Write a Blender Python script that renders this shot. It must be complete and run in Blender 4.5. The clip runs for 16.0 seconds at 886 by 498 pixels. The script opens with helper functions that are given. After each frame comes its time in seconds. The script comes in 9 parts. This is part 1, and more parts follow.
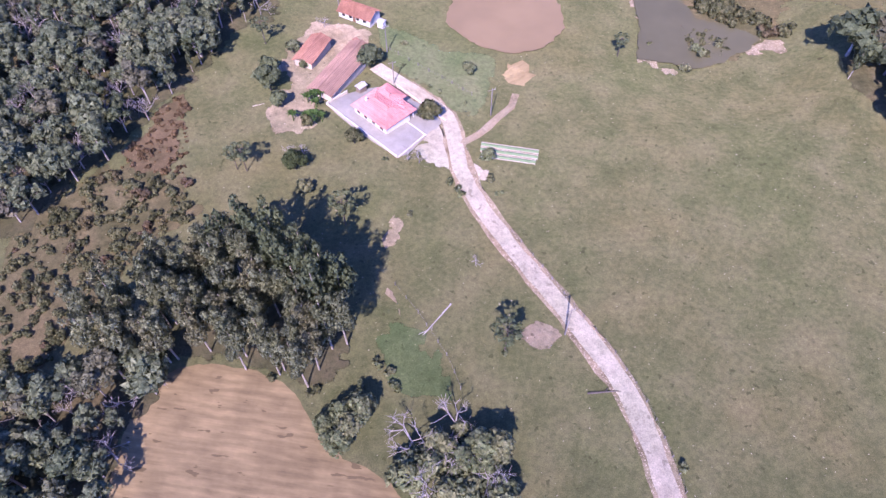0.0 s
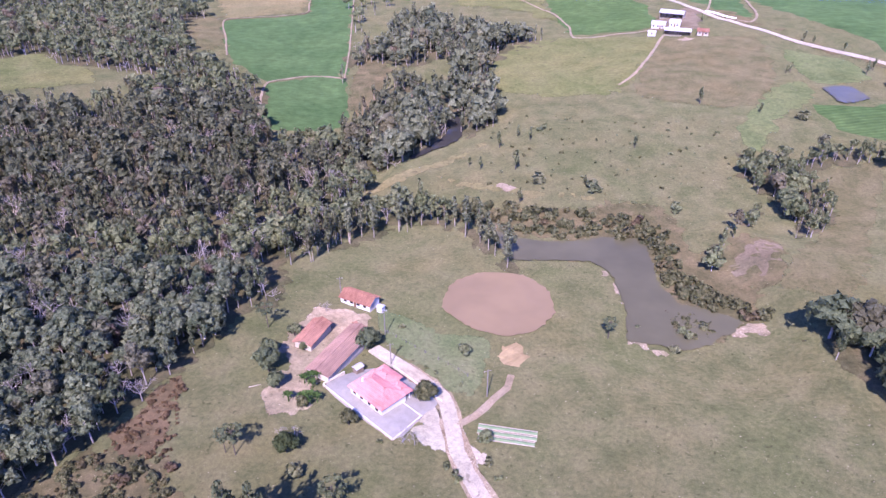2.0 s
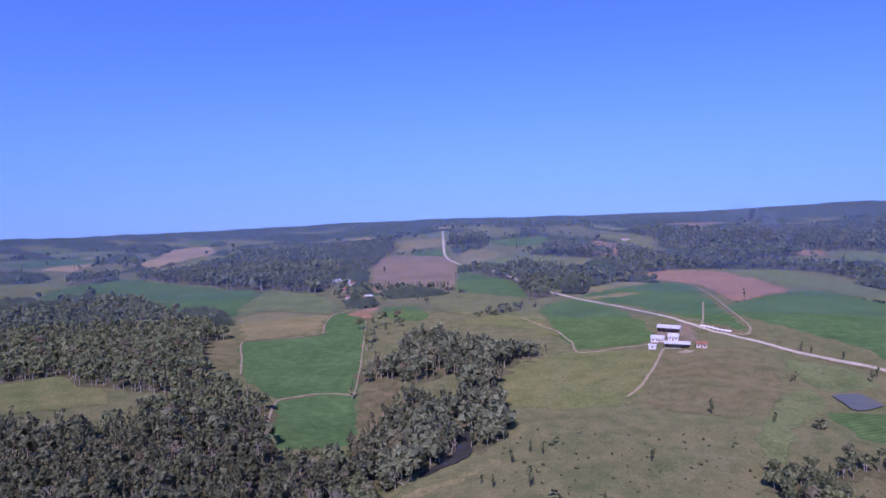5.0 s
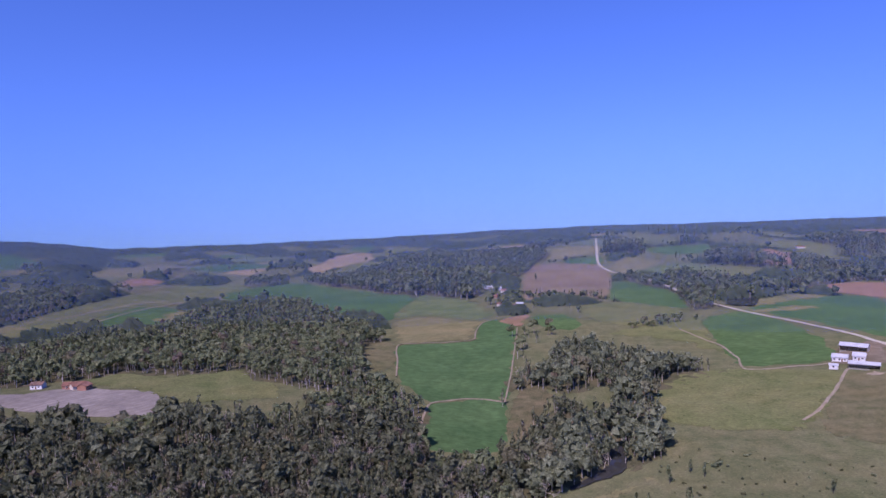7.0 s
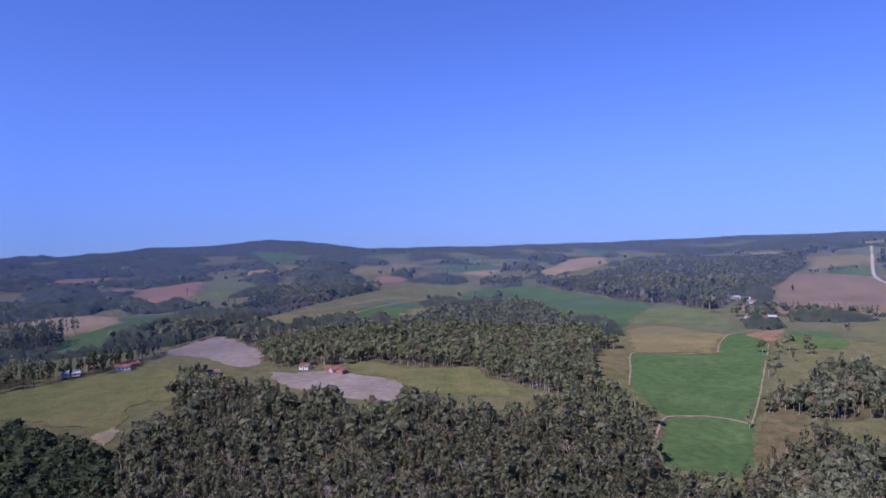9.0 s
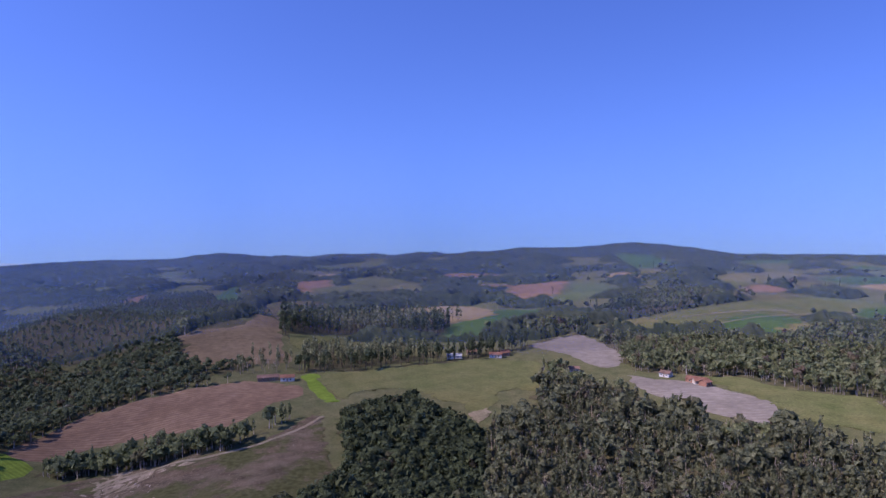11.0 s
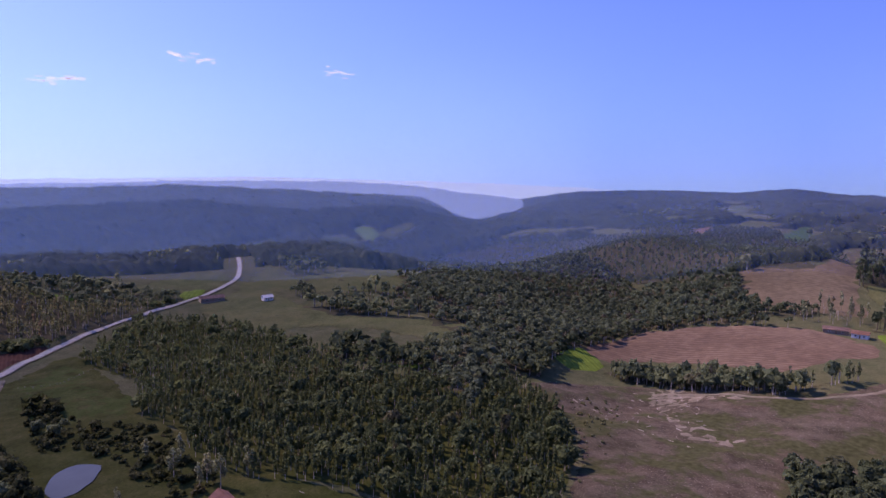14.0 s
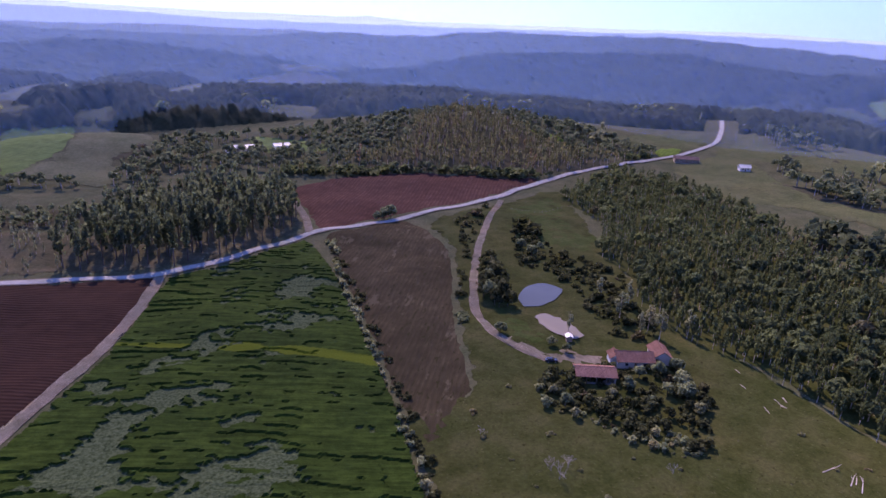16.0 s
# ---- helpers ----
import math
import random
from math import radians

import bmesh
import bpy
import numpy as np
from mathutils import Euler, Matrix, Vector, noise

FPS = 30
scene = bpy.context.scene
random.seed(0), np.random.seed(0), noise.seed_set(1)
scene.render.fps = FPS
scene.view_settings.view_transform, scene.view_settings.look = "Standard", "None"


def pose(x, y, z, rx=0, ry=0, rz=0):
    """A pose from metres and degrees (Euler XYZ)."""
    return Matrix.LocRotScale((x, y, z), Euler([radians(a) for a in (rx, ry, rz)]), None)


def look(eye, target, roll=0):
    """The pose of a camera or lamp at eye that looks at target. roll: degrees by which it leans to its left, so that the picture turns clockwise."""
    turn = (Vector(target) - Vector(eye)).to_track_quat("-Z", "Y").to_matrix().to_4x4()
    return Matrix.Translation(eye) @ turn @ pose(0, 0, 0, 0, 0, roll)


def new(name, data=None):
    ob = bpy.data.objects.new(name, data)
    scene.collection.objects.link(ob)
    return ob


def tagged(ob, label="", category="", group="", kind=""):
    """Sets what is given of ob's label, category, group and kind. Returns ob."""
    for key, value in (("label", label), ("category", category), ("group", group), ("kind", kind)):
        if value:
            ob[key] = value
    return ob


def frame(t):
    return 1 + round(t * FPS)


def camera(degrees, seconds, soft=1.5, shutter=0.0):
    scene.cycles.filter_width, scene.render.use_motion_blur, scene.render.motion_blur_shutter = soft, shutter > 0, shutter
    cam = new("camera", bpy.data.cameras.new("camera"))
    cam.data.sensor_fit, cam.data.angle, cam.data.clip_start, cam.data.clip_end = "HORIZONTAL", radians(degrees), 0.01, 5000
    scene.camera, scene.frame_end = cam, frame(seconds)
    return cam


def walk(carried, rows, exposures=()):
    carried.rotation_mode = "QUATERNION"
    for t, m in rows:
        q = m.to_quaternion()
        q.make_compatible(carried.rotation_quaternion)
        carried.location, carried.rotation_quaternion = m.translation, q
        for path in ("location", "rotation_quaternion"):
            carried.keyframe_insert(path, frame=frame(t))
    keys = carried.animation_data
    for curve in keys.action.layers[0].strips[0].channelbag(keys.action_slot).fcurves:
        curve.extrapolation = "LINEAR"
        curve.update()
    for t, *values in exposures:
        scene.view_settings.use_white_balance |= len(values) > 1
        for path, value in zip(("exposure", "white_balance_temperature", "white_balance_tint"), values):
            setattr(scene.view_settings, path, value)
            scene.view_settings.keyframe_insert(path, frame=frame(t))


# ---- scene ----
from mathutils.geometry import delaunay_2d_cdt

# ---- camera: hovers and turns; seconds, heading, tilt and lean in degrees ----
cam = camera(67.0, 16.0)
PATH = [
    (0.0, 1.05, -54.01, -0.61),
    (0.5, 0.91, -48.35, -0.43),
    (1.0, 0.70, -42.17, -0.29),
    (1.5, 0.56, -36.43, -0.29),
    (2.0, 0.40, -30.32, -0.20),
    (2.5, 0.26, -24.82, -0.39),
    (3.0, 0.11, -18.99, -0.47),
    (3.5, 0.00, -13.59, -0.70),
    (4.0, -0.14, -7.78, -0.96),
    (4.2, -0.19, -5.56, -1.06),
    (6.3, 7.47, -3.11, -1.71),
    (6.5, 9.21, -3.04, -1.72),
    (7.0, 13.71, -2.86, -1.80),
    (7.5, 17.81, -2.70, -1.82),
    (8.0, 22.71, -2.52, -1.89),
    (8.2, 24.78, -2.46, -1.88),
    (10.3, 51.93, -1.34, -0.96),
    (10.5, 55.53, -1.31, -0.96),
    (11.0, 63.75, -1.16, -0.83),
    (11.5, 71.03, -1.10, -0.69),
    (12.0, 79.03, -1.05, -0.51),
    (12.5, 86.61, -1.03, -0.23),
    (13.0, 94.31, -1.10, 0.01),
    (13.5, 101.96, -3.50, 0.28),
    (14.0, 109.62, -6.90, 0.90),
    (14.5, 118.32, -10.38, 1.49),
    (15.0, 127.09, -13.37, 1.88),
    (15.5, 137.62, -16.73, 2.29),
    (16.0, 148.69, -20.02, 2.67),
]
EYE = (0, 0, 110)
walk(cam, [(t, pose(*EYE, 90 + tilt, 0, head) @ pose(0, 0, 0, 0, 0, lean)) for t, head, tilt, lean in PATH],
     [(0, 0.83, 6180, 47), (1.5, 0.85, 6080, 48), (3.0, 0.63, 5950, 58), (3.6, 0.40, 5900, 65), (4.2, 0.10, 5850, 56), (6.5, -0.26, 6050, 43), (11, -0.12, 6550, 35), (13, -0.06, 6750, 38), (13.5, 0.0, 7050, 43), (14.5, 0.12, 7300, 52), (15, 0.2, 7380, 56), (16, 0.64, 7100, 48)])

# ---- light: winter sun, high behind the first view -------------------------
SUN_HEAD, SUN_HIGH = 168, 45
world = bpy.data.worlds.new("sky")
scene.world = world
world.use_nodes = True
sky = world.node_tree.nodes.new("ShaderNodeTexSky")
sky.sky_type, sky.sun_disc = "NISHITA", False
sky.sun_elevation, sky.sun_rotation = radians(SUN_HIGH), radians(-SUN_HEAD)
sky.air_density, sky.dust_density, sky.ozone_density = 1.0, 0.9, 2.0
where = world.node_tree.nodes.new("ShaderNodeTexCoord")
haze = world.node_tree.nodes.new("ShaderNodeMapping")
haze.inputs["Location"].default_value = (0, 0, 0.075)
world.node_tree.links.new(where.outputs["Generated"], haze.inputs["Vector"])
world.node_tree.links.new(haze.outputs[0], sky.inputs["Vector"])
tone = world.node_tree.nodes.new("ShaderNodeMix")
tone.data_type, tone.blend_type = "RGBA", "MULTIPLY"
tone.inputs[0].default_value, tone.inputs[7].default_value = 1.0, (0.66, 1.10, 2.20, 1)
world.node_tree.links.new(sky.outputs[0], tone.inputs[6])
world.node_tree.links.new(tone.outputs[2], world.node_tree.nodes["Background"].inputs["Color"])
world.node_tree.nodes["Background"].inputs["Strength"].default_value = 0.097
sun = new("sun", bpy.data.lights.new("sun", "SUN"))
sun.data.energy, sun.data.angle, sun.data.color = 5.0, radians(0.5), (1.0, 0.95, 0.88)
sun.matrix_world = look((-1000 * math.sin(radians(SUN_HEAD)), 1000 * math.cos(radians(SUN_HEAD)), 1000 * math.tan(radians(SUN_HIGH))), (0, 0, 0))

# ---- materials -----------------------------------------------------------
def nodes_of(name):
    m = bpy.data.materials.new(name)
    m.use_nodes = True
    nt = m.node_tree
    return m, nt, nt.nodes["Principled BSDF"]


def node(nt, kind, **values):
    n = nt.nodes.new(kind)
    for k, v in values.items():
        n.inputs[k].default_value = v
    return n


def ramp(nt, fac, stops):
    n = nt.nodes.new("ShaderNodeValToRGB")
    e = n.color_ramp.elements
    while len(e) < len(stops):
        e.new(0.5)
    for el, (p, c) in zip(e, stops):
        el.position, el.color = p, (*c, 1)
    nt.links.new(fac, n.inputs[0])
    return n.outputs[0]


def noise_at(nt, scale, detail=4.0, rough=0.6, vector=None):
    n = node(nt, "ShaderNodeTexNoise", Scale=scale, Detail=detail, Roughness=rough)
    if vector is None:
        vector = position(nt)
    nt.links.new(vector, n.inputs["Vector"])
    return n.outputs[0]


def position(nt):
    for n in nt.nodes:
        if n.bl_idname == "ShaderNodeNewGeometry":
            return n.outputs["Position"]
    return nt.nodes.new("ShaderNodeNewGeometry").outputs["Position"]


def turned(nt, degrees, sx=1.0, sy=1.0):
    """The place, measured along and across a heading; sx, sy: how fast a pattern changes along and across it."""
    n = nt.nodes.new("ShaderNodeMapping")
    n.vector_type = "TEXTURE"
    n.inputs["Rotation"].default_value = (0, 0, radians(degrees))
    n.inputs["Scale"].default_value = (1 / sx, 1 / sy, 1)
    nt.links.new(position(nt), n.inputs["Vector"])
    return n.outputs[0]


def mix(nt, fac, a, b, how="MIX"):
    n = nt.nodes.new("ShaderNodeMix")
    n.data_type, n.blend_type = "RGBA", how
    for sock, v in ((n.inputs[0], fac), (n.inputs[6], a), (n.inputs[7], b)):
        if isinstance(v, (int, float)):
            sock.default_value = v
        elif isinstance(v, tuple):
            sock.default_value = (*v, 1)
        else:
            nt.links.new(v, sock)
    return n.outputs[2]


def steps(nt, fac, a, b):
    n = nt.nodes.new("ShaderNodeMapRange")
    n.inputs[1].default_value, n.inputs[2].default_value = a, b
    nt.links.new(fac, n.inputs[0])
    return n.outputs[0]


def bump(nt, bsdf, fac, strength, distance):
    n = node(nt, "ShaderNodeBump", Strength=strength, Distance=distance)
    nt.links.new(fac, n.inputs["Height"])
    nt.links.new(n.outputs[0], bsdf.inputs["Normal"])


def ground_mat(name, dark, mid, pale, speck=(0.24, 0.22, 0.14), speck_from=0.72, rough=0.95, scale=1.0):
    """Grass and soil: broad drifts, metre patches, tufts and pale specks."""
    m, nt, b = nodes_of(name)
    broad = noise_at(nt, 0.012 * scale, 3)
    patch = noise_at(nt, 0.11 * scale, 4)
    tuft = noise_at(nt, 0.9 * scale, 3)
    c = ramp(nt, patch, [(0.3, dark), (0.5, mid), (0.72, pale)])
    c = mix(nt, steps(nt, broad, 0.35, 0.9), c, ramp(nt, patch, [(0.25, mid), (0.6, pale)]))
    drift = noise_at(nt, 0.035 * scale, 5, 0.65)
    c = mix(nt, 0.35, c, ramp(nt, drift, [(0.36, (0.66, 0.84, 0.66)), (0.5, (1.0, 1.0, 1.0)), (0.64, (1.26, 1.10, 1.05))]), "MULTIPLY")
    c = mix(nt, 0.5, c, ramp(nt, tuft, [(0.3, (0.55, 0.57, 0.55)), (0.65, (1.25, 1.22, 1.17))]), "MULTIPLY")
    clump = noise_at(nt, 0.7 * scale, 2, 0.5)
    c = mix(nt, steps(nt, clump, 0.66, 0.72), c, mix(nt, 0.6, c, tuple(v * 0.5 for v in dark)))
    blade = noise_at(nt, 4.5 * scale, 3, 0.7)
    c = mix(nt, 0.6, c, ramp(nt, blade, [(0.35, (0.62, 0.64, 0.62)), (0.65, (1.32, 1.30, 1.28))]), "MULTIPLY")
    fine = noise_at(nt, 1.7 * scale, 2, 0.5)
    c = mix(nt, steps(nt, fine, speck_from - 0.02, speck_from + 0.03), c, speck)
    nt.links.new(c, b.inputs["Base Color"])
    b.inputs["Roughness"].default_value = rough
    b.inputs["Diffuse Roughness"].default_value = 1.0
    b.inputs["Specular IOR Level"].default_value = 0.02
    bump(nt, b, tuft, 0.45, 0.3)
    # grass grows in over the outer edge of a patch
    at = nt.nodes.new("ShaderNodeAttribute")
    at.attribute_name = "rim"
    worn = mix(nt, 1.0, at.outputs["Fac"], mix(nt, 0.5, noise_at(nt, 0.55, 4, 0.7), noise_at(nt, 2.4, 3, 0.6)), "ADD")
    gone, over = nt.nodes.new("ShaderNodeBsdfTransparent"), nt.nodes.new("ShaderNodeMixShader")
    nt.links.new(steps(nt, worn, 1.02, 1.08), over.inputs[0])
    nt.links.new(b.outputs[0], over.inputs[1])
    nt.links.new(gone.outputs[0], over.inputs[2])
    nt.links.new(over.outputs[0], nt.nodes["Material Output"].inputs["Surface"])
    return m


def crop_mat(name, a, c, heading, pitch, dark=(0.02, 0.03, 0.012), gap=0.0, pale=None, pale_from=0.6, strength=0.5, relief=0.5, stray=1.2):
    """Rows of a crop or of ploughed soil, running on a heading, pitch metres apart."""
    m, nt, b = nodes_of(name)
    w = nt.nodes.new("ShaderNodeTexWave")
    w.inputs["Scale"].default_value = 0.314 / pitch
    w.inputs["Distortion"].default_value, w.inputs["Detail"].default_value = stray, 2.5
    w.inputs["Detail Scale"].default_value = 0.6
    nt.links.new(turned(nt, heading - 90), w.inputs["Vector"])
    broad = noise_at(nt, 0.02, 3)
    patch = noise_at(nt, 0.16, 5, 0.65)
    col = ramp(nt, broad, [(0.35, a), (0.65, c)])
    col = mix(nt, 0.6, col, ramp(nt, patch, [(0.3, (0.6, 0.6, 0.6)), (0.7, (1.3, 1.3, 1.25))]), "MULTIPLY")
    col = mix(nt, steps(nt, w.outputs[1], 0.75, 0.25), col, mix(nt, strength, col, dark))
    comb = noise_at(nt, 1.1, 4, 0.7, turned(nt, heading, 0.12, 1.0))
    col = mix(nt, 0.6, col, ramp(nt, comb, [(0.3, (0.62, 0.62, 0.62)), (0.7, (1.3, 1.28, 1.22))]), "MULTIPLY")
    if pale:
        streak = noise_at(nt, 0.10, 5, 0.7, turned(nt, heading, 0.45, 1.0))
        col = mix(nt, steps(nt, streak, pale_from, pale_from + 0.05), col, pale)
    if gap:
        clod = noise_at(nt, 0.45, 2, 0.5, turned(nt, heading, 0.5, 1.6))
        col = mix(nt, steps(nt, clod, 0.62 - gap, 0.64 - gap), col, dark)
    nt.links.new(col, b.inputs["Base Color"])
    b.inputs["Roughness"].default_value = 0.95
    b.inputs["Diffuse Roughness"].default_value = 1.0
    b.inputs["Specular IOR Level"].default_value = 0.02
    bump(nt, b, w.outputs[1], relief, 0.3)
    return m


def oat_mat():
    """Young oats: a tall dark green stand, beaten down to a pale mat where tint is low."""
    m, nt, b = nodes_of("young_oat_crop")
    at = nt.nodes.new("ShaderNodeAttribute")
    at.attribute_name = "tint"
    broad, patch = noise_at(nt, 0.022, 3), noise_at(nt, 0.45, 4, 0.65)
    comb = noise_at(nt, 0.7, 4, 0.65, turned(nt, 152, 0.12, 1.0))
    fleck = noise_at(nt, 1.3, 3, 0.6)
    col = ramp(nt, broad, [(0.35, (0.027, 0.052, 0.011)), (0.65, (0.042, 0.074, 0.013))])
    col = mix(nt, 0.7, col, ramp(nt, patch, [(0.3, (0.55, 0.6, 0.55)), (0.7, (1.35, 1.3, 1.25))]), "MULTIPLY")
    # streaks along the drills: shade between rows put into the colour
    col = mix(nt, 0.7, col, ramp(nt, comb, [(0.34, (0.4, 0.45, 0.4)), (0.66, (1.45, 1.4, 1.25))]), "MULTIPLY")
    col = mix(nt, steps(nt, at.outputs["Fac"], 1.0, 1.6), col, mix(nt, 0.8, col, (0.105, 0.135, 0.012)))
    beaten = ramp(nt, fleck, [(0.35, (0.034, 0.054, 0.020)), (0.6, (0.094, 0.124, 0.056))])
    col = mix(nt, steps(nt, at.outputs["Fac"], 0.25, 0.6), beaten, col)
    nt.links.new(col, b.inputs["Base Color"])
    b.inputs["Roughness"].default_value, b.inputs["Specular IOR Level"].default_value = 0.95, 0.02
    b.inputs["Diffuse Roughness"].default_value = 1.0
    bump(nt, b, fleck, 0.6, 0.3)
    return m


def leaf_mat(name, dark, pale, brown=(0.10, 0.07, 0.04), brown_from=0.8, grain=0.85):
    """Foliage: each leaf clump and each tree of its own green."""
    m, nt, b = nodes_of(name)
    g = nt.nodes.new("ShaderNodeNewGeometry")
    at = nt.nodes.new("ShaderNodeAttribute")
    at.attribute_name = "tint"
    c = ramp(nt, g.outputs["Random Per Island"], [(0.0, tuple(v * 1.3 for v in dark)), (1.0, tuple(v * 1.25 for v in pale))])
    t = ramp(nt, at.outputs["Fac"], [(0.0, (0.72, 0.76, 0.72)), (0.55, (1.0, 1.0, 1.0)), (1.0, (1.25, 1.2, 1.08))])
    c = mix(nt, 1.0, c, t, "MULTIPLY")
    c = mix(nt, steps(nt, at.outputs["Fac"], brown_from, 1.0), c, brown)
    # mottling: shaded gaps between sprays are put into the leaf colour
    spray, twig = noise_at(nt, 0.9, 3, 0.65), noise_at(nt, 3.2, 2, 0.6)
    c = mix(nt, grain, c, ramp(nt, spray, [(0.34, (0.42, 0.44, 0.42)), (0.52, (1.0, 1.0, 1.0)), (0.68, (1.6, 1.55, 1.5))]), "MULTIPLY")
    c = mix(nt, 0.6, c, ramp(nt, twig, [(0.36, (0.5, 0.5, 0.5)), (0.64, (1.5, 1.48, 1.42))]), "MULTIPLY")
    bump(nt, b, spray, 0.7, 0.5)
    nt.links.new(c, b.inputs["Base Color"])
    b.inputs["Roughness"].default_value = 0.75
    b.inputs["Specular IOR Level"].default_value = 0.08
    tr = nt.nodes.new("ShaderNodeBsdfTranslucent")
    nt.links.new(c, tr.inputs["Color"])
    mx = nt.nodes.new("ShaderNodeMixShader")
    mx.inputs[0].default_value = 0.42
    nt.links.new(b.outputs[0], mx.inputs[1])
    nt.links.new(tr.outputs[0], mx.inputs[2])
    nt.links.new(mx.outputs[0], nt.nodes["Material Output"].inputs["Surface"])
    return m


def plain_mat(name, a, c, scale=2.0, rough=0.8, metal=0.0, relief=0.02):
    m, nt, b = nodes_of(name)
    n1, n2 = noise_at(nt, scale, 4), noise_at(nt, scale * 9, 3)
    col = ramp(nt, n1, [(0.3, a), (0.7, c)])
    col = mix(nt, 0.35, col, ramp(nt, n2, [(0.3, (0.7, 0.7, 0.7)), (0.7, (1.15, 1.15, 1.15))]), "MULTIPLY")
    nt.links.new(col, b.inputs["Base Color"])
    b.inputs["Roughness"].default_value, b.inputs["Metallic"].default_value = rough, metal
    bump(nt, b, n2, 0.4, relief)
    return m


def water_mat(name, colour, rough=0.08):
    m, nt, b = nodes_of(name)
    n1, n2 = noise_at(nt, 0.05, 3), noise_at(nt, 1.4, 3)
    dark = tuple(v * 0.8 for v in colour)
    nt.links.new(ramp(nt, n1, [(0.35, dark), (0.65, colour)]), b.inputs["Base Color"])
    b.inputs["Roughness"].default_value = rough
    b.inputs["Specular IOR Level"].default_value = 0.12 if rough > 0.1 else 0.13
    bump(nt, b, n2, 0.12, 0.05)
    return m


def cleared_mat():
    """Logged ground: bark litter, bare soil and green regrowth in drifts."""
    m = ground_mat("cleared_land", (0.052, 0.040, 0.027), (0.092, 0.072, 0.051), (0.150, 0.120, 0.088), (0.26, 0.22, 0.165), 0.66)
    nt, b = m.node_tree, m.node_tree.nodes["Principled BSDF"]
    old = b.inputs["Base Color"].links[0].from_socket
    green = ramp(nt, noise_at(nt, 0.4, 3), [(0.3, (0.045, 0.050, 0.020)), (0.7, (0.092, 0.092, 0.042))])
    nt.links.new(mix(nt, steps(nt, noise_at(nt, 0.028, 5, 0.7), 0.47, 0.56), old, green), b.inputs["Base Color"])
    return m


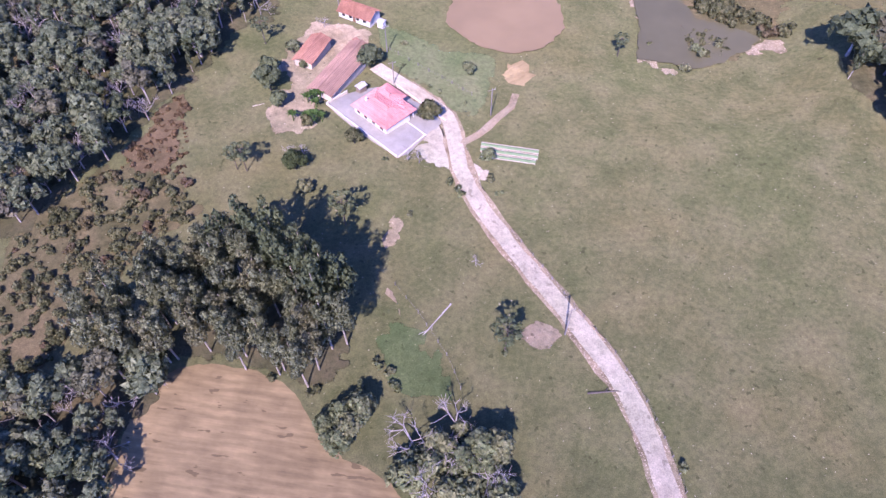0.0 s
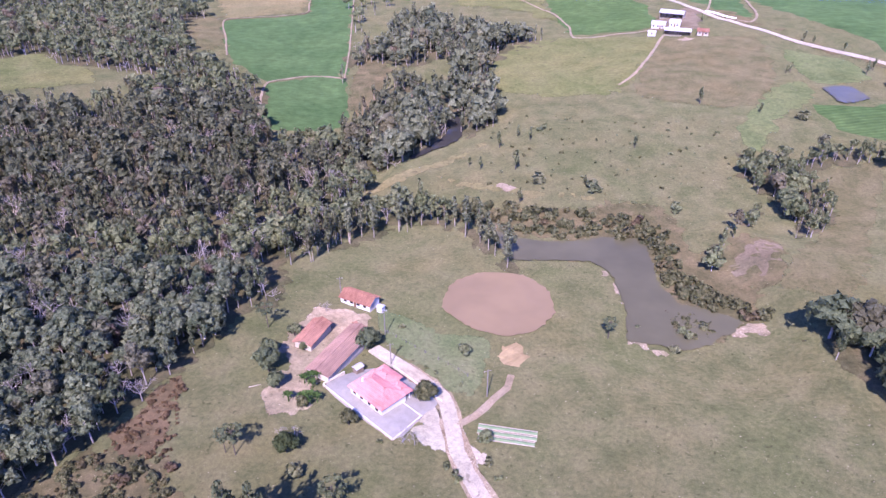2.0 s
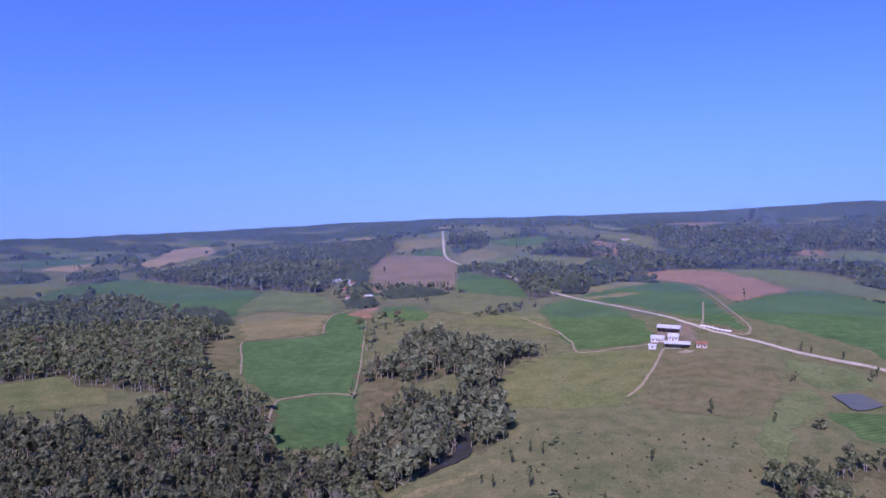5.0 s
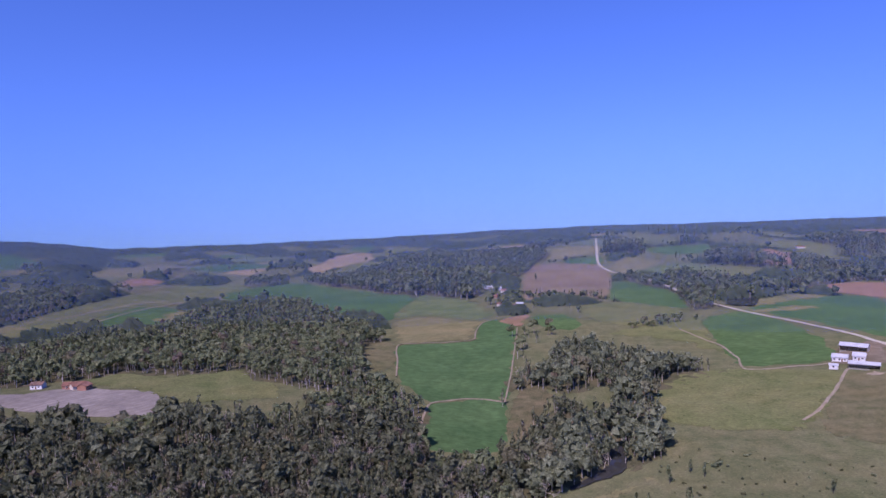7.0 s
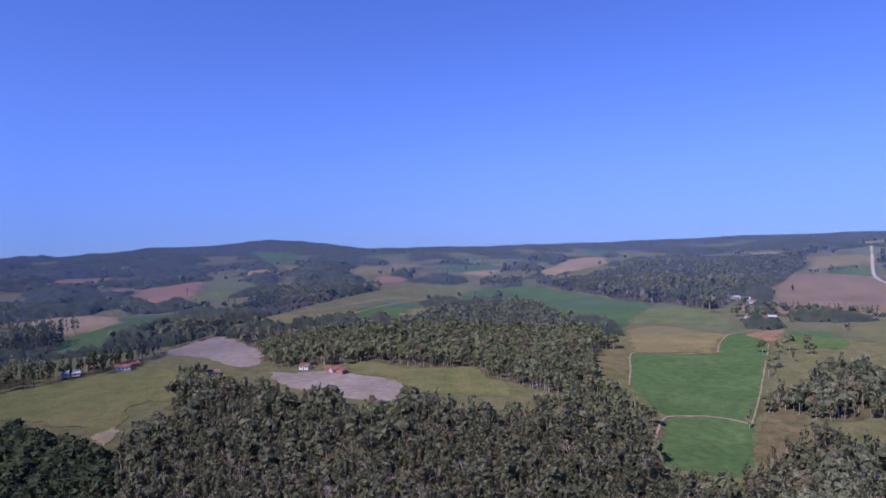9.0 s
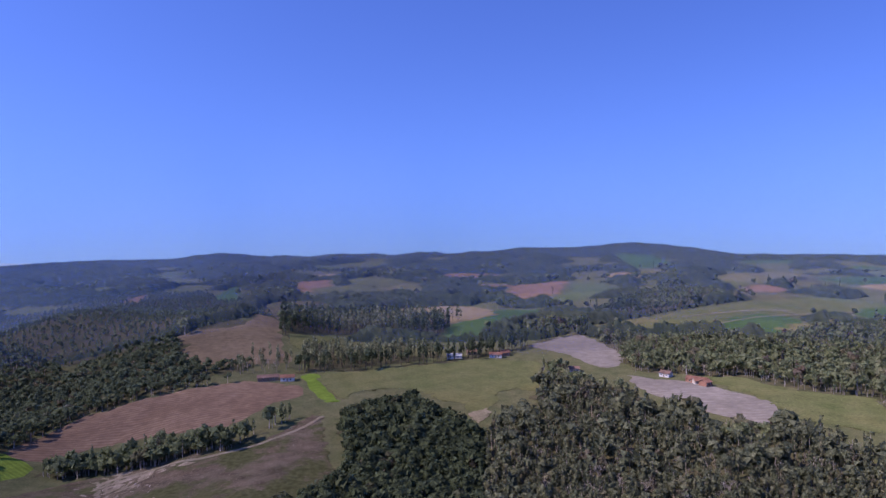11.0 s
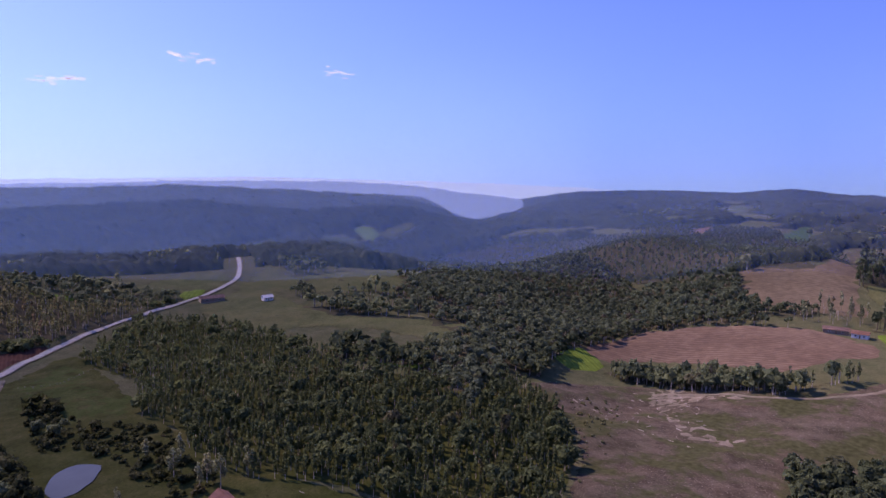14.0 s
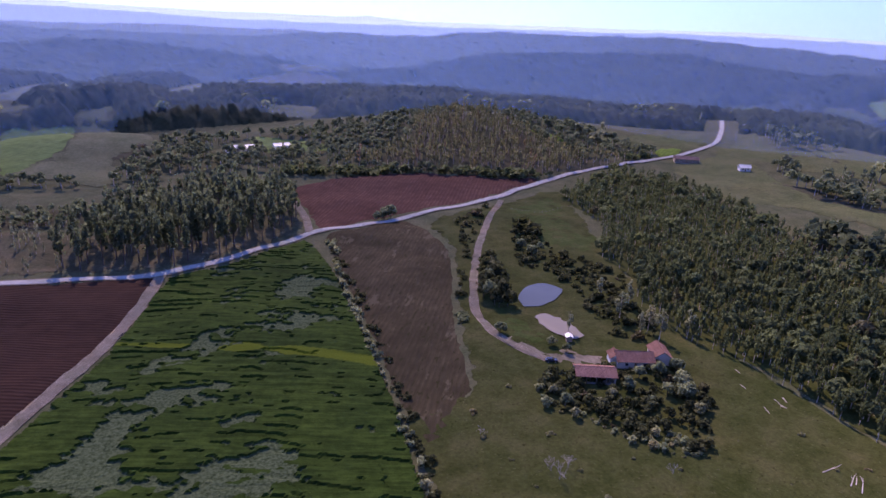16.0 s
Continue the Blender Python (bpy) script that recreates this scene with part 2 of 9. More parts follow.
MAT = {
    "pasture": ground_mat("pasture_grass", (0.074, 0.084, 0.039), (0.104, 0.109, 0.053), (0.134, 0.130, 0.070), (0.30, 0.28, 0.2), 0.74),
    "lawn": ground_mat("lawn_grass", (0.066, 0.092, 0.042), (0.098, 0.126, 0.060), (0.14, 0.150, 0.086)),
    "olive": ground_mat("olive_grass", (0.082, 0.096, 0.038), (0.112, 0.122, 0.050), (0.140, 0.140, 0.064), scale=0.6),
    # olive grass, darkened: its backlit shade is put into the colour
    "backlit_grass": ground_mat("backlit_grass", (0.032, 0.042, 0.010), (0.056, 0.066, 0.018), (0.088, 0.088, 0.032), (0.15, 0.13, 0.06), 0.72),
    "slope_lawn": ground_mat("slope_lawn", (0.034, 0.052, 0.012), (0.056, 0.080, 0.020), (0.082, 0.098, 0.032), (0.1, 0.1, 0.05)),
    "hollow": ground_mat("wet_hollow_grass", (0.052, 0.078, 0.034), (0.076, 0.106, 0.046), (0.10, 0.12, 0.062)),
    "scrubland": ground_mat("scrub_ground", (0.055, 0.056, 0.028), (0.095, 0.088, 0.046), (0.15, 0.125, 0.072)),
    "fern": ground_mat("dry_fern", (0.075, 0.060, 0.034), (0.110, 0.082, 0.048), (0.15, 0.112, 0.068)),
    "forest_floor": ground_mat("forest_floor", (0.045, 0.050, 0.026), (0.075, 0.074, 0.040), (0.11, 0.095, 0.06), speck_from=0.8),
    "bare_soil": ground_mat("bare_soil", (0.13, 0.112, 0.075), (0.21, 0.175, 0.12), (0.32, 0.265, 0.19), (0.42, 0.36, 0.28)),
    "clearcut": cleared_mat(),
    "scar": ground_mat("pale_scar", (0.12, 0.10, 0.068), (0.19, 0.158, 0.115), (0.29, 0.245, 0.19), (0.40, 0.35, 0.28)),
    "road": ground_mat("gravel_road", (0.255, 0.235, 0.185), (0.315, 0.290, 0.235), (0.375, 0.345, 0.285), (0.42, 0.385, 0.32), 0.80, scale=0.8),
    # pale gravel made whiter, sun glint on the ridge road put into its colour
    "pale_road": ground_mat("glint_gravel_road", (0.36, 0.34, 0.29), (0.44, 0.42, 0.365), (0.52, 0.49, 0.43), (0.56, 0.53, 0.47), 0.80, scale=0.8),
    "dug_soil": ground_mat("dug_soil", (0.095, 0.078, 0.052), (0.14, 0.115, 0.08), (0.19, 0.155, 0.112), (0.26, 0.22, 0.16), 0.76),
    "verge": ground_mat("sandy_verge", (0.10, 0.085, 0.055), (0.20, 0.165, 0.115), (0.30, 0.25, 0.18), (0.42, 0.36, 0.28), 0.62, scale=2.0),
    "track": ground_mat("dirt_track", (0.15, 0.128, 0.088), (0.21, 0.178, 0.128), (0.27, 0.23, 0.175), (0.34, 0.30, 0.24), scale=2.0),
    "stubble": crop_mat("straw_stubble", (0.205, 0.155, 0.085), (0.265, 0.205, 0.115), -8, 1.6, (0.13, 0.10, 0.055), strength=0.2, relief=0.06, stray=5.0, gap=-0.03),
    "dry_grass": ground_mat("dry_brown_grass", (0.074, 0.076, 0.036), (0.104, 0.100, 0.050), (0.140, 0.126, 0.070), (0.20, 0.18, 0.12), 0.74),
    "tan_grass": ground_mat("straw_pale_grass", (0.112, 0.108, 0.050), (0.142, 0.132, 0.064), (0.172, 0.156, 0.082), (0.22, 0.20, 0.12), scale=0.5),
    "olive_green": ground_mat("dull_green_grass", (0.066, 0.090, 0.038), (0.096, 0.122, 0.052), (0.122, 0.142, 0.066), scale=0.6),
    "pale_crop": crop_mat("light_green_crop", (0.150, 0.215, 0.062), (0.185, 0.250, 0.080), 20, 3.0, (0.10, 0.15, 0.045), strength=0.15, stray=3.0),
    "hill_olive": ground_mat("pale_hill_grass", (0.110, 0.120, 0.056), (0.145, 0.152, 0.074), (0.180, 0.178, 0.094), scale=0.6),
    "fallow": crop_mat("brown_fallow", (0.150, 0.116, 0.072), (0.195, 0.150, 0.094), 71, 5.0, (0.14, 0.10, 0.07), strength=0.3, stray=2.5),
    "red_brown": ground_mat("reddish_soil", (0.150, 0.092, 0.056), (0.200, 0.124, 0.078), (0.245, 0.160, 0.106), (0.30, 0.22, 0.16)),
    "green": crop_mat("green_crop", (0.056, 0.102, 0.036), (0.080, 0.132, 0.048), 8, 3.0, (0.02, 0.05, 0.02), strength=0.3),
    "deep_green": crop_mat("deep_green_crop", (0.050, 0.098, 0.038), (0.068, 0.122, 0.048), 8, 2.2, (0.03, 0.06, 0.02), strength=0.12, relief=0.12, stray=3.0),
    "lime": crop_mat("bright_green_crop", (0.12, 0.19, 0.03), (0.16, 0.23, 0.04), 30, 3.0, (0.07, 0.12, 0.02), strength=0.3),
    "oat": oat_mat(),
    "red": crop_mat("red_soil_rows", (0.10, 0.045, 0.032), (0.135, 0.064, 0.044), 50, 2.2, (0.08, 0.035, 0.025), strength=0.5),
    "plough": crop_mat("ploughed_red_soil", (0.042, 0.023, 0.017), (0.060, 0.031, 0.022), 152, 1.7, (0.04, 0.02, 0.014), strength=0.7),
    "dry": crop_mat("dry_brown_crop", (0.054, 0.042, 0.022), (0.084, 0.064, 0.034), 50, 1.9, (0.040, 0.036, 0.014), strength=0.3, stray=3.5, gap=-0.01, pale=(0.11, 0.088, 0.048), pale_from=0.58, relief=0.3),
    "brown": crop_mat("brown_stubble", (0.17, 0.115, 0.08), (0.23, 0.16, 0.11), 71, 4.0, (0.13, 0.08, 0.05), strength=0.5),
    "tan": crop_mat("tan_stubble", (0.215, 0.165, 0.092), (0.265, 0.208, 0.120), 40, 6.0, (0.18, 0.13, 0.075), strength=0.2, stray=3.0),
    "grey": crop_mat("grey_fallow", (0.185, 0.165, 0.142), (0.24, 0.215, 0.185), 60, 5.0, (0.17, 0.145, 0.12), strength=0.35),
    "native_leaf": leaf_mat("grey_green_leaves", (0.101, 0.130, 0.081), (0.179, 0.203, 0.125), (0.15, 0.12, 0.10), 0.72),
    "leaf": leaf_mat("native_leaves", (0.130, 0.160, 0.084), (0.187, 0.201, 0.112), (0.184, 0.144, 0.115), 0.72),
    "gum_leaf": leaf_mat("eucalyptus_leaves", (0.113, 0.131, 0.081), (0.215, 0.235, 0.145), (0.196, 0.149, 0.103), 0.7),
    "gold_leaf": leaf_mat("young_eucalyptus_leaves", (0.058, 0.078, 0.036), (0.078, 0.100, 0.046), (0.09, 0.09, 0.05), 0.9, 0.5),
    "dark_leaf": leaf_mat("dense_dark_leaves", (0.088, 0.112, 0.064), (0.122, 0.148, 0.082), (0.127, 0.115, 0.081), 0.85, 0.5),
    "plantation_leaf": leaf_mat("old_eucalyptus_leaves", (0.050, 0.070, 0.042), (0.092, 0.116, 0.068), (0.08, 0.085, 0.055), 0.9, 0.6),
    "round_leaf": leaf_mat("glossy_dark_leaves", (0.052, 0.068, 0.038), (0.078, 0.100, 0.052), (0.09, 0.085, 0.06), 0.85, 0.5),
    "thin_leaf": leaf_mat("sparse_dry_leaves", (0.095, 0.107, 0.065), (0.157, 0.169, 0.101), (0.145, 0.125, 0.09), 0.7),
    "bracken_leaf": leaf_mat("dry_bracken", (0.11, 0.075, 0.042), (0.19, 0.135, 0.08), (0.12, 0.11, 0.06), 0.8),
    "gorge_leaf": leaf_mat("gorge_leaves", (0.075, 0.098, 0.060), (0.096, 0.120, 0.072), (0.12, 0.11, 0.08), 0.85, 0.5),
    # leaf colour darkened towards the shade of backlit bushes
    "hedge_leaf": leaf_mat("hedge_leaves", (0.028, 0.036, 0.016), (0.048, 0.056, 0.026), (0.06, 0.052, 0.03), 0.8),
    "shrub_leaf": leaf_mat("shrub_leaves", (0.089, 0.100, 0.050), (0.160, 0.159, 0.085), (0.172, 0.127, 0.081), 0.7),
    "banana_leaf": leaf_mat("banana_leaves", (0.043, 0.087, 0.026), (0.131, 0.203, 0.065), (0.138, 0.138, 0.057), 0.9),
    "bark": plain_mat("pale_bark", (0.28, 0.24, 0.19), (0.44, 0.39, 0.33), 0.8),
    "dead": plain_mat("grey_dead_wood", (0.28, 0.25, 0.23), (0.43, 0.39, 0.37), 0.8),
    "dark_bark": plain_mat("dark_bark", (0.06, 0.05, 0.04), (0.12, 0.10, 0.08), 0.8),
    "pond": water_mat("muddy_pond_water", (0.27, 0.195, 0.105), 0.4),
    "lake": water_mat("still_lake_water", (0.125, 0.118, 0.066), 0.2),
    "sky_pond": water_mat("clear_pond_water", (0.052, 0.060, 0.056), 0.06),
    "milky": water_mat("milky_pond_water", (0.135, 0.118, 0.088), 0.4),
    "river": water_mat("dark_river_water", (0.05, 0.05, 0.045), 0.06),
}


# ---- helpers for meshes --------------------------------------------------
def mesh_of(name, verts, tris, mats, index=None, tint=None, shade=False, normals=None):
    """A mesh from arrays of points and triangles."""
    me = bpy.data.meshes.new(name)
    verts, tris = np.asarray(verts, np.float32), np.asarray(tris, np.int32)
    me.vertices.add(len(verts))
    me.vertices.foreach_set("co", verts.ravel())
    me.loops.add(tris.size)
    me.loops.foreach_set("vertex_index", tris.ravel())
    me.polygons.add(len(tris))
    me.polygons.foreach_set("loop_start", np.arange(0, tris.size, 3, dtype=np.int32))
    if index is not None:
        me.polygons.foreach_set("material_index", np.asarray(index, np.int32))
    me.polygons.foreach_set("use_smooth", np.full(len(tris), shade or normals is not None))
    for m in mats:
        me.materials.append(MAT[m] if isinstance(m, str) else m)
    if tint is not None:
        me.attributes.new("tint", "FLOAT", "POINT").data.foreach_set("value", np.asarray(tint, np.float32))
    if normals is not None:
        me.attributes.new("custom_normal", "FLOAT_VECTOR", "POINT").data.foreach_set("vector", np.asarray(normals, np.float32).ravel())
    me.update(calc_edges=True)
    return me


def inside(px, py, poly):
    """Which of the points lie inside the outline."""
    q = np.asarray(poly, float)
    hit = np.zeros(len(px), bool)
    for (x0, y0), (x1, y1) in zip(q, np.roll(q, -1, 0)):
        cut = ((y0 > py) != (y1 > py))
        with np.errstate(divide="ignore", invalid="ignore"):
            hit ^= cut & (px < (x1 - x0) * (py - y0) / (y1 - y0) + x0)
    return hit


def spline(points, closed=False, step=None):
    """A smooth line through the points, in short steps."""
    p = np.asarray(points, float)
    n = len(p)
    out = []
    for i in range(n if closed else n - 1):
        a, b = p[i], p[(i + 1) % n]
        m0 = p[i - 1] if closed or i > 0 else 2 * a - b
        m3 = p[(i + 2) % n] if closed or i + 2 < n else 2 * b - a
        s = step or max(2.5, 0.012 * math.hypot(*a))
        k = max(1, int(math.hypot(*(b - a)) / s))
        for u in np.arange(k) / k:
            c0, c1 = (b - m0) / 2 * 0.7, (m3 - a) / 2 * 0.7
            out.append((2 * u**3 - 3 * u**2 + 1) * a + (u**3 - 2 * u**2 + u) * c0 + (3 * u**2 - 2 * u**3) * b + (u**3 - u**2) * c1)
    if not closed:
        out.append(p[-1])
    return np.array(out)


LAYER = [0]
FIELDS = []


def lift(x, y):
    return 0.06 + 0.0004 * np.hypot(x, y)


def sheet(name, mat, outline, label, category, rough_edge=0.5, level=None, low=1.0, taken=True, over=0.0):
    """A field, yard or pond: its outline laid on the ground (level: flat water at that height)."""
    rng = np.random.default_rng(len(outline) * 7 + LAYER[0])
    edge = spline(outline, closed=True, step=1.4 if np.hypot(*np.mean(outline, 0)) < 230 else None)
    dist = np.hypot(edge[:, 0], edge[:, 1])
    edge = edge + rng.normal(0, 1, edge.shape) * (rough_edge * np.clip(dist / 300, 0.5, 4))[:, None]
    lo, hi = edge.min(0), edge.max(0)
    s = max(3.0, 0.016 * dist.mean(), math.sqrt((hi - lo).prod() / 4000))
    s = min(s, max(0.9, 0.14 * math.sqrt((hi - lo).prod())))
    gx, gy = np.meshgrid(np.arange(lo[0], hi[0], s), np.arange(lo[1], hi[1], s))
    px, py = gx.ravel() + rng.uniform(-0.3, 0.3, gx.size) * s, gy.ravel() + rng.uniform(-0.3, 0.3, gx.size) * s
    ok = inside(px, py, edge)
    px, py = px[ok], py[ok]
    k = len(edge)
    gap = np.min(np.hypot(px[:, None] - edge[None, ::2, 0], py[:, None] - edge[None, ::2, 1]), 1) if len(px) else np.zeros(0)
    px, py = px[gap > 0.4 * s], py[gap > 0.4 * s]
    pts = [Vector(v) for v in edge] + [Vector(v) for v in zip(px, py)]
    v, _, f, source, *_ = delaunay_2d_cdt(pts, [], [list(range(k))], 1, 1e-4)
    rim = np.array([any(q < k for q in s) for s in source])
    xy = np.array([tuple(q) for q in v])
    tris = np.array([t for t in f if len(t) == 3], np.int32)
    LAYER[0] += 1
    if level is None:
        z = height(xy[:, 0], xy[:, 1]) + (low * (lift(xy[:, 0], xy[:, 1]) + 0.002 * LAYER[0]) + over) * np.where(rim, 0.12, 1.0)
    else:
        z = np.full(len(xy), level)
    me = mesh_of(name, np.c_[xy, z], tris, [mat], shade=True)
    if level is None:
        me.attributes.new("rim", "FLOAT", "POINT").data.foreach_set("value", rim.astype(np.float32))
    ob = new(name, me)
    if taken:
        FIELDS.append(np.asarray(outline, float))
    return tagged(ob, label, category, kind="structure")


ROADS = []


def road(name, mat, width, line, label, category="road", ruts=True, over=0.0, verge=0.0):
    """A ribbon with a raised crown and two wheel ruts, following the ground."""
    c = spline(line, step=3.0 if verge < 2.5 else 1.2)
    if verge:
        road("road_verge", "verge", width + verge, [tuple(q) for q in c[:: 4]], "sandy crumbling verge beside the road", "verge", False, -0.06)
        ROADS.pop()
    d = np.gradient(c, axis=0)
    d /= np.hypot(d[:, 0], d[:, 1])[:, None] + 1e-9
    side = np.c_[-d[:, 1], d[:, 0]]
    rng = np.random.default_rng(int(width * 10))
    across = np.array([-0.62, -0.5, -0.36, -0.24, -0.1, 0.1, 0.24, 0.36, 0.5, 0.62])
    up = np.array([-0.3, 0.0, 0.02, -0.05, 0.07, 0.07, -0.05, 0.02, 0.0, -0.3]) if ruts else across * 0
    n, k = len(c), len(across)
    wob = width * across[None, :] + rng.normal(0, 0.12 if name != "road_verge" else 0.2, (n, k)) * (abs(across) > 0.4)
    xy = c[:, None, :] + side[:, None, :] * wob[:, :, None]
    LAYER[0] += 1
    z = height(xy[..., 0], xy[..., 1]) + 2.2 * lift(xy[..., 0], xy[..., 1]) + up + 0.05 + over
    i = (np.arange(n - 1)[:, None] * k + np.arange(k - 1)).ravel()
    tris = np.r_[np.c_[i, i + 1, i + k + 1], np.c_[i, i + k + 1, i + k]]
    ob = new(name, mesh_of(name, np.c_[xy.reshape(-1, 2), z.ravel()], tris[:, ::-1], [mat], shade=True))
    ROADS.append((c, width))
    return tagged(ob, label, category, kind="structure")


# ---- trees ---------------------------------------------------------------
def prism(p0, p1, r0, r1, sides=4):
    """A tapered limb between two points."""
    p0, p1 = np.asarray(p0, float), np.asarray(p1, float)
    a = p1 - p0
    a /= np.linalg.norm(a) + 1e-9
    u = np.cross(a, (0.3, 0.9, 0.2))
    u /= np.linalg.norm(u)
    w = np.cross(a, u)
    t = np.arange(sides) * 2 * np.pi / sides
    ring = np.cos(t)[:, None] * u + np.sin(t)[:, None] * w
    v = np.r_[p0 + ring * r0, p1 + ring * r1]
    i = np.arange(sides)
    j = (i + 1) % sides
    return v, np.r_[np.c_[i, j, j + sides], np.c_[i, j + sides, i + sides]]


def leaves(rng, centres, radii, count, fill=1.5, slim=False):
    """Leaf clumps over several rounded masses: triangles that face outwards, unevenly."""
    centres, radii = np.asarray(centres, float), np.asarray(radii, float)
    area = 4 * np.pi * radii[:, 0] * radii[:, 2]
    pick = rng.choice(len(centres), count, p=area / area.sum())
    d = rng.normal(0, 1, (count, 3))
    d[:, 2] += 0.25
    d /= np.linalg.norm(d, axis=1)[:, None]
    c = centres[pick] + d * radii[pick] * rng.uniform(0.62, 1.08, (count, 1))
    n = d + rng.normal(0, 0.45, (count, 3))
    n /= np.linalg.norm(n, axis=1)[:, None]
    u = np.cross(n, rng.normal(0, 1, (count, 3)))
    u /= np.linalg.norm(u, axis=1)[:, None] + 1e-9
    w = np.cross(n, u)
    if slim:
        w = np.array([0, 0, -1.0]) + rng.normal(0, 0.28, (count, 3))
        u = np.cross(n, w)
        u /= np.linalg.norm(u, axis=1)[:, None] + 1e-9
        u, w = u * 0.8, w * 0.95
    s = np.sqrt(fill * area.sum() / count) * rng.uniform(0.6, 1.25, count)[:, None]
    v = np.stack([c + u * s * 0.8, c - u * s * 0.55 + w * s * 0.65, c - u * s * 0.45 - w * s * 0.75], 1)
    if slim:
        v = v[:, ::-1]
    soft = (0.45 if slim else 0.8) * d + n + (0, 0, 0.15)
    soft /= np.linalg.norm(soft, axis=1)[:, None]
    return v.reshape(-1, 3), np.arange(count * 3).reshape(-1, 3), np.repeat(soft, 3, axis=0)


def grow(kind, level, seed):
    """One tree, one metre high per unit: points and triangles of its wood and of its leaves."""
    rng = np.random.default_rng(seed)
    many = {-2: 2200, -1: 860, 0: 520, 1: 150, 2: 48, 3: 20}[level]
    sides = 5 if level <= 0 else 3
    wood, bend = [], rng.normal(0, 0.02, 2)
    top = lambda f: np.array([bend[0] * f, bend[1] * f, f])
    if kind == "gum":
        n = {-2: 16, -1: 12, 0: 9, 1: 7, 2: 4, 3: 3}[level]
        cs = [top(f) + np.r_[rng.normal(0, 0.05 if level < 1 else 0.03, 2), 0] for f in np.linspace(0.4, 0.94, n)]
        rs = [(a, a, a * 1.5) for a in (0.082 if level < 1 else 0.09) - 0.04 * np.abs(np.linspace(-0.6, 1, n))]
        wood.append(prism(top(0), top(0.9), 0.012 if level < 1 else 0.017, 0.004 if level < 1 else 0.007, sides))
        if level < 2:
            wood += [prism(top(max(0.4, c[2] - 0.14)), c, 0.005, 0.002, 3) for c in cs[:5]]
    elif kind == "broad":
        n = {-2: 20, -1: 16, 0: 12, 1: 8, 2: 4, 3: 3}[level]
        a = rng.uniform(0, 6.28, n)
        q = rng.uniform(0.05, 0.32, n)
        cs = [np.array([math.cos(x) * y, math.sin(x) * y, 0.78 - 0.9 * y + rng.uniform(-0.12, 0.1)]) for x, y in zip(a, q)]
        rs = [(w, w, w * 0.85) for w in rng.uniform(0.15, 0.23, n)]
        wood.append(prism(top(0), top(0.5), 0.03, 0.015, sides))
        if level < 2:
            wood += [prism(top(0.3), c, 0.014, 0.004, 3) for c in cs[:5]]
    elif kind == "slender":
        n = {-2: 20, -1: 16, 0: 12, 1: 8, 2: 5, 3: 3}[level]
        a, q = rng.uniform(0, 6.28, n), rng.uniform(0.03, 0.25, n)
        cs = [np.array([math.cos(x) * y, math.sin(x) * y, 0.92 - 0.7 * y + rng.uniform(-0.2, 0.06)]) for x, y in zip(a, q)]
        rs = [(w, w, w * 0.9) for w in rng.uniform(0.075, 0.125, n) * (1.0 if level < 2 else 1.3)]
        wood.append(prism(top(0), top(0.72), 0.018, 0.008, sides))
        if level < 2:
            wood += [prism(top(max(0.35, c[2] - 0.28)), c * (1, 1, 1.02), 0.008, 0.003, 3) for c in cs]
        many = int(many * 0.8)
    elif kind == "shrub":
        n = {-2: 6, -1: 6, 0: 5, 1: 4, 2: 3, 3: 2}[level]
        cs = [np.r_[rng.normal(0, 0.28, 2), rng.uniform(0.3, 0.6)] for _ in range(n)]
        rs = [(w, w, w * 0.9) for w in rng.uniform(0.25, 0.42, n)]
        wood.append(prism(top(0), top(0.4), 0.03, 0.015, 3))
        many //= 3
    elif kind == "pine":
        cs = [top(f) for f in (0.35, 0.5, 0.65, 0.8, 0.92)]
        rs = [(w, w, 0.1) for w in (0.2, 0.18, 0.14, 0.1, 0.05)]
        wood.append(prism(top(0), top(0.95), 0.016, 0.004, sides))
    elif kind == "umbrella":
        cs = [top(0.9) + np.array([math.cos(x) * 0.19, math.sin(x) * 0.19, rng.uniform(-0.05, 0.03)]) for x in np.arange(7) * 0.9]
        cs += [top(0.68) + np.array([math.cos(x) * 0.12, math.sin(x) * 0.12, rng.uniform(-0.08, 0.03)]) for x in np.arange(3) * 2.1]
        rs = [(0.085, 0.085, 0.05)] * len(cs)
        wood.append(prism(top(0), top(0.92), 0.016, 0.007, sides))
        wood += [prism(top(c[2] - 0.06), c, 0.006, 0.003, 3) for c in cs]
        many = many // 2
    else:
        cs, rs, many = [], [], 0
        ends = [(top(0), top(0.3), 0.022)]
        for depth in range(3 if level < 2 else 2):
            nxt = []
            for a, b, r in ends:
                wood.append(prism(a, b, r, r * 0.7, 3))
                for _ in range(4 if level < 2 else 3):
                    d = (b - a) / np.linalg.norm(b - a) * 0.6 + rng.normal(0, 0.55, 3) + (0, 0, 0.25)
                    nxt.append((b, b + d / np.linalg.norm(d) * (0.26 - 0.06 * depth), r * 0.5))
            ends = nxt
        wood += [prism(a, b, r * 1.3, r * 0.6, 3) for a, b, r in ends]
    wv, wt, k = [], [], 0
    for v, t in wood:
        wv.append(v)
        wt.append(t + k)
        k += len(v)
    wv, wt = np.concatenate(wv), np.concatenate(wt)
    wn = np.concatenate([np.r_[v[: len(v) // 2] - v[: len(v) // 2].mean(0), v[len(v) // 2:] - v[len(v) // 2:].mean(0)] for v, t in wood])
    wn /= np.linalg.norm(wn, axis=1)[:, None] + 1e-9
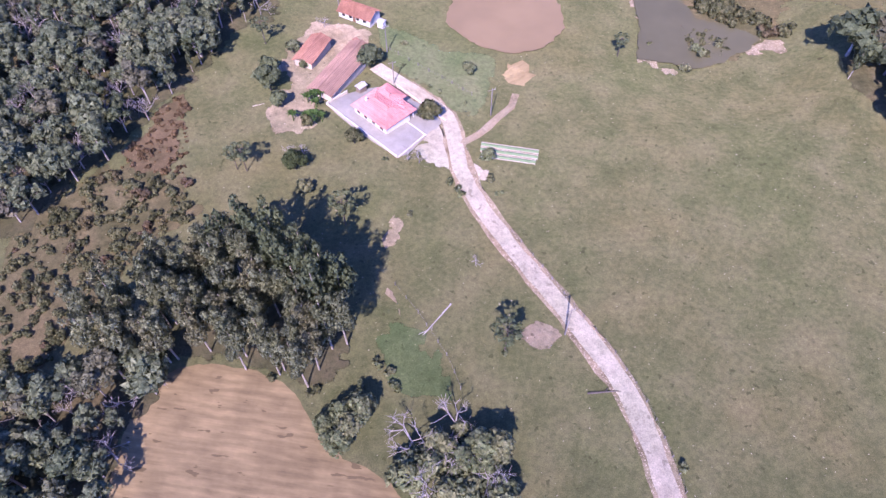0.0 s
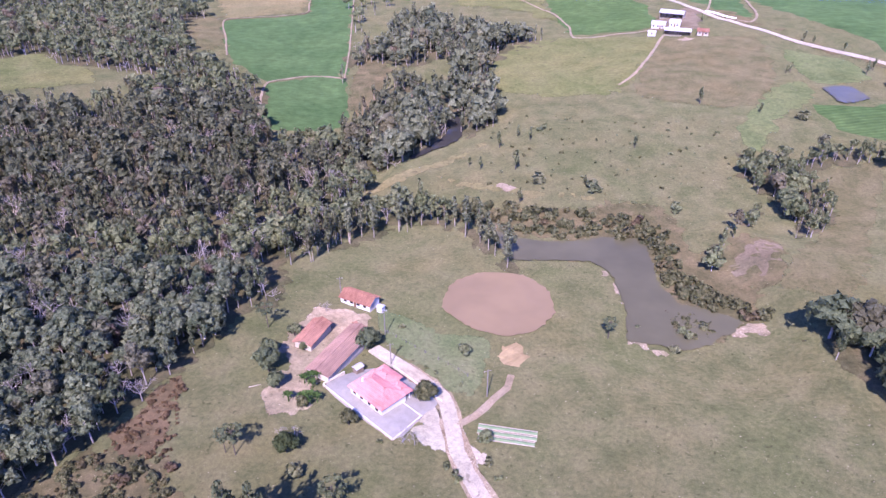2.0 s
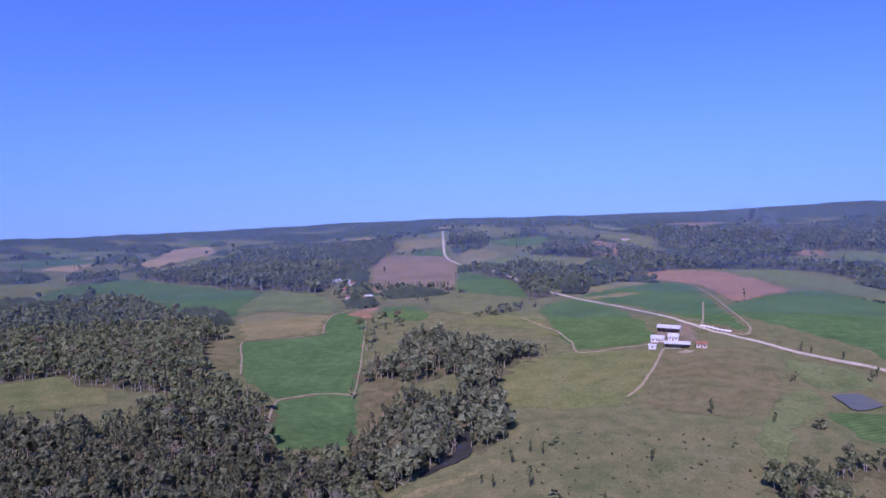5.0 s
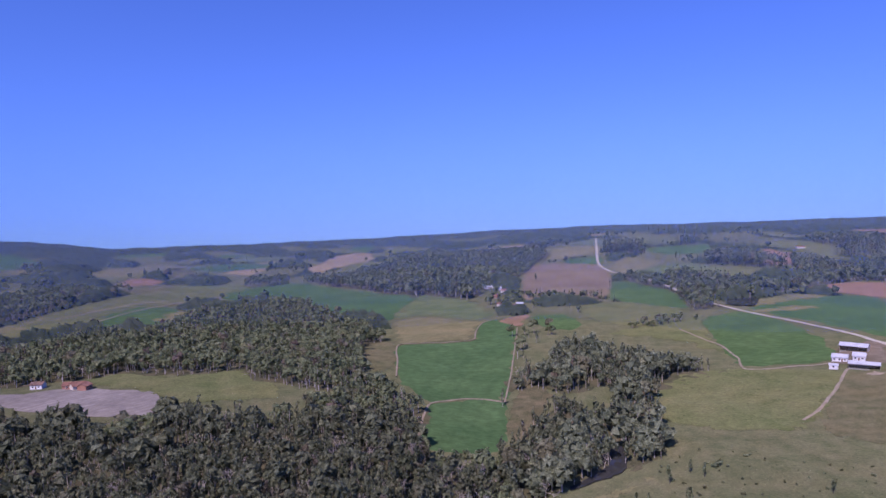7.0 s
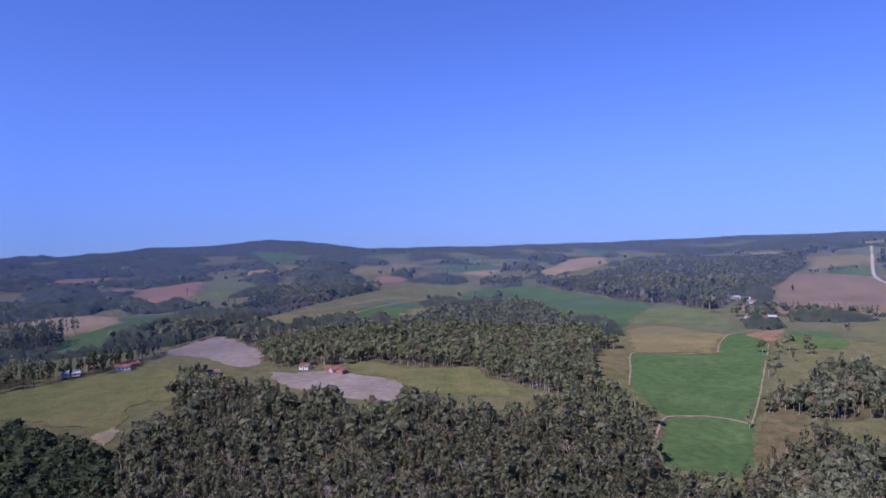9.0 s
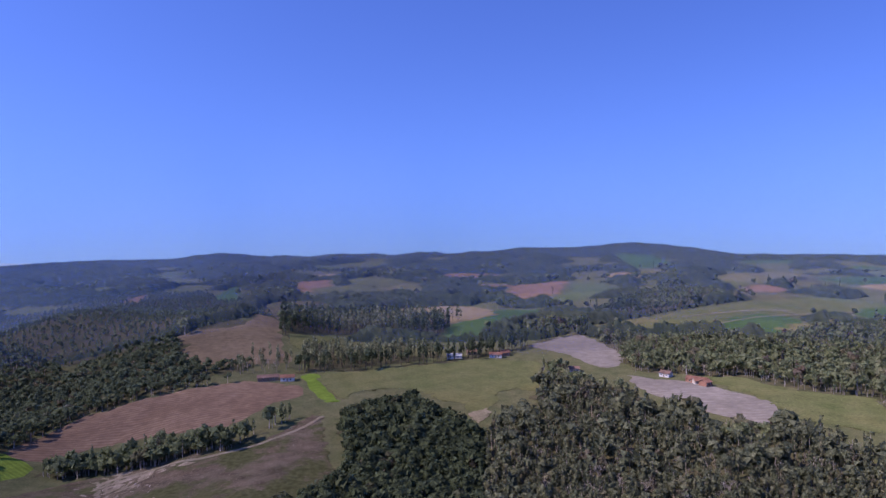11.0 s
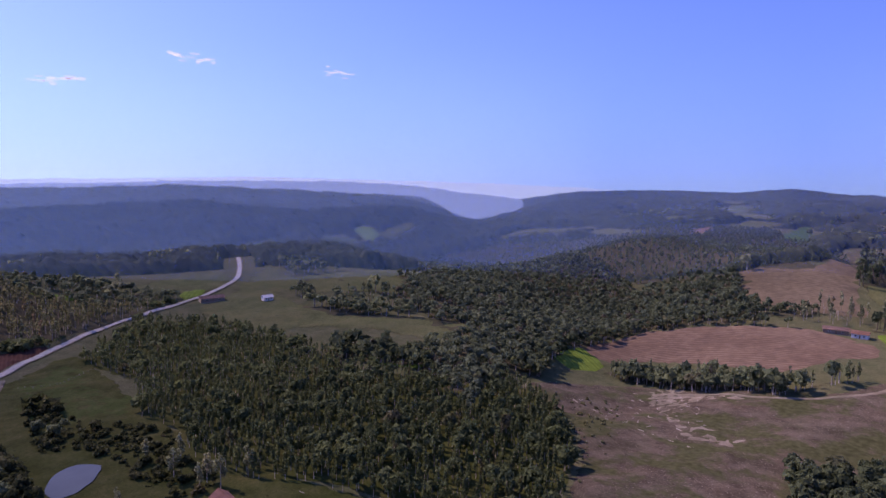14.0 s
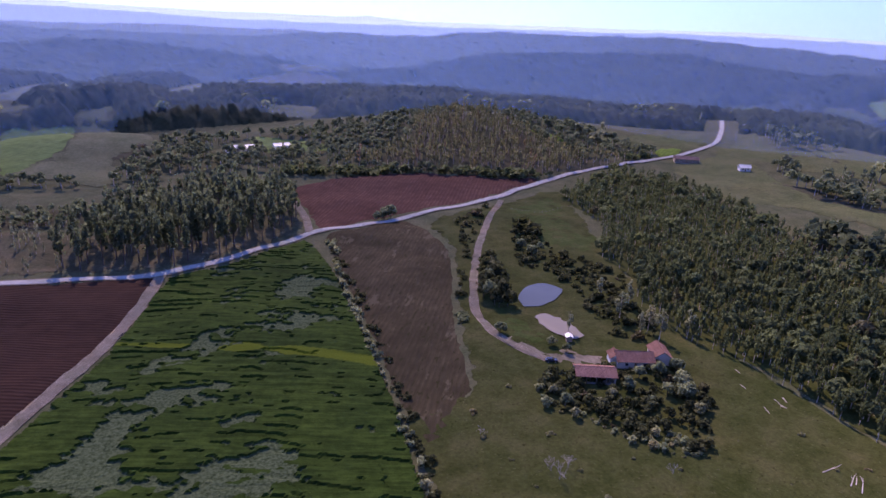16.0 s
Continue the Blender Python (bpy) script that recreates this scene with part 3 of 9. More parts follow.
    lv, lt, ln = leaves(rng, cs, rs, many, 0.85 if kind == "gum" else 1.2, kind == "gum") if many else (np.zeros((0, 3)), np.zeros((0, 3), int), np.zeros((0, 3)))
    return wv, wt, wn, lv, lt, ln


GROWN = {}


def kinds(kind, level):
    if (kind, level) not in GROWN:
        GROWN[kind, level] = [grow(kind, level, 100 * (level + 2) + i + len(kind)) for i in range(5)]
    return GROWN[kind, level]


def stand(name, spots, tall, mix_of, leaf, wood, label, category="forest", level=None, seed=0):
    """Many trees joined into one wood. spots: x, y rows; tall: lowest and highest; mix_of: share of each kind."""
    rng = np.random.default_rng(seed + 5)
    spots = np.asarray(spots, float)
    if not len(spots):
        return None
    hs = rng.uniform(tall[0], tall[1], len(spots)) * rng.uniform(0.85, 1.1, len(spots))
    tint = np.clip(rng.normal(0.5, 0.22, len(spots)), 0, 1)
    names, share = zip(*mix_of.items())
    which = rng.choice(len(names), len(spots), p=np.array(share) / sum(share))
    form = rng.integers(0, 5, len(spots))
    far = np.hypot(spots[:, 0], spots[:, 1])
    lod = np.digitize(far, (168, 205, 330, 640)) - 1 if level is None else np.full(len(spots), level)
    base = height(spots[:, 0], spots[:, 1])
    turn = rng.uniform(0, 6.28, len(spots))
    wide = rng.uniform(0.85, 1.2, len(spots))
    V, N, T, M, A, k = [], [], [], [], [], 0
    for w in range(len(names)):
        for f in range(5):
            for l in range(-1, 4):
                i = np.nonzero((which == w) & (form == f) & (lod == l))[0]
                if not len(i):
                    continue
                wv, wt, wn, lv, lt, ln = kinds(names[w], l)[f]
                v, nv = np.concatenate([wv, lv]), np.concatenate([wn, ln])
                t = np.concatenate([wt, lt + len(wv)]) if len(lt) else wt
                m = np.r_[np.ones(len(wt), int), np.zeros(len(lt), int)]
                c, s = np.cos(turn[i])[:, None], np.sin(turn[i])[:, None]
                h = hs[i][:, None] * (0.88 if names[w] == "bare" else 1.0)
                wd = h * wide[i][:, None]
                x = (v[:, 0] * c - v[:, 1] * s) * wd + spots[i, 0][:, None]
                y = (v[:, 0] * s + v[:, 1] * c) * wd + spots[i, 1][:, None]
                z = v[:, 2] * h + base[i][:, None] - 0.2
                V.append(np.stack([x, y, z], 2).reshape(-1, 3))
                N.append(np.stack([nv[:, 0] * c - nv[:, 1] * s, nv[:, 0] * s + nv[:, 1] * c, np.broadcast_to(nv[:, 2], x.shape)], 2).reshape(-1, 3))
                T.append((t[None] + (np.arange(len(i)) * len(v))[:, None, None]).reshape(-1, 3) + k)
                M.append(np.tile(m, len(i)))
                A.append(np.repeat(tint[i], len(v)))
                k += len(i) * len(v)
    me = mesh_of(name, np.concatenate(V), np.concatenate(T), [leaf, wood], np.concatenate(M), np.concatenate(A), normals=np.concatenate(N))
    return tagged(new(name, me), label, category, kind="stuff")


WOODS = []


def scatter(outline, spacing, seed, clear_roads=3.0):
    rng = np.random.default_rng(seed)
    q = np.asarray(outline, float)
    lo, hi = q.min(0), q.max(0)
    gx, gy = np.meshgrid(np.arange(lo[0], hi[0], spacing), np.arange(lo[1], hi[1], spacing))
    px = gx.ravel() + rng.uniform(-0.48, 0.48, gx.size) * spacing
    py = gy.ravel() + rng.uniform(-0.48, 0.48, gx.size) * spacing
    ok = inside(px, py, q)
    for other in WOODS:
        ok[ok] = ~inside(px[ok], py[ok], other)
    for c, width in ROADS:
        near = np.nonzero(ok)[0]
        if len(near):
            a = np.array([np.min(np.hypot(c[:, 0] - px[j], c[:, 1] - py[j])) for j in near]) if len(near) < 3000 else np.full(len(near), 99.0)
            ok[near[a < width / 2 + clear_roads]] = False
    return np.c_[px[ok], py[ok]]


OPEN_WOODS = ("gorge_forest", "far_wood", "young_plantation", "plantation", "hill_wood", "hill_forest", "ridge_wood", "tree_belt", "gold_hill_wood", "riverside_wood")


def wood(name, mix_of, leaf, wood_mat, spacing, tall, outline, label, floor="forest_floor", category="forest", thin=None, skip_fields=False):
    """A stand of trees inside an outline, on its own dark floor."""
    spots = scatter(outline, spacing, int(abs(outline[0][0])) + len(outline))
    for f in FIELDS if skip_fields or name in OPEN_WOODS else ():
        spots = spots[~inside(spots[:, 0], spots[:, 1], f)]
    if skip_fields:
        floor = None
    if thin is not None:
        rng = np.random.default_rng(3)
        spots = spots[rng.uniform(0, 1, len(spots)) < thin]
    if floor:
        sheet("ground_under_trees", floor, outline, "dark leaf litter and undergrowth beneath trees", "ground", 1.5, taken=False, low=0.5)
    WOODS.append(np.asarray(outline, float))
    return stand(name, spots, tall, mix_of, leaf, wood_mat, label, category, seed=len(WOODS))


def ripple(x, y, size, seed):
    """Smooth chance value, 0 to 1, that changes over about size metres."""
    table = np.random.default_rng(seed).uniform(0, 1, (64, 64))
    u, v = np.asarray(x) / size, np.asarray(y) / size
    i, j = np.floor(u).astype(int), np.floor(v).astype(int)
    a, b = u - i, v - j
    a, b = a * a * (3 - 2 * a), b * b * (3 - 2 * b)
    g = lambda p, q: table[p % 64, q % 64]
    return (g(i, j) * (1 - a) + g(i + 1, j) * a) * (1 - b) + (g(i, j + 1) * (1 - a) + g(i + 1, j + 1) * a) * b


def oat_stand(name, outline, heading, label):
    """Knee-high crop as one relief: drills along the heading, with ragged beaten-down patches."""
    q = np.asarray(outline, float)
    step = 0.5
    c, s = math.cos(radians(heading)), math.sin(radians(heading))
    uv = np.c_[q[:, 0] * c + q[:, 1] * s, -q[:, 0] * s + q[:, 1] * c]
    lo, hi = uv.min(0), uv.max(0)
    u, v = np.meshgrid(np.arange(lo[0], hi[0], step * 1.3), np.arange(lo[1], hi[1], step), indexing="ij")
    rng = np.random.default_rng(8)
    u = u + rng.uniform(-0.2, 0.2, u.shape)
    v = v + rng.uniform(-0.12, 0.12, v.shape)
    x, y = u * c - v * s, u * s + v * c
    warp = v + 5 * np.sin(u / 31) + 2 * ripple(u, v, 14, 2)
    beaten = (0.55 * ripple(u, v, 34, 3) + 0.35 * ripple(u, warp, 11, 4) + 0.22 * ripple(u / 2.2, warp, 3.2, 5) + 0.16 * ripple(u, v, 1.6, 6))
    for bx, by, size, much in ((-78, -245, 20, 0.17), (-72, -212, 9, 0.2), (-9, -177, 12, 0.2), (-33, -136, 22, 0.24), (-62, -130, 15, 0.24), (4, -150, 12, 0.15), (-33, -180, 6, 0.16)):
        beaten = beaten + much * np.exp(-((x - bx) ** 2 + (y - by) ** 2) / size ** 2)
    beaten = beaten - 0.075 + 0.10 * (ripple(u / 1.5, warp, 1.3, 13) - 0.5)
    high = np.where(beaten > 0.815, 0.08, 0.95) * (0.75 + 0.35 * ripple(u / 6, warp, 2.3, 7))
    slit = ripple(u / 5, warp, 2.0, 9) * 0.6 + 0.55 * ripple(u, v, 19, 10)
    high = np.where((slit > 0.80) | (ripple(u / 4, warp, 1.2, 14) + 0.25 * ripple(u, v, 12, 15) > 1.02), 0.3, high)
    band = np.abs(warp - (lo[1] + 0.46 * (hi[1] - lo[1])) + 0.10 * (u - lo[0])) < 3.0 * ripple(u, v, 9, 12) + 0.6
    tint = np.where(beaten > 0.815, 0.0, np.where(band, 1.6, 1.0))
    keep = inside(x.ravel(), y.ravel(), q).reshape(x.shape)
    z = height(x, y) + lift(x, y) + 0.25 + high
    n, k = x.shape
    i, j = np.nonzero(keep[:-1, :-1] & keep[1:, :-1] & keep[:-1, 1:] & keep[1:, 1:])
    p = i * k + j
    tris = np.r_[np.c_[p, p + k, p + k + 1], np.c_[p, p + k + 1, p + 1]]
    used, tris = np.unique(tris, return_inverse=True)
    xyz = np.stack([x, y, z], 2).reshape(-1, 3)[used]
    ob = new(name, mesh_of(name, xyz, tris.reshape(-1, 3), ["oat"], tint=tint.ravel()[used]))
    return tagged(ob, label, "crop", kind="stuff")

# ---- terrain -------------------------------------------------------------
def smooth(a, b, v):
    u = np.clip((v - a) / (b - a), 0.0, 1.0)
    return u * u * (3 - 2 * u)


# hills and hollows: x, y, height, length along the compass line, its half widths, heading in degrees
RELIEF = [
    (1520, 1750, 38, 420, 300, 40), (-2050, 1880, 30, 260, 200, 0), (20, 1900, 16, 500, 260, 10),
    (170, 1050, 12, 220, 160, 0), (-40, 300, -16, 60, 160, 20), (130, 235, -9, 80, 45, 0),
    (-250, 190, -14, 110, 90, 30), (230, 480, 10, 160, 110, 0), (-900, 650, 8, 260, 160, 0),
    (-420, -20, -18, 110, 60, 0), (-700, 60, 10, 160, 90, 0), (-760, -420, 14, 180, 110, 0),
    (-5, -565, 12, 80, 65, 0), (-330, -490, 17, 110, 80, 10), (-760, 128, 24, 120, 70, 15), (-930, -40, 20, 150, 110, 0),
    (-605, 730, 15, 90, 240, 0), (-600, -70, -20, 90, 60, 0), (60, -660, -30, 260, 60, 0),
]

# level basins under ponds: x, y, half axes, heading, level
POOLS = [
    (16.2, 167.3, 22.0, 21.3, -59, -6.9),
    (42.3, 200.2, 34.0, 17.7, -7, -9.0),
    (68.9, 178.4, 38.2, 22.9, -89, -9.0),
    (-3.8, 331.9, 60.6, 13.5, -99, -10.4),
    (208.3, 347.9, 19.4, 10.1, -93, 1.0),
    (145.8, 856.8, 53.9, 24.9, -102, 5.2),
    (-165.3, -194.0, 18.3, 11.1, -149, -0.1),
    (-154.2, -168.4, 14.7, 9.0, 92, -0.0),
]


def height(x, y):
    """Ground level at x, y, both arrays."""
    x, y = np.asarray(x, float), np.asarray(y, float)
    r = np.hypot(x, y)
    turn = np.degrees(np.arctan2(-x, y)) % 360
    roll = (np.sin(x / 97 + 0.7) * np.sin(y / 83 - 0.4) * 2.6 + np.sin((x + y) / 151 + 1.3) * 3.4
            + np.sin((x - 0.6 * y) / 61 + 2.0) * 1.1)
    z = roll * smooth(120, 700, r) * 0.9
    hummock = np.sin(x / 7.3 + 1.9 * np.sin(y / 23)) * np.sin(y / 8.1 + 1.6 * np.sin(x / 19 + 1)) + 0.8 * np.sin((0.8 * x + y) / 11 + 0.5)
    z = z + 0.55 * hummock * smooth(120, 260, r) * (1 - smooth(420, 800, r))
    z = z + 9 * np.sin(x / 310 + 0.3) * np.sin(y / 270 + 1.1) * smooth(700, 1500, r)
    # the wooded gorge that runs round the far side of the ridge road
    gorge = smooth(90, 112, turn) * (1 - smooth(178, 205, turn))
    deep = np.interp(turn, [100, 148, 160, 176], [105, 92, 45, 30])
    z = z - deep * np.exp(-((r - 1330 + 200 * (1 - smooth(100, 140, turn))) / 270) ** 2) * gorge
    z = z + np.interp(turn, [110, 130, 150, 165], [22, 30, 16, 0]) * smooth(1480, 1850, r) * gorge
    spurs = np.sin(x / 150 + 0.6) * np.sin(y / 118 + 0.2) + 0.6 * np.sin((x - 0.7 * y) / 83 + 1.0)
    z = z + 8 * spurs * smooth(1250, 1600, r) * gorge - 70 * smooth(1980, 2500, r) * gorge
    z = z - 80 * np.exp(-((turn - 107) / 4.0) ** 2) * smooth(1300, 2100, r)
    # the open country climbs towards the skyline, ridge behind ridge
    country = (1 - smooth(90, 100, turn)) + smooth(300, 320, turn)
    fold = np.sin(x / 118 + 0.9 * np.sin(y / 330) + 0.4) * np.sin(y / 101 + 0.8 * np.sin(x / 290) + 1.2)
    z = z + country * (np.interp((turn + 60) % 360 - 60, [-40, 4, 15, 40, 52, 90], [30, 30, 12, 10, 26, 26]) * smooth(1000, 2450, r) + 7.0 * fold * smooth(850, 1300, r) * (1 - 0.7 * smooth(1900, 2400, r)))
    for hx, hy, h, a, b, head in RELIEF:
        c, s = np.cos(np.radians(head)), np.sin(np.radians(head))
        u, v = (x - hx) * c + (y - hy) * s, -(x - hx) * s + (y - hy) * c
        z = z + h * np.exp(-(u / a) ** 2 - (v / b) ** 2)
    z = z - (50 + 60 * country) * smooth(2600, 3200, r)
    for px, py, a, b, head, level in POOLS:
        c, s = np.cos(np.radians(head)), np.sin(np.radians(head))
        u, v = (x - px) * c + (y - py) * s, -(x - px) * s + (y - py) * c
        z = z + (level - z) * (1 - smooth(1.0, 1.9, np.hypot(u / a, v / b)))
    return z

def pond(name, mat, outline, level, label):
    """Still water in a shallow basin with a low worn bank round it."""
    mid = np.mean(outline, 0)
    if np.hypot(*mid) < 360 and name not in ("river", "muddy_pond"):
        q = np.asarray(outline, float) - mid
        reach = np.hypot(q[:, 0], q[:, 1])[:, None]
        sheet("pond_bank", "scrubland" if mat != "pond" else "bare_soil", [tuple(v) for v in mid + q * (reach + 0.9) / reach], "worn muddy bank round the water", "bank", 1.4, taken=False)
    return sheet(name, mat, outline, label, "pond", 0.5, level=level + float(lift(*mid)) + 0.4)


# ---- the ground: one sheet out to the far hills ---------------------------
def build_ground():
    turns = np.radians(np.r_[np.arange(-50, 200, 0.9), np.arange(200, 310, 4)])
    rings = np.r_[0.01, 12 * 1.021 ** np.arange(190), 12 * 1.021 ** 190 * 1.013 ** np.arange(1, 260)]
    rings = rings[rings < 4700]
    r, a = np.meshgrid(rings, turns, indexing="ij")
    x, y = -np.sin(a) * r, np.cos(a) * r
    z = height(x, y)
    n, k = len(rings), len(turns)
    i, j = np.meshgrid(np.arange(n - 1), np.arange(k), indexing="ij")
    j2 = (j + 1) % k
    p00, p01, p10, p11 = i * k + j, i * k + j2, (i + 1) * k + j, (i + 1) * k + j2
    tris = np.r_[np.c_[p00.ravel(), p11.ravel(), p01.ravel()], np.c_[p00.ravel(), p10.ravel(), p11.ravel()]][:, ::-1]
    me = mesh_of("ground", np.stack([x, y, z], 2).reshape(-1, 3), tris, [MAT["pasture"]], shade=True)
    return tagged(new("ground", me), "rolling dry olive pasture with tufts and pale specks", "ground", kind="structure")


build_ground()

# ---- plan: roads, fields, water, woods -----------------------------------

# roads and tracks
road("farm_road", "road", 3.5, [(36.7, 24.5), (35.4, 31.3), (33.9, 40.6), (31.4, 49.4), (26.7, 59.0), (22.2, 66.4), (17.3, 74.4), (12.1, 83.0), (6.5, 93.1), (2.3, 104.4), (1.0, 113.9), (-1.1, 123.2), (-8.3, 131.9), (-14.4, 137.5), (-19.8, 142.6)],
     "pale gravel farm road beside the pasture", "road", verge=0.9)
road("ridge_road", "pale_road", 3.7, [(48.8, -299.5), (23.3, -292.8), (-3.7, -287.6), (-33.5, -279.7), (-61.6, -286.3), (-106.4, -305.6), (-137, -309), (-182, -317), (-238, -329), (-288, -347), (-339, -358), (-382, -361), (-426, -362), (-475, -370), (-512, -384), (-563, -419), (-634, -474)],
     "long pale gravel road along the ridge", "road", verge=0.8)
road("side_road", "track", 3.4, [(-107.6, -306.5), (-116, -337), (-119, -366)],
     "dirt side road between trees and red soil", "road")
road("farm_drive", "track", 1.9, [(-236, -322), (-203, -288), (-173.6, -252.6), (-147.1, -215.8), (-133.4, -192.4), (-128.5, -171.4), (-130.9, -158.0), (-134.5, -148.7)],
     "rutted dirt drive down to the farmhouse", "road", verge=1.0)
road("field_track", "track", 3.0, [(-32.7, -277.8), (-25.3, -257.0), (-19.3, -244.5), (-6.1, -220.4), (8.9, -198.3), (21.0, -181.9), (33.7, -165.0)],
     "dirt track between ploughed soil and green crop", "road", verge=0.8)
road("clearing_track", "track", 2.6, [(-403, 114), (-393, 103), (-378, 81), (-370, 58), (-373, 40), (-386, 19), (-391, -8)],
     "pale dirt track through cleared land", "road")
road("yard_path", "track", 1.6, [(2.3, 113.0), (6.4, 116.1), (11.4, 122.4), (15.1, 126.8), (16.5, 132.5)],
     "sandy footpath from the yard", "road")

# tracks of the rolling country
road("valley_road", "road", 3.6, [(90, 872), (101, 805), (134, 723), (169, 665), (193, 599), (197, 524), (206, 482), (220, 441), (238, 418), (255, 398), (265, 387)],
     "pale gravel road past the barns", "road")
road("far_road", "road", 4.6, [(-26, 1806), (-22, 1633), (-16, 1410), (8, 1148), (43, 1066), (78, 949), (90, 872)],
     "pale gravel road climbing a far hill", "road")
road("barn_track", "track", 1.3, [(151, 492), (123, 480), (89, 476), (91, 518), (85, 563), (63, 629)],
     "dirt track round the green hill", "road")
road("hill_track", "track", 1.5, [(148, 469), (128, 426), (113, 396), (96, 370)],
     "worn dirt track across pasture", "road")
road("crop_track", "track", 1.1, [(-99, 335), (-104, 362), (-108, 397), (-91, 416), (-64, 414)],
     "narrow dirt track across green crop", "road")
road("crop_edge_track", "track", 1.1, [(-144, 441), (-157, 485), (-177, 552), (-149, 572), (-118, 585), (-125, 636), (-128, 693), (-114, 719)],
     "narrow dirt track round green crop", "road")
road("crop_side_track", "track", 0.9, [(-64, 414), (-68, 475), (-80, 595), (-86, 649)],
     "narrow dirt track beside green crop", "road")
road("red_field_track", "track", 1.5, [(296, 812), (282, 725), (258, 619), (228, 514), (214, 489), (206, 499)],
     "dirt track beside red soil", "road")
road("barn_lane", "track", 1.3, [(258, 691), (219, 586), (198, 534)],
     "narrow lane to the barns", "road")
road("olive_track", "track", 1.5, [(-548, 503), (-520, 559), (-523, 655), (-520, 746), (-519, 836)],
     "pale dirt track across olive fields", "road")
road("ridge_track", "track", 1.9, [(-562, 582), (-555, 619), (-547, 688), (-535, 728)],
     "pale dirt track along a ridge", "road")

# fields near the farmhouse
sheet("stubble_field", "stubble", [(-54.1, 23.6), (-54.9, 30.2), (-55.5, 36.8), (-55.1, 43.7), (-51.2, 51.4), (-45.7, 54.0), (-36.3, 53.0), (-29.8, 50.3), (-26.3, 47.1), (-22.6, 41.5), (-17.4, 37.2), (-12.5, 34.9), (-8.2, 31.7), (-6.5, 24.0), (-7.8, 14.7), (-49.1, 14.3)],
      "dry golden straw stubble field", "field", rough_edge=0.3)
sheet("gravel_yard", "road", [(-6.4, 123.1), (-1.1, 126.1), (2.8, 119.8), (5.4, 110.3), (8.7, 98.4), (4.4, 97.8), (0.3, 104.1), (-6.8, 104.9), (-8.9, 111.2)],
      "pale gravel yard before the house", "yard", rough_edge=1.5)
sheet("garden_grass", "lawn", [(-21.7, 159.1), (-17.2, 164.6), (-1.8, 153.7), (12.5, 149.8), (8.3, 126.1), (1.2, 123.7), (-7.5, 133.7), (-17.2, 144.6)],
      "green garden grass with small shrubs", "lawn")
sheet("farmyard_soil", "bare_soil", [(-43.2, 152.1), (-38.9, 163.3), (-32.1, 162.6), (-21.8, 160.7), (-22.6, 152.7), (-25.3, 136.2), (-31.0, 126.3), (-30.9, 117.9), (-40.6, 113.5), (-45.9, 119.1), (-42.6, 134.7), (-45.7, 142.0)],
      "trodden pale soil round the sheds", "yard", rough_edge=1.5)
sheet("fern_bank", "fern", [(-75.4, 107.3), (-72.4, 117.7), (-68.3, 128.1), (-63.9, 127.2), (-62.4, 115.0), (-59.9, 102.2), (-71.3, 99.9)],
      "reddish dry fern bank", "bank", rough_edge=1.5)
sheet("scrub_bank", "scrubland", [(-86.1, 49.8), (-91.6, 81.2), (-82.8, 96.8), (-76.2, 103.7), (-59.7, 101.3), (-56.8, 94.6), (-51.5, 89.9), (-58.2, 82.9), (-66.4, 67.6), (-71.9, 55.4), (-76.0, 49.8)],
      "scrubby brown hillside", "bank", taken=False, rough_edge=1.5)
sheet("straw_heap_ring", "tan", [(13.1, 142.7), (15.5, 146.3), (19.4, 147.0), (22.2, 143.9), (21.0, 138.8), (17.3, 137.5), (14.0, 139.6)],
      "round pale straw patch", "patch", taken=False, rough_edge=1.5)
sheet("burnt_patch", "scar", [(12.9, 61.3), (14.9, 63.8), (18.1, 63.2), (20.6, 61.4), (19.8, 58.7), (16.5, 56.8), (13.5, 58.6)],
      "pale ash patch in pasture", "patch", taken=False, rough_edge=1.5)
sheet("eroded_patch", "bare_soil", [(-13.6, 80.9), (-13.4, 87.0), (-11.8, 91.0), (-10.5, 90.2), (-10.8, 84.0), (-12.4, 80.2)],
      "eroded pale soil strip", "patch", taken=False, rough_edge=1.5)
sheet("eroded_strip", "bare_soil", [(-11.8, 70.8), (-10.7, 69.8), (-8.8, 65.9), (-8.0, 64.0), (-9.5, 65.1), (-11.4, 67.8)],
      "eroded pale soil strip", "patch", taken=False, rough_edge=1.5)
sheet("wet_hollow", "hollow", [(-14.0, 55.0), (-13.9, 60.9), (-11.5, 65.2), (-8.2, 64.0), (-2.7, 57.4), (0.4, 51.8), (1.4, 48.5), (-5.5, 47.4), (-9.6, 49.5), (-13.2, 51.6)],
      "lush green wet hollow", "patch", taken=False, rough_edge=1.5)
sheet("pond_bank", "scrubland", [(6.4, 232.7), (24.2, 234.9), (48.2, 233.8), (75.6, 238.1), (86.7, 230.0), (87.3, 203.8), (98.8, 204.1), (113.2, 206.1), (113.4, 194.3), (100.1, 178.4), (95.4, 161.8), (81.5, 155.2), (67.7, 157.9), (67.5, 196.2), (54.3, 207.8), (20.3, 212.0)],
      "brown reedy bank round the lake", "bank", taken=False, rough_edge=1.5)
sheet("lake_edge", "scar", [(48.4, 195.4), (53.4, 188.9), (55.1, 175.5), (54.4, 163.5), (52.3, 160.1), (52.0, 169.3), (51.4, 183.7)],
      "pale stony lake shore", "bank", taken=False, rough_edge=1.5)

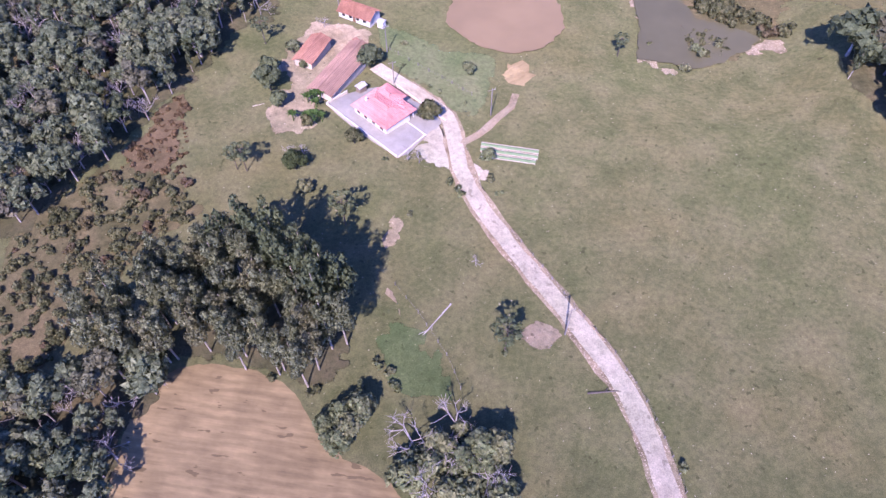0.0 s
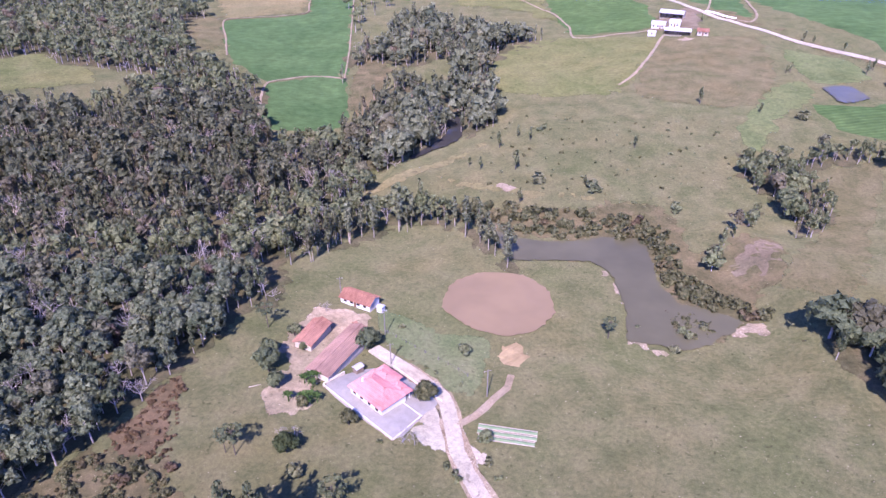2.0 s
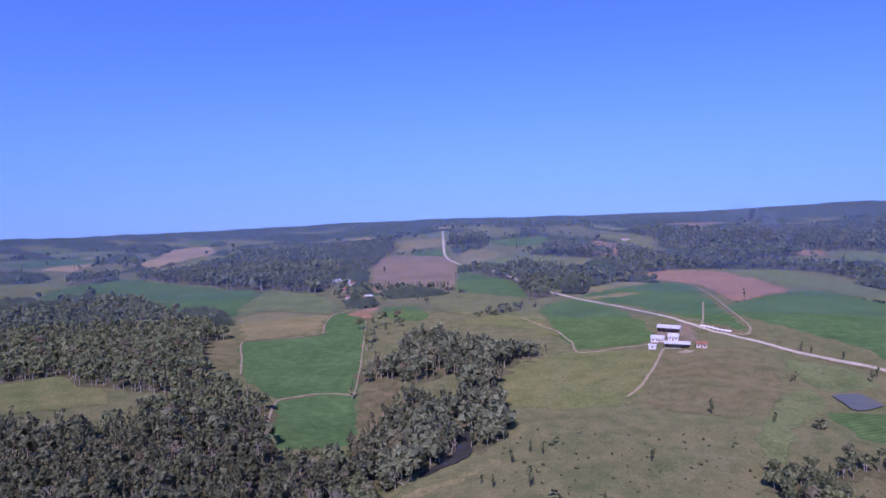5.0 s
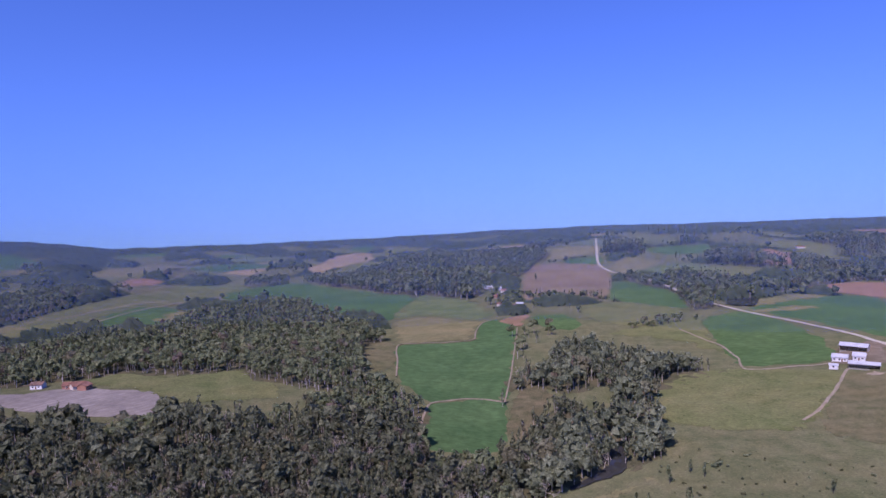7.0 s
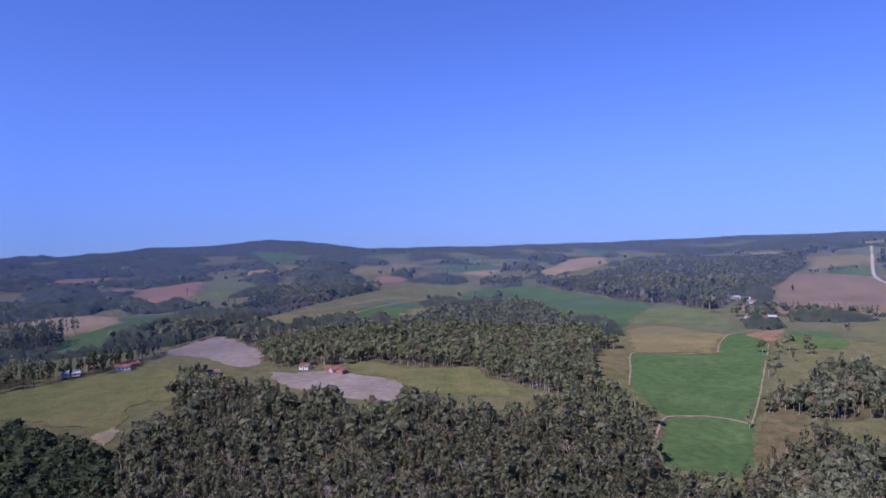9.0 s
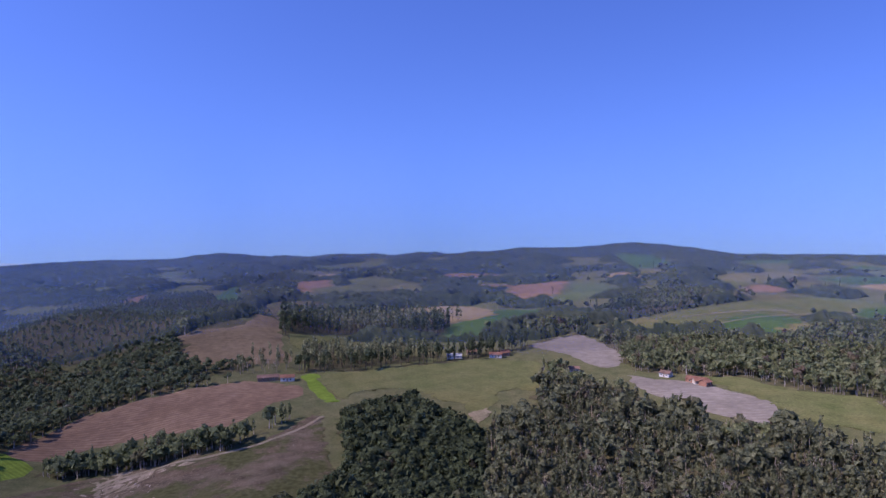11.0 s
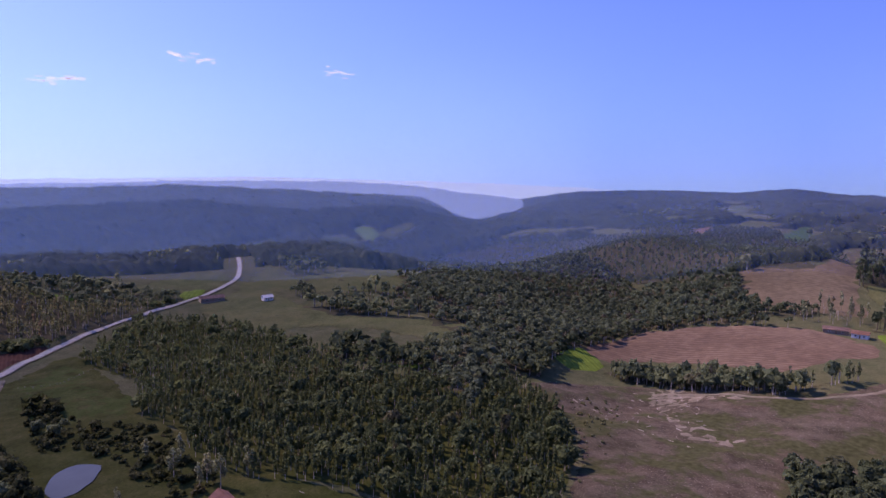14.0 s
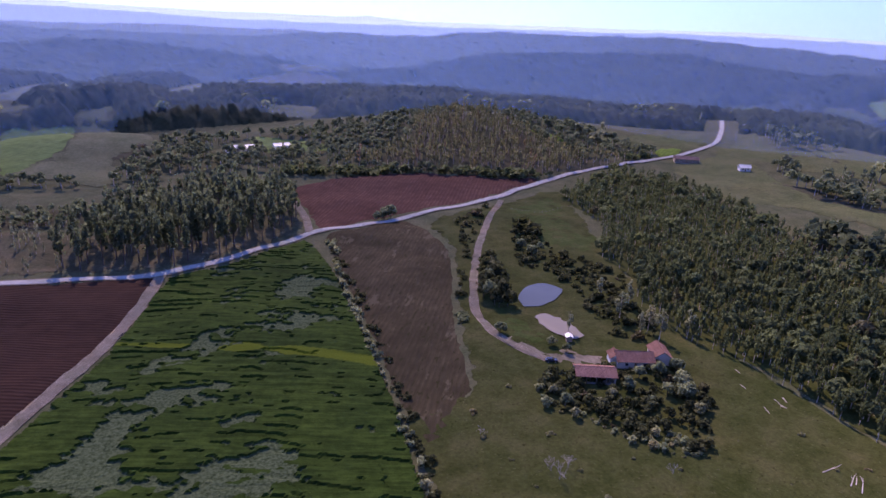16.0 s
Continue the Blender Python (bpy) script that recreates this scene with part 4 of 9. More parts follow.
# ponds and river
pond("muddy_pond", "pond", [(-1.4, 164.8), (1.6, 177.1), (10.8, 183.8), (23.6, 182.7), (31.2, 173.9), (31.5, 161.9), (25.6, 153.1), (15.8, 150.5), (6.3, 155.0)],
     -6.85, "round pond of brown muddy water")
pond("lake", "lake", [(16.4, 215.3), (28.3, 209.8), (42.2, 207.8), (54.9, 211.0), (68.9, 209.8), (69.8, 198.0), (68.4, 182.0), (71.3, 170.2), (80.1, 165.5), (86.8, 159.8), (78.9, 152.5), (67.5, 146.9), (60.1, 148.7), (51.4, 152.0), (54.2, 166.3), (54.0, 185.4), (48.1, 193.9), (32.5, 195.0), (21.1, 196.8)],
     -8.95, "still grey-brown lake among banks")
pond("river", "river", [(-12, 370), (-6, 369), (3, 351), (8, 336), (6.5, 313.4), (-0.1, 303.8), (-9.8, 293.3), (-16.7, 285.9), (-16.5, 290.9), (-7.6, 304.3), (-0.5, 317.3), (0, 332), (-8, 350)],
     -10.35, "dark river bend between trees")
pond("cattle_pond", "lake", [(204, 359), (220, 360), (219, 341), (202, 333)],
     1.05, "small cattle pond with muddy edge")
pond("far_lake", "river", [(123, 764), (134, 804), (166, 820), (151, 759)],
     5.25, "small dark lake among trees")
pond("blue_pond", "sky_pond", [(-156.7, -197.1), (-166.6, -203.3), (-175.2, -202.7), (-177.2, -194.6), (-169.4, -188.1), (-157.3, -184.9), (-152.7, -187.6)],
     -0.05, "small clear pond reflecting the sky")
pond("fish_pond", "milky", [(-150.3, -178.0), (-155.5, -178.8), (-158.8, -170.2), (-156.8, -157.6), (-150.3, -159.3), (-148.3, -168.0)],
     0.05, "small milky fish pond beside the farmhouse")

# fields seen beyond the lake
sheet("forest_clearing", "olive", [(-294, 399), (-260, 411), (-214, 399), (-193, 369), (-216, 360), (-260, 349)],
      "olive clearing in the forest", "clearing")
sheet("rough_clearing", "scrubland", [(-60, 390), (-59, 475), (-44, 490), (-35, 423), (-38, 377), (-46, 358), (-55, 356)],
      "scrubby strip beside the crop", "clearing", taken=False)

# fields to the west
sheet("planted_field", "brown", [(-531, -21), (-531, 16), (-522, 92), (-491, 121), (-461, 116), (-451, 95), (-420, 59), (-450, 16), (-462, -15), (-446, -37), (-463, -60), (-499, -45)],
      "striped brown planted field", "field")
sheet("bright_crop", "lime", [(-430, -76), (-466, -60), (-434, -43), (-407, -59)],
      "small bright green crop field", "field")
sheet("cleared_land", "clearcut", [(-356, -76), (-304.9, -46.1), (-255.8, -33.2), (-221.6, -32.8), (-201.2, -24.2), (-169.2, -15.4), (-228.4, 24.5), (-252.9, 78.9), (-313.6, 94.7), (-358, 104), (-412, 115), (-381, 72), (-398, 16), (-406, -25), (-360, -72)],
      "cleared land with logging debris", "field")
sheet("logging_scar", "scar", [(-391, -17), (-405, 2), (-382, 28), (-370, 39), (-369, 16), (-349, 7), (-322, 9), (-318.6, 23.4), (-292.9, 34.2), (-293, 11.7), (-315.8, -1.2), (-351, -10)],
      "pale bare scar in cleared land", "patch", taken=False, rough_edge=1.5)

# fields by the ridge road
sheet("sapling_ground", "scrubland", [(68, -368), (0, -354), (-6, -331), (-0.1, -297.7), (60.7, -313.2)],
      "dry grass under young trees", "ground", taken=False)
sheet("farm_slope", "backlit_grass", [(-101.1, -146.9), (-116.0, -176.0), (-161.5, -257.1), (-174, -301), (-230, -317), (-283, -323), (-238, -237), (-213.1, -188.9), (-192.4, -145.5), (-195.8, -126.0), (-192.9, -100.6), (-190.3, -70.1), (-189.6, -51.4), (-157.8, -37.7), (-58.1, -90.5), (-68.0, -110.1), (-76.8, -141.6)],
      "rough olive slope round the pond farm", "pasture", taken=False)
sheet("ploughed_field", "plough", [(70.3, -309.2), (34.5, -295.6), (-3.4, -283.5), (-30.2, -276.8), (-23.6, -255.0), (-18.7, -247.1), (-3.7, -221.0), (11.7, -197.0), (27.9, -176.3), (46.0, -153.9)],
      "ploughed dark red field in rows", "field")
sheet("oat_field", "slope_lawn", [(-35.6, -272.8), (-59.3, -276.8), (-102.1, -297.6), (-102.2, -280.6), (-96.7, -240.8), (-86.5, -194.7), (-78.2, -154.4), (-71.3, -130.3), (-65.7, -110.9), (-57.1, -91.0), (43.7, -144.5), (24.1, -169.4), (6.2, -195.1), (-7.1, -213.6), (-20.8, -241.5)],
      "uneven young green crop field", "field")
oat_stand("oat_crop", [(-35.6, -272.8), (-59.3, -276.8), (-102.1, -297.6), (-102.2, -280.6), (-96.7, -240.8), (-86.5, -194.7), (-78.2, -154.4), (-71.3, -130.3), (-65.7, -110.9), (-57.1, -91.0), (43.7, -144.5), (24.1, -169.4), (6.2, -195.1), (-7.1, -213.6), (-20.8, -241.5)], 152,
          "uneven young green oats with beaten patches")
sheet("dry_field", "dry", [(-114.2, -298.7), (-135, -305), (-164, -309), (-159.1, -258.4), (-123.3, -193.0), (-113.2, -172.6), (-101.1, -146.9), (-76.5, -124.9), (-76.5, -135.9), (-80.8, -156.6), (-91.2, -200.3), (-102.1, -251.0)],
      "dry brown crop field", "field")
sheet("red_soil_field", "red", [(-130, -396), (-163, -404), (-212, -401), (-257, -370), (-288, -353), (-233, -333), (-187, -324), (-144, -317), (-116, -310), (-119, -332)],
      "red soil field by the ridge road", "field")
sheet("farmhouse_yard", "bare_soil", [(-128.5, -171.4), (-137.7, -160.5), (-149.7, -147.7), (-154.9, -140.8), (-150.9, -137.9), (-137.6, -142.4), (-127.6, -153.6)],
      "trodden pale yard by the farmhouse", "yard", rough_edge=1.5)
sheet("paddock", "slope_lawn", [(-227, -305), (-253, -314), (-276, -318), (-267, -298), (-245, -267), (-242, -240), (-221.2, -219.2), (-213.2, -234.7), (-193.8, -236.8), (-193.7, -252.9)],
      "green paddock", "lawn")
sheet("orchard_grass", "slope_lawn", [(-140.8, -196.8), (-154.8, -201.2), (-146.2, -181.7), (-146.5, -158.8), (-135.5, -160.8), (-132.0, -169.4)],
      "green grass by the ponds", "lawn")
sheet("ridge_pasture", "olive", [(-400, -336), (-462, -352), (-492, -343), (-468, -303), (-439, -248), (-452, -170), (-448, -128), (-394, -139), (-407, -185), (-394, -241), (-370, -262)],
      "olive pasture on a long slope", "field")
sheet("ridge_pasture", "olive", [(-405, -428), (-466, -434), (-503, -397), (-476, -368), (-431, -376)],
      "olive pasture on the ridge", "field")
sheet("slope_pasture", "olive", [(-462, -352), (-578, -395), (-539, -343), (-593, -310), (-598, -250), (-535, -223), (-489, -288), (-485, -319)],
      "olive pasture strips", "field")
sheet("reed_flat", "scrubland", [(99.0, 206.9), (108.4, 206.4), (112.0, 190.7), (107.4, 177.7), (96.0, 173.6), (93.1, 187.3)],
      "brown reedy flat beside the lake", "patch", taken=False, rough_edge=1.5)
sheet("lake_edge", "verge", [(50.7, 153.3), (54.6, 152.0), (61.6, 145.5), (60.3, 143.6), (55.0, 146.9), (50.1, 150.8)],
      "pale stony lake shore", "bank", taken=False, rough_edge=1.5)
sheet("lake_edge", "verge", [(81.3, 154.7), (88.7, 161.2), (93.7, 159.6), (92.2, 154.0), (87.4, 153.6), (81.8, 151.5)],
      "pale stony lake shore", "bank", taken=False, rough_edge=1.5)
sheet("dug_patch", "dug_soil", [(95.5, 196.9), (103.5, 201.6), (109.0, 203.5), (113.4, 199.0), (108.0, 190.4), (100.6, 188.6), (95.8, 189.7)],
      "bare brown dug patch beside the lake", "patch", taken=False, rough_edge=1.5)

# fields of the rolling country
sheet("hill_pasture", "olive", [(23, 398), (38, 459), (74, 483), (140, 466), (135, 438), (102, 368), (85, 349), (46, 357), (25, 374)],
      "smooth olive pasture on a round hill", "field", rough_edge=0.8)
sheet("dry_pasture", "dry_grass", [(132, 439), (154, 465), (202, 451), (192, 391), (163, 335), (122, 333), (100, 356)],
      "dry brownish pasture below the barns", "field", rough_edge=0.8)
sheet("meadow", "olive_green", [(174, 359), (200, 371), (192, 340), (160, 310), (135.1, 266.7), (132, 285.7), (139, 308)],
      "lush meadow strip", "field", rough_edge=0.8)
sheet("meadow", "green", [(186, 331), (208, 328), (234, 337), (203, 289), (186, 302)],
      "green meadow by the pond", "field", rough_edge=0.8)
sheet("meadow", "olive_green", [(208, 424), (242, 398), (231, 364), (200, 371)],
      "dull green meadow by the road", "field", rough_edge=0.8)
sheet("dry_hill", "dry_grass", [(152.9, 261.5), (172, 265.9), (188, 266), (121, 162.7), (101.8, 175.1), (117.4, 193.7), (149, 229.8)],
      "brownish dry pasture hill", "field", rough_edge=0.8)
sheet("dug_patch", "dug_soil", [(98.3, 200.4), (109.5, 201.5), (114.8, 195.7), (101.9, 178.7), (92.1, 186.5)],
      "bare brown dug patch beside the lake", "patch", rough_edge=0.8)
sheet("bank_scar", "tan_grass", [(-37.3, 263.4), (-21.6, 274.3), (-1.6, 289.9), (13.2, 300.6), (22.2, 301.2), (3.5, 284.8), (-16.2, 266), (-32.3, 257)],
      "pale eroded river bank", "bank", rough_edge=0.8)
sheet("bank_scar", "tan_grass", [(-6.6, 270.3), (10.4, 265.3), (38.9, 245.9), (64.2, 238.8), (88.3, 232.4), (63.4, 235.6), (31.9, 243.4), (3.1, 262.8)],
      "pale eroded bank edge", "bank", rough_edge=0.8)
sheet("bank_scar", "scar", [(18.9, 255.9), (23.1, 257.5), (28.3, 251.5), (24.6, 249.2)],
      "small pale bank scar", "bank", rough_edge=0.8)
sheet("hill_pasture", "olive", [(-3, 611), (43, 658), (108, 716), (90, 674), (87, 555), (86, 493), (81, 532), (53, 582)],
      "olive pasture on a round hill", "field", rough_edge=0.8)
sheet("hill_crop", "green", [(90, 674), (134, 723), (163, 644), (160, 543), (145, 497), (91, 486), (87, 555)],
      "green crop on a round hill", "field", rough_edge=0.8)
sheet("barn_yard", "dug_soil", [(143, 497), (165, 538), (198, 567), (190, 512), (176, 475), (152, 479)],
      "trodden yard round the barns", "yard", rough_edge=0.8)
sheet("barn_yard", "track", [(149, 457), (161, 462), (166, 451), (154, 448)],
      "bare pale soil below the barns", "patch", rough_edge=0.8)
sheet("roadside_scrub", "scrubland", [(192, 517), (212, 475), (228, 426), (246, 394), (259, 381), (267, 390), (234, 437), (219, 503), (212, 553)],
      "rough brown strip beside the road", "verge", rough_edge=0.8)
sheet("crop_field", "deep_green", [(145, 743), (226, 843), (292, 858), (282, 762), (256, 639), (224, 510), (212, 506), (208, 596), (186, 667)],
      "bright green crop field by the road", "field", rough_edge=0.8)
sheet("crop_field", "deep_green", [(269, 657), (351, 742), (420, 776), (423, 637), (282, 414), (268, 445), (256, 483), (252, 558)],
      "wide green crop field", "field", rough_edge=0.8)
sheet("upper_crop", "olive_green", [(406, 1013), (499, 1062), (506, 940), (494, 751), (435, 651), (428, 792), (402, 791), (408, 915)],
      "pale green crop on a rise", "field", rough_edge=0.8)
sheet("red_soil_field", "red_brown", [(247, 923), (343, 1023), (403, 1013), (405, 908), (400, 786), (336, 723), (285, 685), (297, 762), (303, 838), (275, 862)],
      "bare red soil field", "field", rough_edge=0.8)
sheet("tan_strip", "tan_grass", [(133, 772), (218, 867), (250, 850), (145, 752)],
      "pale tan field strip", "field", rough_edge=0.8)
sheet("tan_corner", "tan", [(295, 463), (328, 486), (285, 418), (285, 432)],
      "bare tan field corner", "field", rough_edge=0.8)
sheet("smoke_clearing", "red_brown", [(637, 1272), (678, 1290), (689, 1240), (649, 1194)],
      "burnt reddish clearing", "patch", rough_edge=0.8)
sheet("far_field", "olive_green", [(667, 1209), (724, 1203), (745, 1131), (689, 1042), (640, 1075)],
      "pale far pasture", "field", rough_edge=0.8)
sheet("crop_field", "deep_green", [(-176, 550), (-116, 581), (-124, 629), (-128, 697), (-114, 709), (-87, 650), (-71, 506), (-64, 419), (-92, 418), (-108, 400), (-133, 426), (-147, 452)],
      "lush dark green crop field", "field", rough_edge=0.8)
sheet("crop_field", "deep_green", [(-107, 394), (-91, 413), (-64, 412), (-56, 346), (-85, 330), (-98, 334)],
      "lush dark green crop plot above the wood", "field", rough_edge=0.8)
sheet("hay_field", "tan_grass", [(-234, 705), (-198, 734), (-133, 702), (-126, 637), (-119, 587), (-151, 579), (-178, 557), (-207, 631)],
      "pale straw-coloured hay field", "field", rough_edge=0.8)
sheet("hillside_field", "dry_grass", [(-209, 549), (-189, 581), (-176, 545), (-148, 455), (-149, 442), (-168, 450), (-183, 476)],
      "bare brown hillside field", "field", rough_edge=0.8)
sheet("crop_field", "deep_green", [(-339, 772), (-357, 858), (-296, 890), (-254, 880), (-245, 759), (-238, 713), (-302, 723)],
      "green crop field on a ridge", "field", rough_edge=0.8)
sheet("crop_field", "olive_green", [(-250, 880), (-182, 849), (-132, 778), (-121, 743), (-133, 709), (-200, 742), (-236, 713), (-242, 756)],
      "lighter green crop field on a ridge", "field", rough_edge=0.8)
sheet("crop_strip", "green", [(-549, 870), (-532, 1071), (-382, 959), (-300, 901), (-360, 865), (-349, 781), (-447, 831), (-504, 814)],
      "green crop strip along a ridge", "field", rough_edge=0.8)
sheet("ridge_field", "olive", [(-590, 542), (-588, 626), (-551, 701), (-544, 780), (-564, 896), (-567, 1040), (-511, 822), (-516, 675), (-522, 561), (-548, 503)],
      "olive field along a ridge", "field", rough_edge=0.8)
sheet("crop_plot", "green", [(-531, 619), (-527, 660), (-451, 645), (-462, 587)],
      "small green plot", "field", rough_edge=0.8)
sheet("crop_plot", "tan_grass", [(-456, 579), (-444, 635), (-428, 611), (-428, 577)],
      "small pale plot", "field", rough_edge=0.8)
sheet("tan_field", "tan", [(-587, 1234), (-747, 1797), (-684, 1885), (-580, 1611), (-528, 1269), (-549, 1209)],
      "pale tan stubble field", "field", rough_edge=0.8)
sheet("far_field", "olive", [(-513, 1231), (-556, 1550), (-432, 1305), (-467, 1125), (-547, 1155)],
      "olive far field below stubble", "field", rough_edge=0.8)
sheet("tan_field", "tan", [(-813, 1308), (-865, 1474), (-806, 1534), (-737, 1350), (-691, 1197)],
      "pale tan stubble field", "field", rough_edge=0.8)
sheet("far_field", "olive", [(-905, 1005), (-1061, 1298), (-1019, 1360), (-921, 1266), (-822, 977)],
      "olive far field", "field", rough_edge=0.8)
sheet("far_field", "dry_grass", [(-752, 875), (-785, 972), (-713, 1026), (-585, 804), (-586, 735)],
      "brownish far field", "field", rough_edge=0.8)
sheet("far_field", "tan_grass", [(-1228, 1135), (-1437, 1330), (-1221, 1212), (-1161, 1137)],
      "pale far field", "field", rough_edge=0.8)
sheet("far_field", "tan_grass", [(-853, 787), (-947, 874), (-893, 864), (-811, 772)],
      "pale far field", "field", rough_edge=0.8)
sheet("far_crop", "green", [(-771, 1947), (-876, 2240), (-823, 2302), (-706, 1922)],
      "green far crop", "field", rough_edge=0.8)
sheet("far_field", "olive", [(-690, 2035), (-628, 2144), (-595, 1865)],
      "olive far field", "field", rough_edge=0.8)
sheet("far_field", "tan", [(-407, 1803), (-341, 1837), (-317, 1749), (-391, 1767)],
      "thin tan far field", "field", rough_edge=0.8)
sheet("far_field", "tan", [(-278, 1792), (-272, 1969), (-220, 1820), (-227, 1695)],
      "tan far field", "field", rough_edge=0.8)
sheet("striped_field", "tan_grass", [(-140, 1446), (-133, 1593), (-97, 1652), (-17, 1688), (-13, 1555), (-77, 1509)],
      "pale tan field on a far hill", "field", rough_edge=0.8)
sheet("crop_strip", "green", [(-86, 1459), (-18, 1518), (-13, 1410), (-72, 1416)],
      "dark green crop strip", "field", rough_edge=0.8)
sheet("bare_hill_field", "fallow", [(-110, 891), (-128, 1064), (-150, 1397), (-85, 1426), (-12, 1386), (5, 1073), (3, 885), (-10, 836), (-59, 856), (-100, 843)],
      "bare brown hillside field", "field", rough_edge=0.8)
sheet("village_field", "green", [(-80, 721), (-50, 728), (-25, 671), (-34, 632), (-62, 657)],
      "small green crop field by the village", "field", rough_edge=0.8)
sheet("village_yard", "red_brown", [(-115, 698), (-102, 724), (-82, 741), (-81, 703), (-87, 656)],
      "muddy reddish village yard", "yard", rough_edge=0.8)
sheet("roadside_crop", "green", [(9, 1001), (29, 1005), (81, 889), (82, 747), (52, 771), (5, 831)],
      "green crop beside a road", "field", rough_edge=0.8)
sheet("hill_pasture", "olive", [(-33, 767), (4, 802), (79, 732), (61, 676), (23, 640), (-19, 688)],
      "dry olive hill pasture", "field", rough_edge=0.8)
sheet("far_crop", "green", [(86, 1613), (227, 1657), (220, 1566), (129, 1534)],
      "pale green far crop", "field", rough_edge=0.8)
sheet("far_crop", "olive_green", [(34, 1158), (135, 1365), (198, 1193), (204, 1044), (170, 971), (104, 1055)],
      "pale green far crop strip", "field", rough_edge=0.8)
sheet("far_pasture", "tan_grass", [(-6, 1343), (44, 1497), (119, 1426), (72, 1185), (23, 1071)],
      "rolling pale pasture", "field", rough_edge=0.8)
sheet("far_pasture", "olive", [(338, 1653), (447, 1722), (454, 1440), (382, 1355), (376, 1529)],
      "olive far pasture", "field", rough_edge=0.8)
sheet("far_farm_soil", "red_brown", [(282, 1443), (333, 1573), (359, 1497), (372, 1358), (306, 1283), (266, 1302)],
      "bare reddish far farmyard", "yard", rough_edge=0.8)
sheet("tan_strip", "tan_grass", [(120, 719), (151, 747), (228, 795), (206, 742), (122, 698)],
      "tan field strip by the far lake", "field", rough_edge=0.8)
sheet("bare_slope", "fallow", [(-691, 51), (-706, 75), (-719, 129), (-957, 207), (-649, 144), (-579, 137), (-575, 108), (-583, 62), (-609, 51)],
      "brown bare slope between woods", "field", rough_edge=0.8)
sheet("grass_strip", "olive", [(-666, 153), (-680, 194), (-755, 282), (-637, 192), (-613, 148)],
      "olive grass strip by the plantation", "field", rough_edge=0.8)
sheet("green_field", "green", [(-822, 440), (-787, 534), (-728, 503), (-680, 413), (-629, 348), (-649, 310)],
      "green field between woods", "field", rough_edge=0.8)
sheet("red_field", "red_brown", [(-1113, 677), (-1304, 902), (-1286, 967), (-1016, 753), (-877, 606), (-864, 566)],
      "reddish soil field on a far hill", "field", rough_edge=0.8)
sheet("far_crop", "olive_green", [(-1285, 969), (-1016, 861), (-942, 821), (-791, 596), (-866, 603), (-1015, 755)],
      "pale green crop on a far hill", "field", rough_edge=0.8)
sheet("far_field", "tan", [(-1298, 1085), (-1305, 1141), (-1169, 1089), (-1193, 1030)],
      "tan far field", "field", rough_edge=0.8)
sheet("far_field", "olive", [(-1138, 1043), (-927, 901), (-892, 843)],
      "olive far field", "field", rough_edge=0.8)
sheet("ridge_field", "tan_grass", [(-597, 470), (-589, 557), (-588, 629), (-557, 551), (-570, 468)],
      "tan field end on a ridge", "field", rough_edge=0.8)
sheet("ridge_field", "olive", [(-557, 551), (-588, 629), (-592, 751), (-674, 1150), (-543, 927), (-526, 718), (-548, 688), (-546, 611)],
      "olive field along a long ridge", "field", rough_edge=0.8)
sheet("crop_plot", "green", [(-520, 582), (-543, 685), (-492, 693), (-482, 629), (-479, 559)],
      "small green plot", "field", rough_edge=0.8)
sheet("crop_plot", "tan_grass", [(-477, 619), (-485, 685), (-462, 674), (-439, 632)],
      "small pale plot", "field", rough_edge=0.8)
sheet("grey_field", "grey", [(-551, 362), (-568, 420), (-564, 439), (-527, 431), (-457, 404), (-426, 366), (-431, 353), (-500, 370)],
      "grey fallow field on a rise", "field", rough_edge=0.8)
sheet("grey_field", "grey", [(-398, 354), (-374, 358), (-331, 374), (-279, 364), (-257, 331), (-261, 322), (-283, 320), (-317, 323), (-355, 326)],
      "grey fallow field by the red-roofed house", "field", rough_edge=0.8)
sheet("meadow", "olive", [(-363, 393), (-340, 413), (-301, 410), (-250, 426), (-212, 361), (-261, 357), (-299, 368)],
      "olive meadow beside trees", "field", rough_edge=0.8)
sheet("stubble_hill", "olive", [(-525, 144), (-520, 210), (-520, 280), (-476, 328), (-387, 281), (-377, 269), (-402, 248), (-363, 208), (-392, 198), (-442, 187), (-448, 155), (-432, 135), (-455, 135)],
      "broad olive stubble hill", "field", rough_edge=0.8)
sheet("crop_strip", "lime", [(-523, 133), (-527, 143), (-471, 137), (-433, 134), (-436, 126), (-477, 125)],
      "bright green strip along a fence", "field", rough_edge=0.8)
sheet("bare_patch", "bare_soil", [(-371, 198), (-384, 220), (-362, 211), (-354, 198)],
      "bare pale soil among trees", "patch", rough_edge=0.8)
sheet("far_field", "tan_grass", [(-1085, 1229), (-1224, 1599), (-1021, 1471), (-1003, 1333), (-883, 1032)],
      "tan far field", "field", rough_edge=0.8)
sheet("far_field", "red_brown", [(-823, 976), (-843, 1070), (-768, 1046), (-759, 939)],
      "brown far field", "field", rough_edge=0.8)
sheet("far_field", "dry_grass", [(-968, 1322), (-976, 1425), (-784, 1161), (-765, 1060)],
      "brown far field", "field", rough_edge=0.8)
sheet("far_field", "red_brown", [(-1463, 361), (-1442, 432), (-1234, 375), (-1231, 309)],
      "reddish far field", "field", rough_edge=0.8)
sheet("far_field", "tan_grass", [(-1248, 459), (-1313, 587), (-1125, 508), (-1204, 490)],
      "pale far field", "field", rough_edge=0.8)
